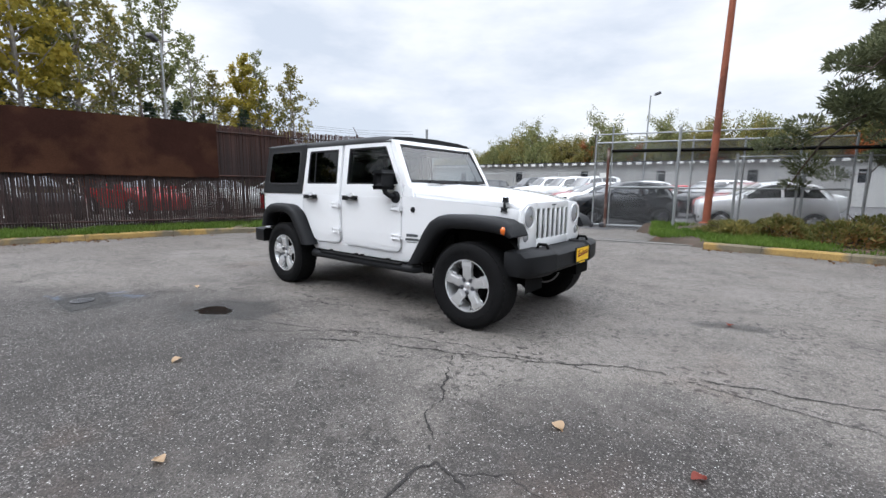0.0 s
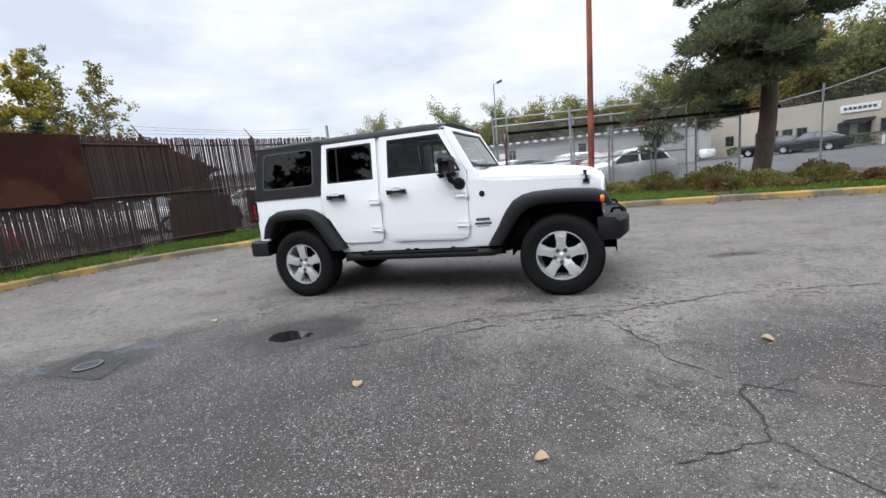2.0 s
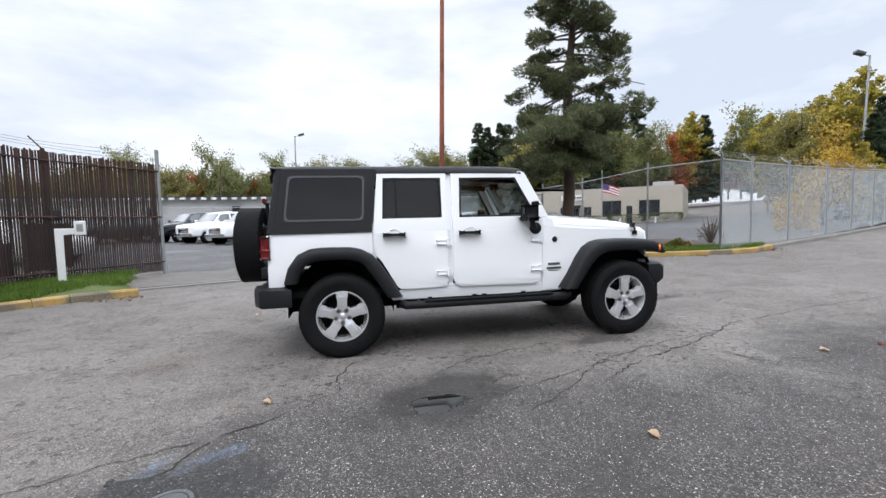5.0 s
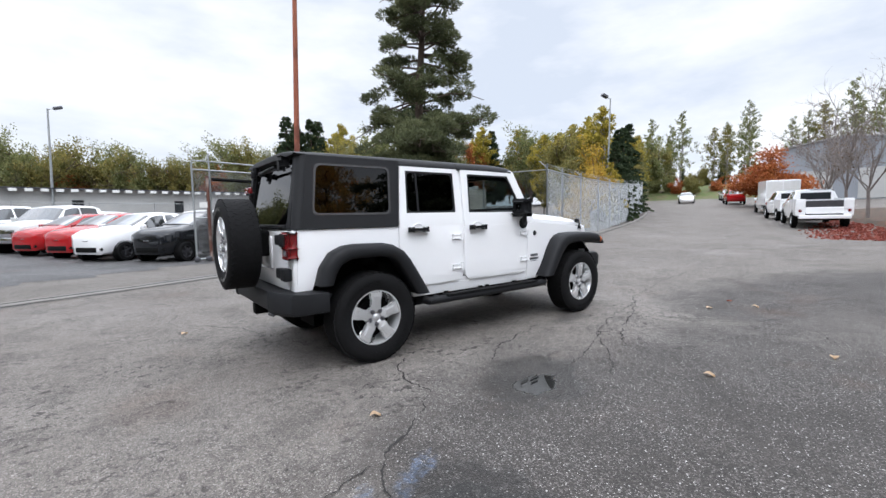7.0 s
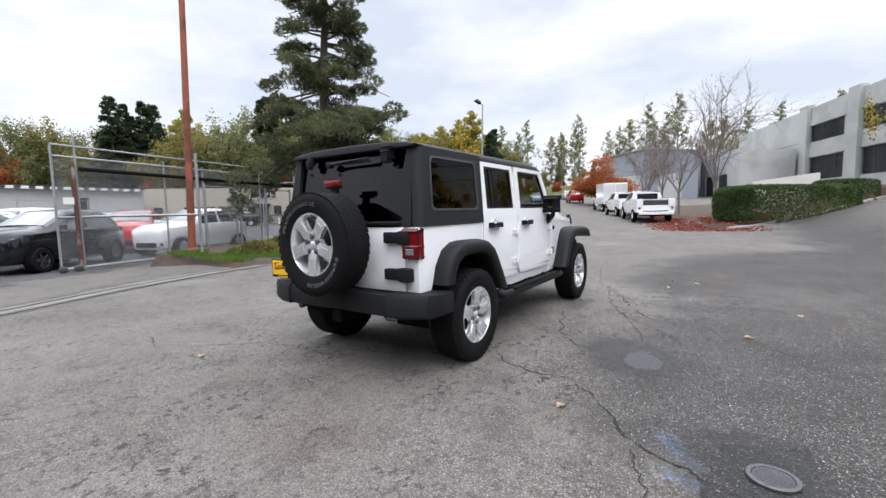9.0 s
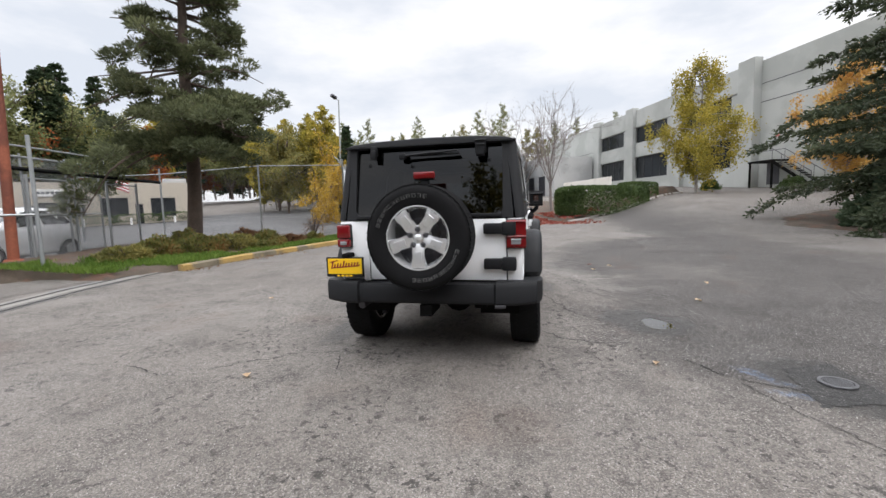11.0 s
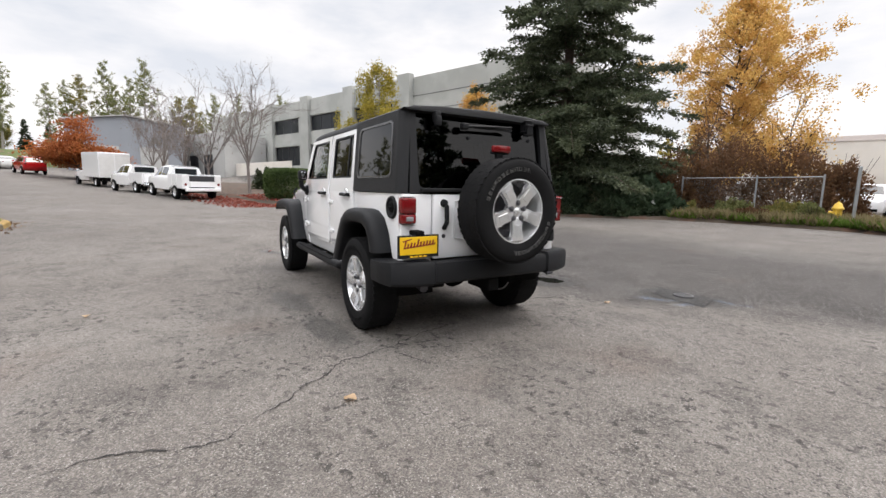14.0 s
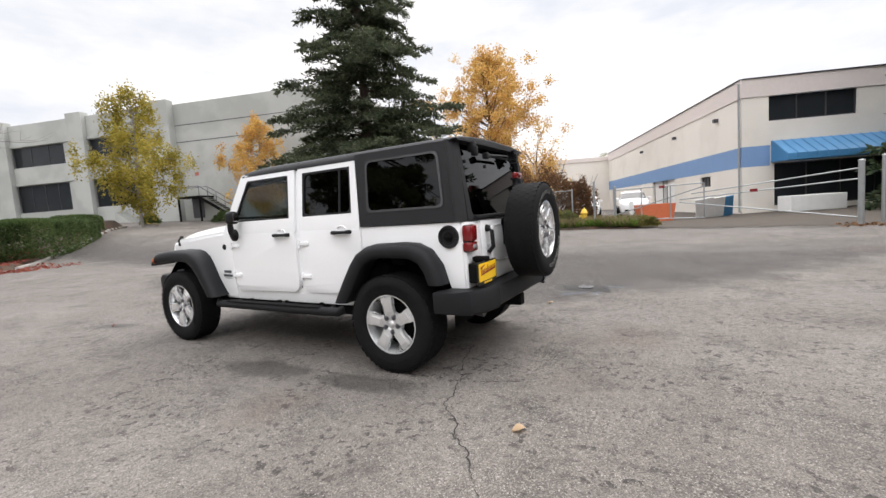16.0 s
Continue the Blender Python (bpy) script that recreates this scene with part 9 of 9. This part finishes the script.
def road_car(name, label, stations, paint, roof, wheels, wheel_r, m, group="", glass=(), rim="alloy", screen=(), lamps=(), extra=None, lamp_turn=0.0):
    """A car from cross-sections along its length (nose at +x), with panes, lamps and wheels as parts."""
    c = thing(name, label, "car", m, group)
    bm = bmesh.new()
    rings = [section(*s) for s in stations]
    loft(bm, rings)
    part("body", bm, paint, c, smooth=50)

    def on_side(f, lo, sgn):
        i = min(int(f), len(rings) - 2)
        a, b = Vector(rings[i][5]).lerp(Vector(rings[i + 1][5]), f - i), Vector(rings[i][6]).lerp(Vector(rings[i + 1][6]), f - i)
        p = a.lerp(b, lo)
        return (p.x, sgn * (p.y + 0.008), p.z)

    for f0, f1, f2, f3 in glass:
        for sgn in (-1, 1):
            bm = bmesh.new()
            vs = [bm.verts.new(on_side(f, lo, sgn)) for f, lo in ((f0, 0.10), ((f0 + f1) / 2, 0.08), (f1, 0.10), (f3, 0.90), ((f2 + f3) / 2, 0.93), (f2, 0.90))]
            bm.faces.new(vs)
            part("side_window", bm, "car_glass", c)
    for i, j in screen:
        bm = bmesh.new()
        a, b = rings[i], rings[j]
        out = Vector((1 if a[0][0] > 0 else -1, 0, 1)).normalized() * 0.010
        cols = [6, 7, 8, 9, 10, 11, 12]
        rows = []
        for t in (0.08, 0.5, 0.92):
            rows.append([tuple(Vector(a[k]).lerp(Vector(b[k]), t) + out) for k in cols])
        loft(bm, rows, closed=False, caps=False)
        part("windscreen" if a[0][0] > 0 else "rear_window", bm, "car_glass", c)
    for x, y, z, r, mat, nm in lamps:
        for sgn in (-1, 1):
            bm = bmesh.new()
            d = 1 if x > 0 else -1
            q = Matrix.Translation((x, sgn * y, z)) @ Matrix.Rotation(sgn * lamp_turn * d, 4, "Z") @ Matrix.Rotation(d * math.pi / 2, 4, "Y")
            lathe(bm, [(0.0, 0.03), (r * 0.7, 0.025), (r, 0.0)], 14, m=q)
            lamp = part(nm, bm, mat, c, smooth=True)
            if lamp_turn and d > 0:
                bm = bmesh.new()
                lathe(bm, [(r * 0.98, 0.012), (r * 1.14, 0.008), (r * 1.20, -0.03)], 18, m=q)
                lathe(bm, [(0.0, 0.034), (r * 0.42, 0.033), (r * 0.5, 0.026)], 12, m=q)
                part("lamp_surround", bm, "under", lamp, smooth=True)
    for x in wheels:
        for s in (-1, 1):
            y = stations[len(stations) // 2][4] - 0.09
            bm = bmesh.new()
            lathe(bm, [(0.0, -0.05), (wheel_r * 1.16, -0.05), (wheel_r * 1.16, 0.10)], 20, m=Matrix.Translation((x, s * (y - 0.005), wheel_r)) @ Matrix.Rotation(-s * math.pi / 2, 4, "X"))
            part("wheel_arch", bm, "under", c)
            car_wheel(c, x, s * (y + 0.035), wheel_r, 0.19, s, rim)
    if roof and roof != paint:
        bm = bmesh.new()
        i0, i1 = screen[0][1], screen[1][1]
        lo, hi = min(i0, i1), max(i0, i1)
        rows = [[tuple(Vector(rings[k][q]) + Vector((0, 0, 0.006))) for q in (7, 8, 9, 10, 11)] for k in range(lo, hi + 1)]
        loft(bm, rows, closed=False, caps=False)
        part("roof_panel", bm, roof, c)
    for s in (-1, 1):
        bm = bmesh.new()
        st = stations[len(stations) // 2]
        sx = stations[screen[0][0]][0] - 0.25 if screen else 0.5
        box(bm, (sx - 0.05, s * (st[4] - 0.02), st[2] + 0.02), (sx + 0.06, s * (st[4] + 0.16), st[2] + 0.15), 0.03)
        part("side_mirror", bm, paint, c, smooth=True)
        bm = bmesh.new()
        box(bm, (sx - 0.95, s * (st[4] - 0.004), st[2] - 0.12), (sx - 0.78, s * (st[4] + 0.018), st[2] - 0.09), 0.006)
        part("door_handle", bm, paint, c)
    for d, (xs, z0, z1, wd, mat, nm) in enumerate(extra or ()):
        bm = bmesh.new()
        box(bm, (xs - 0.03, -wd, z0), (xs + 0.03, wd, z1), 0.02)
        part(nm, bm, mat, c, smooth=True)
    return c


HATCH = [(1.77, 0.30, 0.68, 0.75, 0.50, 0.40), (1.71, 0.22, 0.80, 0.89, 0.67, 0.54), (1.50, 0.23, 0.88, 0.97, 0.77, 0.61), (1.14, 0.24, 0.91, 1.02, 0.80, 0.66), (0.86, 0.24, 0.93, 1.06, 0.805, 0.67),
         (0.10, 0.20, 0.95, 1.44, 0.815, 0.60), (-0.35, 0.20, 0.96, 1.49, 0.815, 0.60), (-0.95, 0.20, 0.97, 1.46, 0.81, 0.59), (-1.30, 0.21, 0.98, 1.36, 0.79, 0.57), (-1.62, 0.24, 0.96, 1.04, 0.74, 0.62), (-1.75, 0.30, 0.74, 0.80, 0.66, 0.56)]


def hatchback(paint, label, m, rim="steel", group="hatchbacks in the lot"):
    return road_car("hatchback_car", label, HATCH, paint, None, (1.17, -1.13), 0.29, m, group, ((4.25, 5.9, 4.92, 5.9), (6.05, 8.3, 6.05, 7.6)), rim, ((4, 5), (9, 8)),
                    ((1.645, 0.610, 0.735, 0.100, "lens_clear", "headlight"), (1.690, 0.560, 0.565, 0.048, "lens_clear", "fog_lamp"), (1.700, 0.600, 0.385, 0.075, "under", "side_intake"), (-1.66, 0.60, 0.84, 0.09, "tail_red", "tail_lamp")),
                    extra=((1.752, 0.29, 0.44, 0.43, "under", "lower_grille"), (1.756, 0.62, 0.645, 0.11, "chrome", "nose_strip"), (-1.735, 0.30, 0.42, 0.55, "under", "rear_valance")), lamp_turn=0.62)


SEDAN = [(2.25, 0.36, 0.60, 0.64, 0.55, 0.45), (2.15, 0.24, 0.70, 0.76, 0.74, 0.62), (1.80, 0.20, 0.80, 0.86, 0.86, 0.75), (0.95, 0.20, 0.90, 0.99, 0.89, 0.78), (0.15, 0.20, 0.93, 1.40, 0.89, 0.62), (-0.45, 0.20, 0.94, 1.45, 0.89, 0.62),
         (-1.05, 0.20, 0.95, 1.38, 0.89, 0.62), (-1.70, 0.22, 0.98, 1.06, 0.87, 0.74), (-2.15, 0.26, 0.94, 1.00, 0.80, 0.70), (-2.25, 0.36, 0.70, 0.76, 0.70, 0.60)]


def sedan(paint, label, m, group="cars in the distance"):
    return road_car("saloon_car", label, SEDAN, paint, None, (1.38, -1.32), 0.32, m, group, ((3.3, 4.9, 3.92, 4.9), (5.05, 6.7, 5.05, 6.15)), "alloy", ((3, 4), (7, 6)),
                    ((2.08, 0.62, 0.66, 0.10, "lens_clear", "headlight"), (-2.20, 0.62, 0.80, 0.10, "tail_red", "tail_lamp")), extra=((2.2, 0.34, 0.52, 0.55, "under", "lower_grille"),))


SUV = [(2.20, 0.42, 0.80, 0.84, 0.62, 0.52), (2.12, 0.32, 0.95, 1.00, 0.80, 0.68), (1.80, 0.30, 1.02, 1.08, 0.88, 0.78), (1.05, 0.30, 1.06, 1.15, 0.91, 0.80), (0.45, 0.30, 1.10, 1.62, 0.91, 0.66), (-0.3, 0.30, 1.11, 1.70, 0.91, 0.67),
       (-1.3, 0.30, 1.12, 1.68, 0.91, 0.66), (-1.85, 0.32, 1.12, 1.58, 0.89, 0.64), (-2.12, 0.34, 1.05, 1.12, 0.85, 0.74), (-2.2, 0.44, 0.80, 0.86, 0.78, 0.66)]


def suv(paint, label, m, group="cars in the lot"):
    return road_car("estate_car", label, SUV, paint, None, (1.40, -1.35), 0.36, m, group, ((3.4, 4.9, 3.95, 4.9), (5.05, 5.95, 5.05, 5.95), (6.05, 7.0, 6.05, 6.9)), "alloy", ((3, 4), (8, 7)),
                    ((2.08, 0.66, 0.90, 0.11, "lens_clear", "headlight"), (-2.14, 0.74, 1.0, 0.11, "tail_red", "tail_lamp")), extra=((2.15, 0.55, 0.85, 0.42, "under", "grille"), (2.2, 0.40, 0.52, 0.6, "under", "lower_grille")))


CAB = [(2.85, 0.55, 0.95, 1.00, 0.72, 0.62), (2.78, 0.42, 1.05, 1.12, 0.88, 0.78), (2.40, 0.40, 1.12, 1.18, 0.97, 0.86), (1.60, 0.40, 1.18, 1.24, 0.99, 0.88), (1.00, 0.40, 1.22, 1.80, 0.99, 0.74), (0.40, 0.40, 1.23, 1.88, 0.99, 0.75), (-0.45, 0.40, 1.23, 1.87, 0.99, 0.75), (-0.72, 0.40, 1.23, 1.80, 0.99, 0.73)]


def pickup(paint, label, m, service=False, group="pickups"):
    """A crew-cab pickup with an open bed, or with a service body of side lockers and a dropped tailgate board."""
    c = road_car("pickup_truck", label, CAB, paint, None, (1.95,), 0.39, m, group, ((3.4, 4.95, 3.95, 4.95), (5.05, 6.0, 5.05, 6.0)), "alloy", ((3, 4), (7, 6)),
                 ((2.76, 0.74, 0.98, 0.12, "lens_clear", "headlight"),), extra=((2.84, 0.62, 0.94, 0.50, "chrome", "grille"), (2.88, 0.44, 0.62, 0.86, "chrome", "front_bumper")))
    bm = bmesh.new()
    box(bm, (-0.742, -0.60, 1.36), (-0.728, 0.60, 1.71), 0.006)
    part("rear_window", bm, "window", c)
    bed = new("truck_bed")
    bed.parent = c
    w, top = (1.05, 1.42) if service else (0.99, 1.32)
    for s in (-1, 1):
        bm = bmesh.new()
        iw = w - (0.36 if service else 0.10)
        box(bm, (-2.85, min(s * iw, s * w), 0.62), (-0.80, max(s * iw, s * w), top), 0.02)
        part("bed_side", bm, paint, bed)
        if service:
            for x0, x1, z0 in ((-2.80, -2.15, 0.70), (-2.10, -1.45, 1.02), (-1.40, -0.85, 0.70)):
                bm = bmesh.new()
                box(bm, (x0, min(s * w, s * (w + 0.012)), z0), (x1, max(s * w, s * (w + 0.012)), top - 0.06), 0.008)
                part("locker_door", bm, paint, bed)
            bm = bmesh.new()
            box(bm, (-2.868, min(s * (iw + 0.04), s * (w - 0.04)), 0.95), (-2.852, max(s * (iw + 0.04), s * (w - 0.04)), top - 0.08), 0.006)
            part("locker_end", bm, paint, bed)
        bm = bmesh.new()
        lathe(bm, [(0.0, 0.03), (0.06, 0.02), (0.07, 0.0)], 12, m=Matrix.Translation((-2.87, s * (w - 0.16), 0.86)) @ Matrix.Rotation(-math.pi / 2, 4, "Y"))
        part("tail_lamp", bm, "tail_red", bed)
        bm = bmesh.new()
        lathe(bm, [(0.0, -0.05), (0.46, -0.05), (0.46, 0.12)], 20, m=Matrix.Translation((-1.75, s * (w - 0.11), 0.42)) @ Matrix.Rotation(-s * math.pi / 2, 4, "X"))
        part("wheel_arch", bm, "under", bed)
        car_wheel(c, -1.75, s * (w - 0.08), 0.39, 0.24, s)
    bm = bmesh.new()
    box(bm, (-2.84, -w + 0.11, 0.60), (-0.80, w - 0.11, 0.70))
    part("bed_floor", bm, "under", bed)
    bm = bmesh.new()
    gw = w - (0.37 if service else 0.10)
    box(bm, (-2.90, -gw, 0.72), (-2.84, gw, 1.02 if service else 1.28), 0.015)
    part("tailgate", bm, paint, bed)
    if service:
        bm = bmesh.new()
        box(bm, (-2.84, -gw, 1.03), (-2.78, gw, 1.34), 0.01)
        part("tool_board", bm, "steel", bed, "dark tool board across the bed")
    bm = bmesh.new()
    box(bm, (-3.05, -0.95, 0.48), (-2.86, 0.95, 0.66), 0.03)
    part("rear_bumper", bm, paint if service else "chrome", c)
    bm = bmesh.new()
    box(bm, (-2.6, -0.6, 0.38), (2.6, 0.6, 0.52))
    part("chassis", bm, "under", c)
    return c


def box_van(label, m, group="vans"):
    c = road_car("box_van", label, [(s[0] + 0.2, *s[1:]) for s in CAB], "paint_white", None, (2.0,), 0.38, m, group, ((3.4, 4.95, 3.95, 4.95),), "steel", ((3, 4), (7, 6)),
                 ((2.96, 0.74, 0.98, 0.12, "lens_clear", "headlight"),), extra=((3.04, 0.62, 0.94, 0.50, "under", "grille"),))
    bm = bmesh.new()
    box(bm, (-3.2, -1.1, 0.75), (0.35, 1.1, 2.75), 0.05)
    part("cargo_box", bm, "paint_white", c)
    for s in (-1, 1):
        bm = bmesh.new()
        box(bm, (-3.215, s * 0.04, 0.85), (-3.19, s * 1.04, 2.65), 0.008)
        part("rear_door", bm, "white_metal", c)
        car_wheel(c, -1.9, s * 0.86, 0.38, 0.24, s)
    bm = bmesh.new()
    box(bm, (-3.1, -0.7, 0.45), (2.6, 0.7, 0.76))
    part("chassis", bm, "under", c)
    return c


def at(x, y, turn, pitch=0.0):
    return pose(x, y, ground_z(x, y) + 0.008, 0, pitch, turn)


hatchback("black_paint", "dark grey hatchback parked behind the open gate", at(-1.05, 12.05, 215))
hatchback("paint_white", "white hatchback parked in the lot row", at(-2.50, 13.68, 216))
hatchback("red_paint", "red hatchback parked in the lot row", at(-3.3, 15.5, 216))
hatchback("red_paint", "red hatchback beside a silver pickup", at(-4.35, 17.6, 216))
hatchback("paint_white", "white hatchback behind the rust-orange pole", at(2.95, 12.80, 196), "alloy")
hatchback("red_paint", "red hatchback parked behind a white one", at(2.3, 15.9, 235))
hatchback("black_paint", "dark hatchback in the second lot row", at(0.8, 18.4, 235))
for i, (x, y, p) in enumerate(((-4.7, 20.6, "silver_paint"), (-7.0, 22.7, "paint_white"), (-9.3, 24.8, "paint_white"), (-11.6, 26.9, "black_paint"))):
    pickup(p, ("pale silver", "white", "white", "dark grey")[i] + " crew-cab pickup parked in the lot row", at(x, y, 230), group="pickups in the lot")
for i, (x, y, p, kd) in enumerate(((-16.2, 26.2, "black_paint", 1), (-18.0, 27.6, "black_paint", 1), (0.5, 22.5, "paint_white", 1), (-1.8, 24.5, "red_paint", 0), (-4.2, 26.0, "paint_white", 1), (3.4, 21.0, "silver_paint", 0), (-7.0, 28.0, "black_paint", 0))):
    (suv if kd else sedan)(p, {"black_paint": "dark", "paint_white": "white", "red_paint": "red", "silver_paint": "silver"}[p] + " car parked far back in the lot", at(x, y, 215), "cars in the lot")
for i, (x, y, p) in enumerate(((-15.4, -1.5, "black_paint"), (-15.6, 1.6, "red_paint"), (-15.4, 4.6, "silver_paint"), (-14.8, 7.6, "paint_white"), (-15.6, -4.6, "red_paint"), (-12.5, 11.6, "silver_paint"))):
    sedan(p, {"paint_white": "white", "red_paint": "red", "silver_paint": "silver", "black_paint": "dark"}[p] + " car parked behind the brown fence", at(x, y, 10), "cars behind the fence")
pickup("paint_white", "white service pickup with side lockers parked by the red leaves", at(26.2, 2.1, 21, -2), True, "work trucks")
pickup("paint_white", "white pickup parked before the service truck", at(32.4, 4.55, 24, -1.5), False, "work trucks")
box_van("white box van parked ahead of two pickups", at(42.0, 8.0, 25, -1.5))
suv("red_paint", "dark red estate car parked along the road", at(54.5, 15.2, 25, -3), "cars in the distance")
sedan("paint_white", "white car driving lane far up the road", at(60.0, 22.8, 205, 3))
sedan("silver_paint", "silver car parked far up the road", at(66.0, 19.8, 25, -3))
sedan("black_paint", "dark car parked far up the road", at(72.0, 22.0, 25, -3))
for i, (x, y, p) in enumerate(((10.4, 41.0, "paint_white"), (17.4, 34.8, "black_paint"), (15.6, 36.4, "black_paint"))):
    sedan(p, {"paint_white": "white", "black_paint": "dark", "silver_paint": "silver"}[p] + " car parked before the tan building", at(x, y, 140), "cars at the tan building")
for i, (x, y, kd) in enumerate(((-0.2, -28.0, 1), (2.6, -27.0, 1), (4.9, -29.5, 0))):
    (suv if kd else sedan)("paint_white", "white work vehicle parked in the south yard", at(x, y, 100), "vehicles in the south yard")

# loose things in the south yard
bm = bmesh.new()
rings = [[(x * k, y * k, z) for x, y in ((-0.85, -0.5), (0.85, -0.5), (0.85, 0.5), (-0.85, 0.5))] for z, k in ((0.0, 0.86), (0.85, 1.0), (0.85, 0.95), (0.12, 0.82))]
loft(bm, rings, caps=False)
bm.faces.new([bm.verts.new((x * 0.82, y * 0.82, 0.12)) for x, y in ((-0.85, -0.5), (0.85, -0.5), (0.85, 0.5), (-0.85, 0.5))])
solid("plastic_tub", bm, "orange_tub", "orange plastic tub standing in the yard", "tub", at(-2.0, -20.6, 20))
for k, (x, y, t, mat) in enumerate(((-4.2, -21.6, 15, "white_metal"), (-4.6, -21.8, 25, "white_metal"), (-5.0, -22.2, 20, "blue_metal"))):
    bm = bmesh.new()
    box(bm, (-0.4, -0.03, 0.0), (0.4, 0.03, 1.15), 0.01, m=Matrix.Rotation(math.radians(-32), 4, "X") @ Matrix.Rotation(math.radians(10), 4, "Y"))
    solid("leaning_board", bm, mat, "flat board leaning in the yard", "board", at(x, y, t), "leaning boards")
bm = bmesh.new()
box(bm, (-1.2, -0.5, 0.0), (1.2, 0.5, 0.75), 0.04)
solid("white_crate", bm, "white_metal", "white crate standing under the blue awning", "crate", at(-8.6, -23.2, 22))
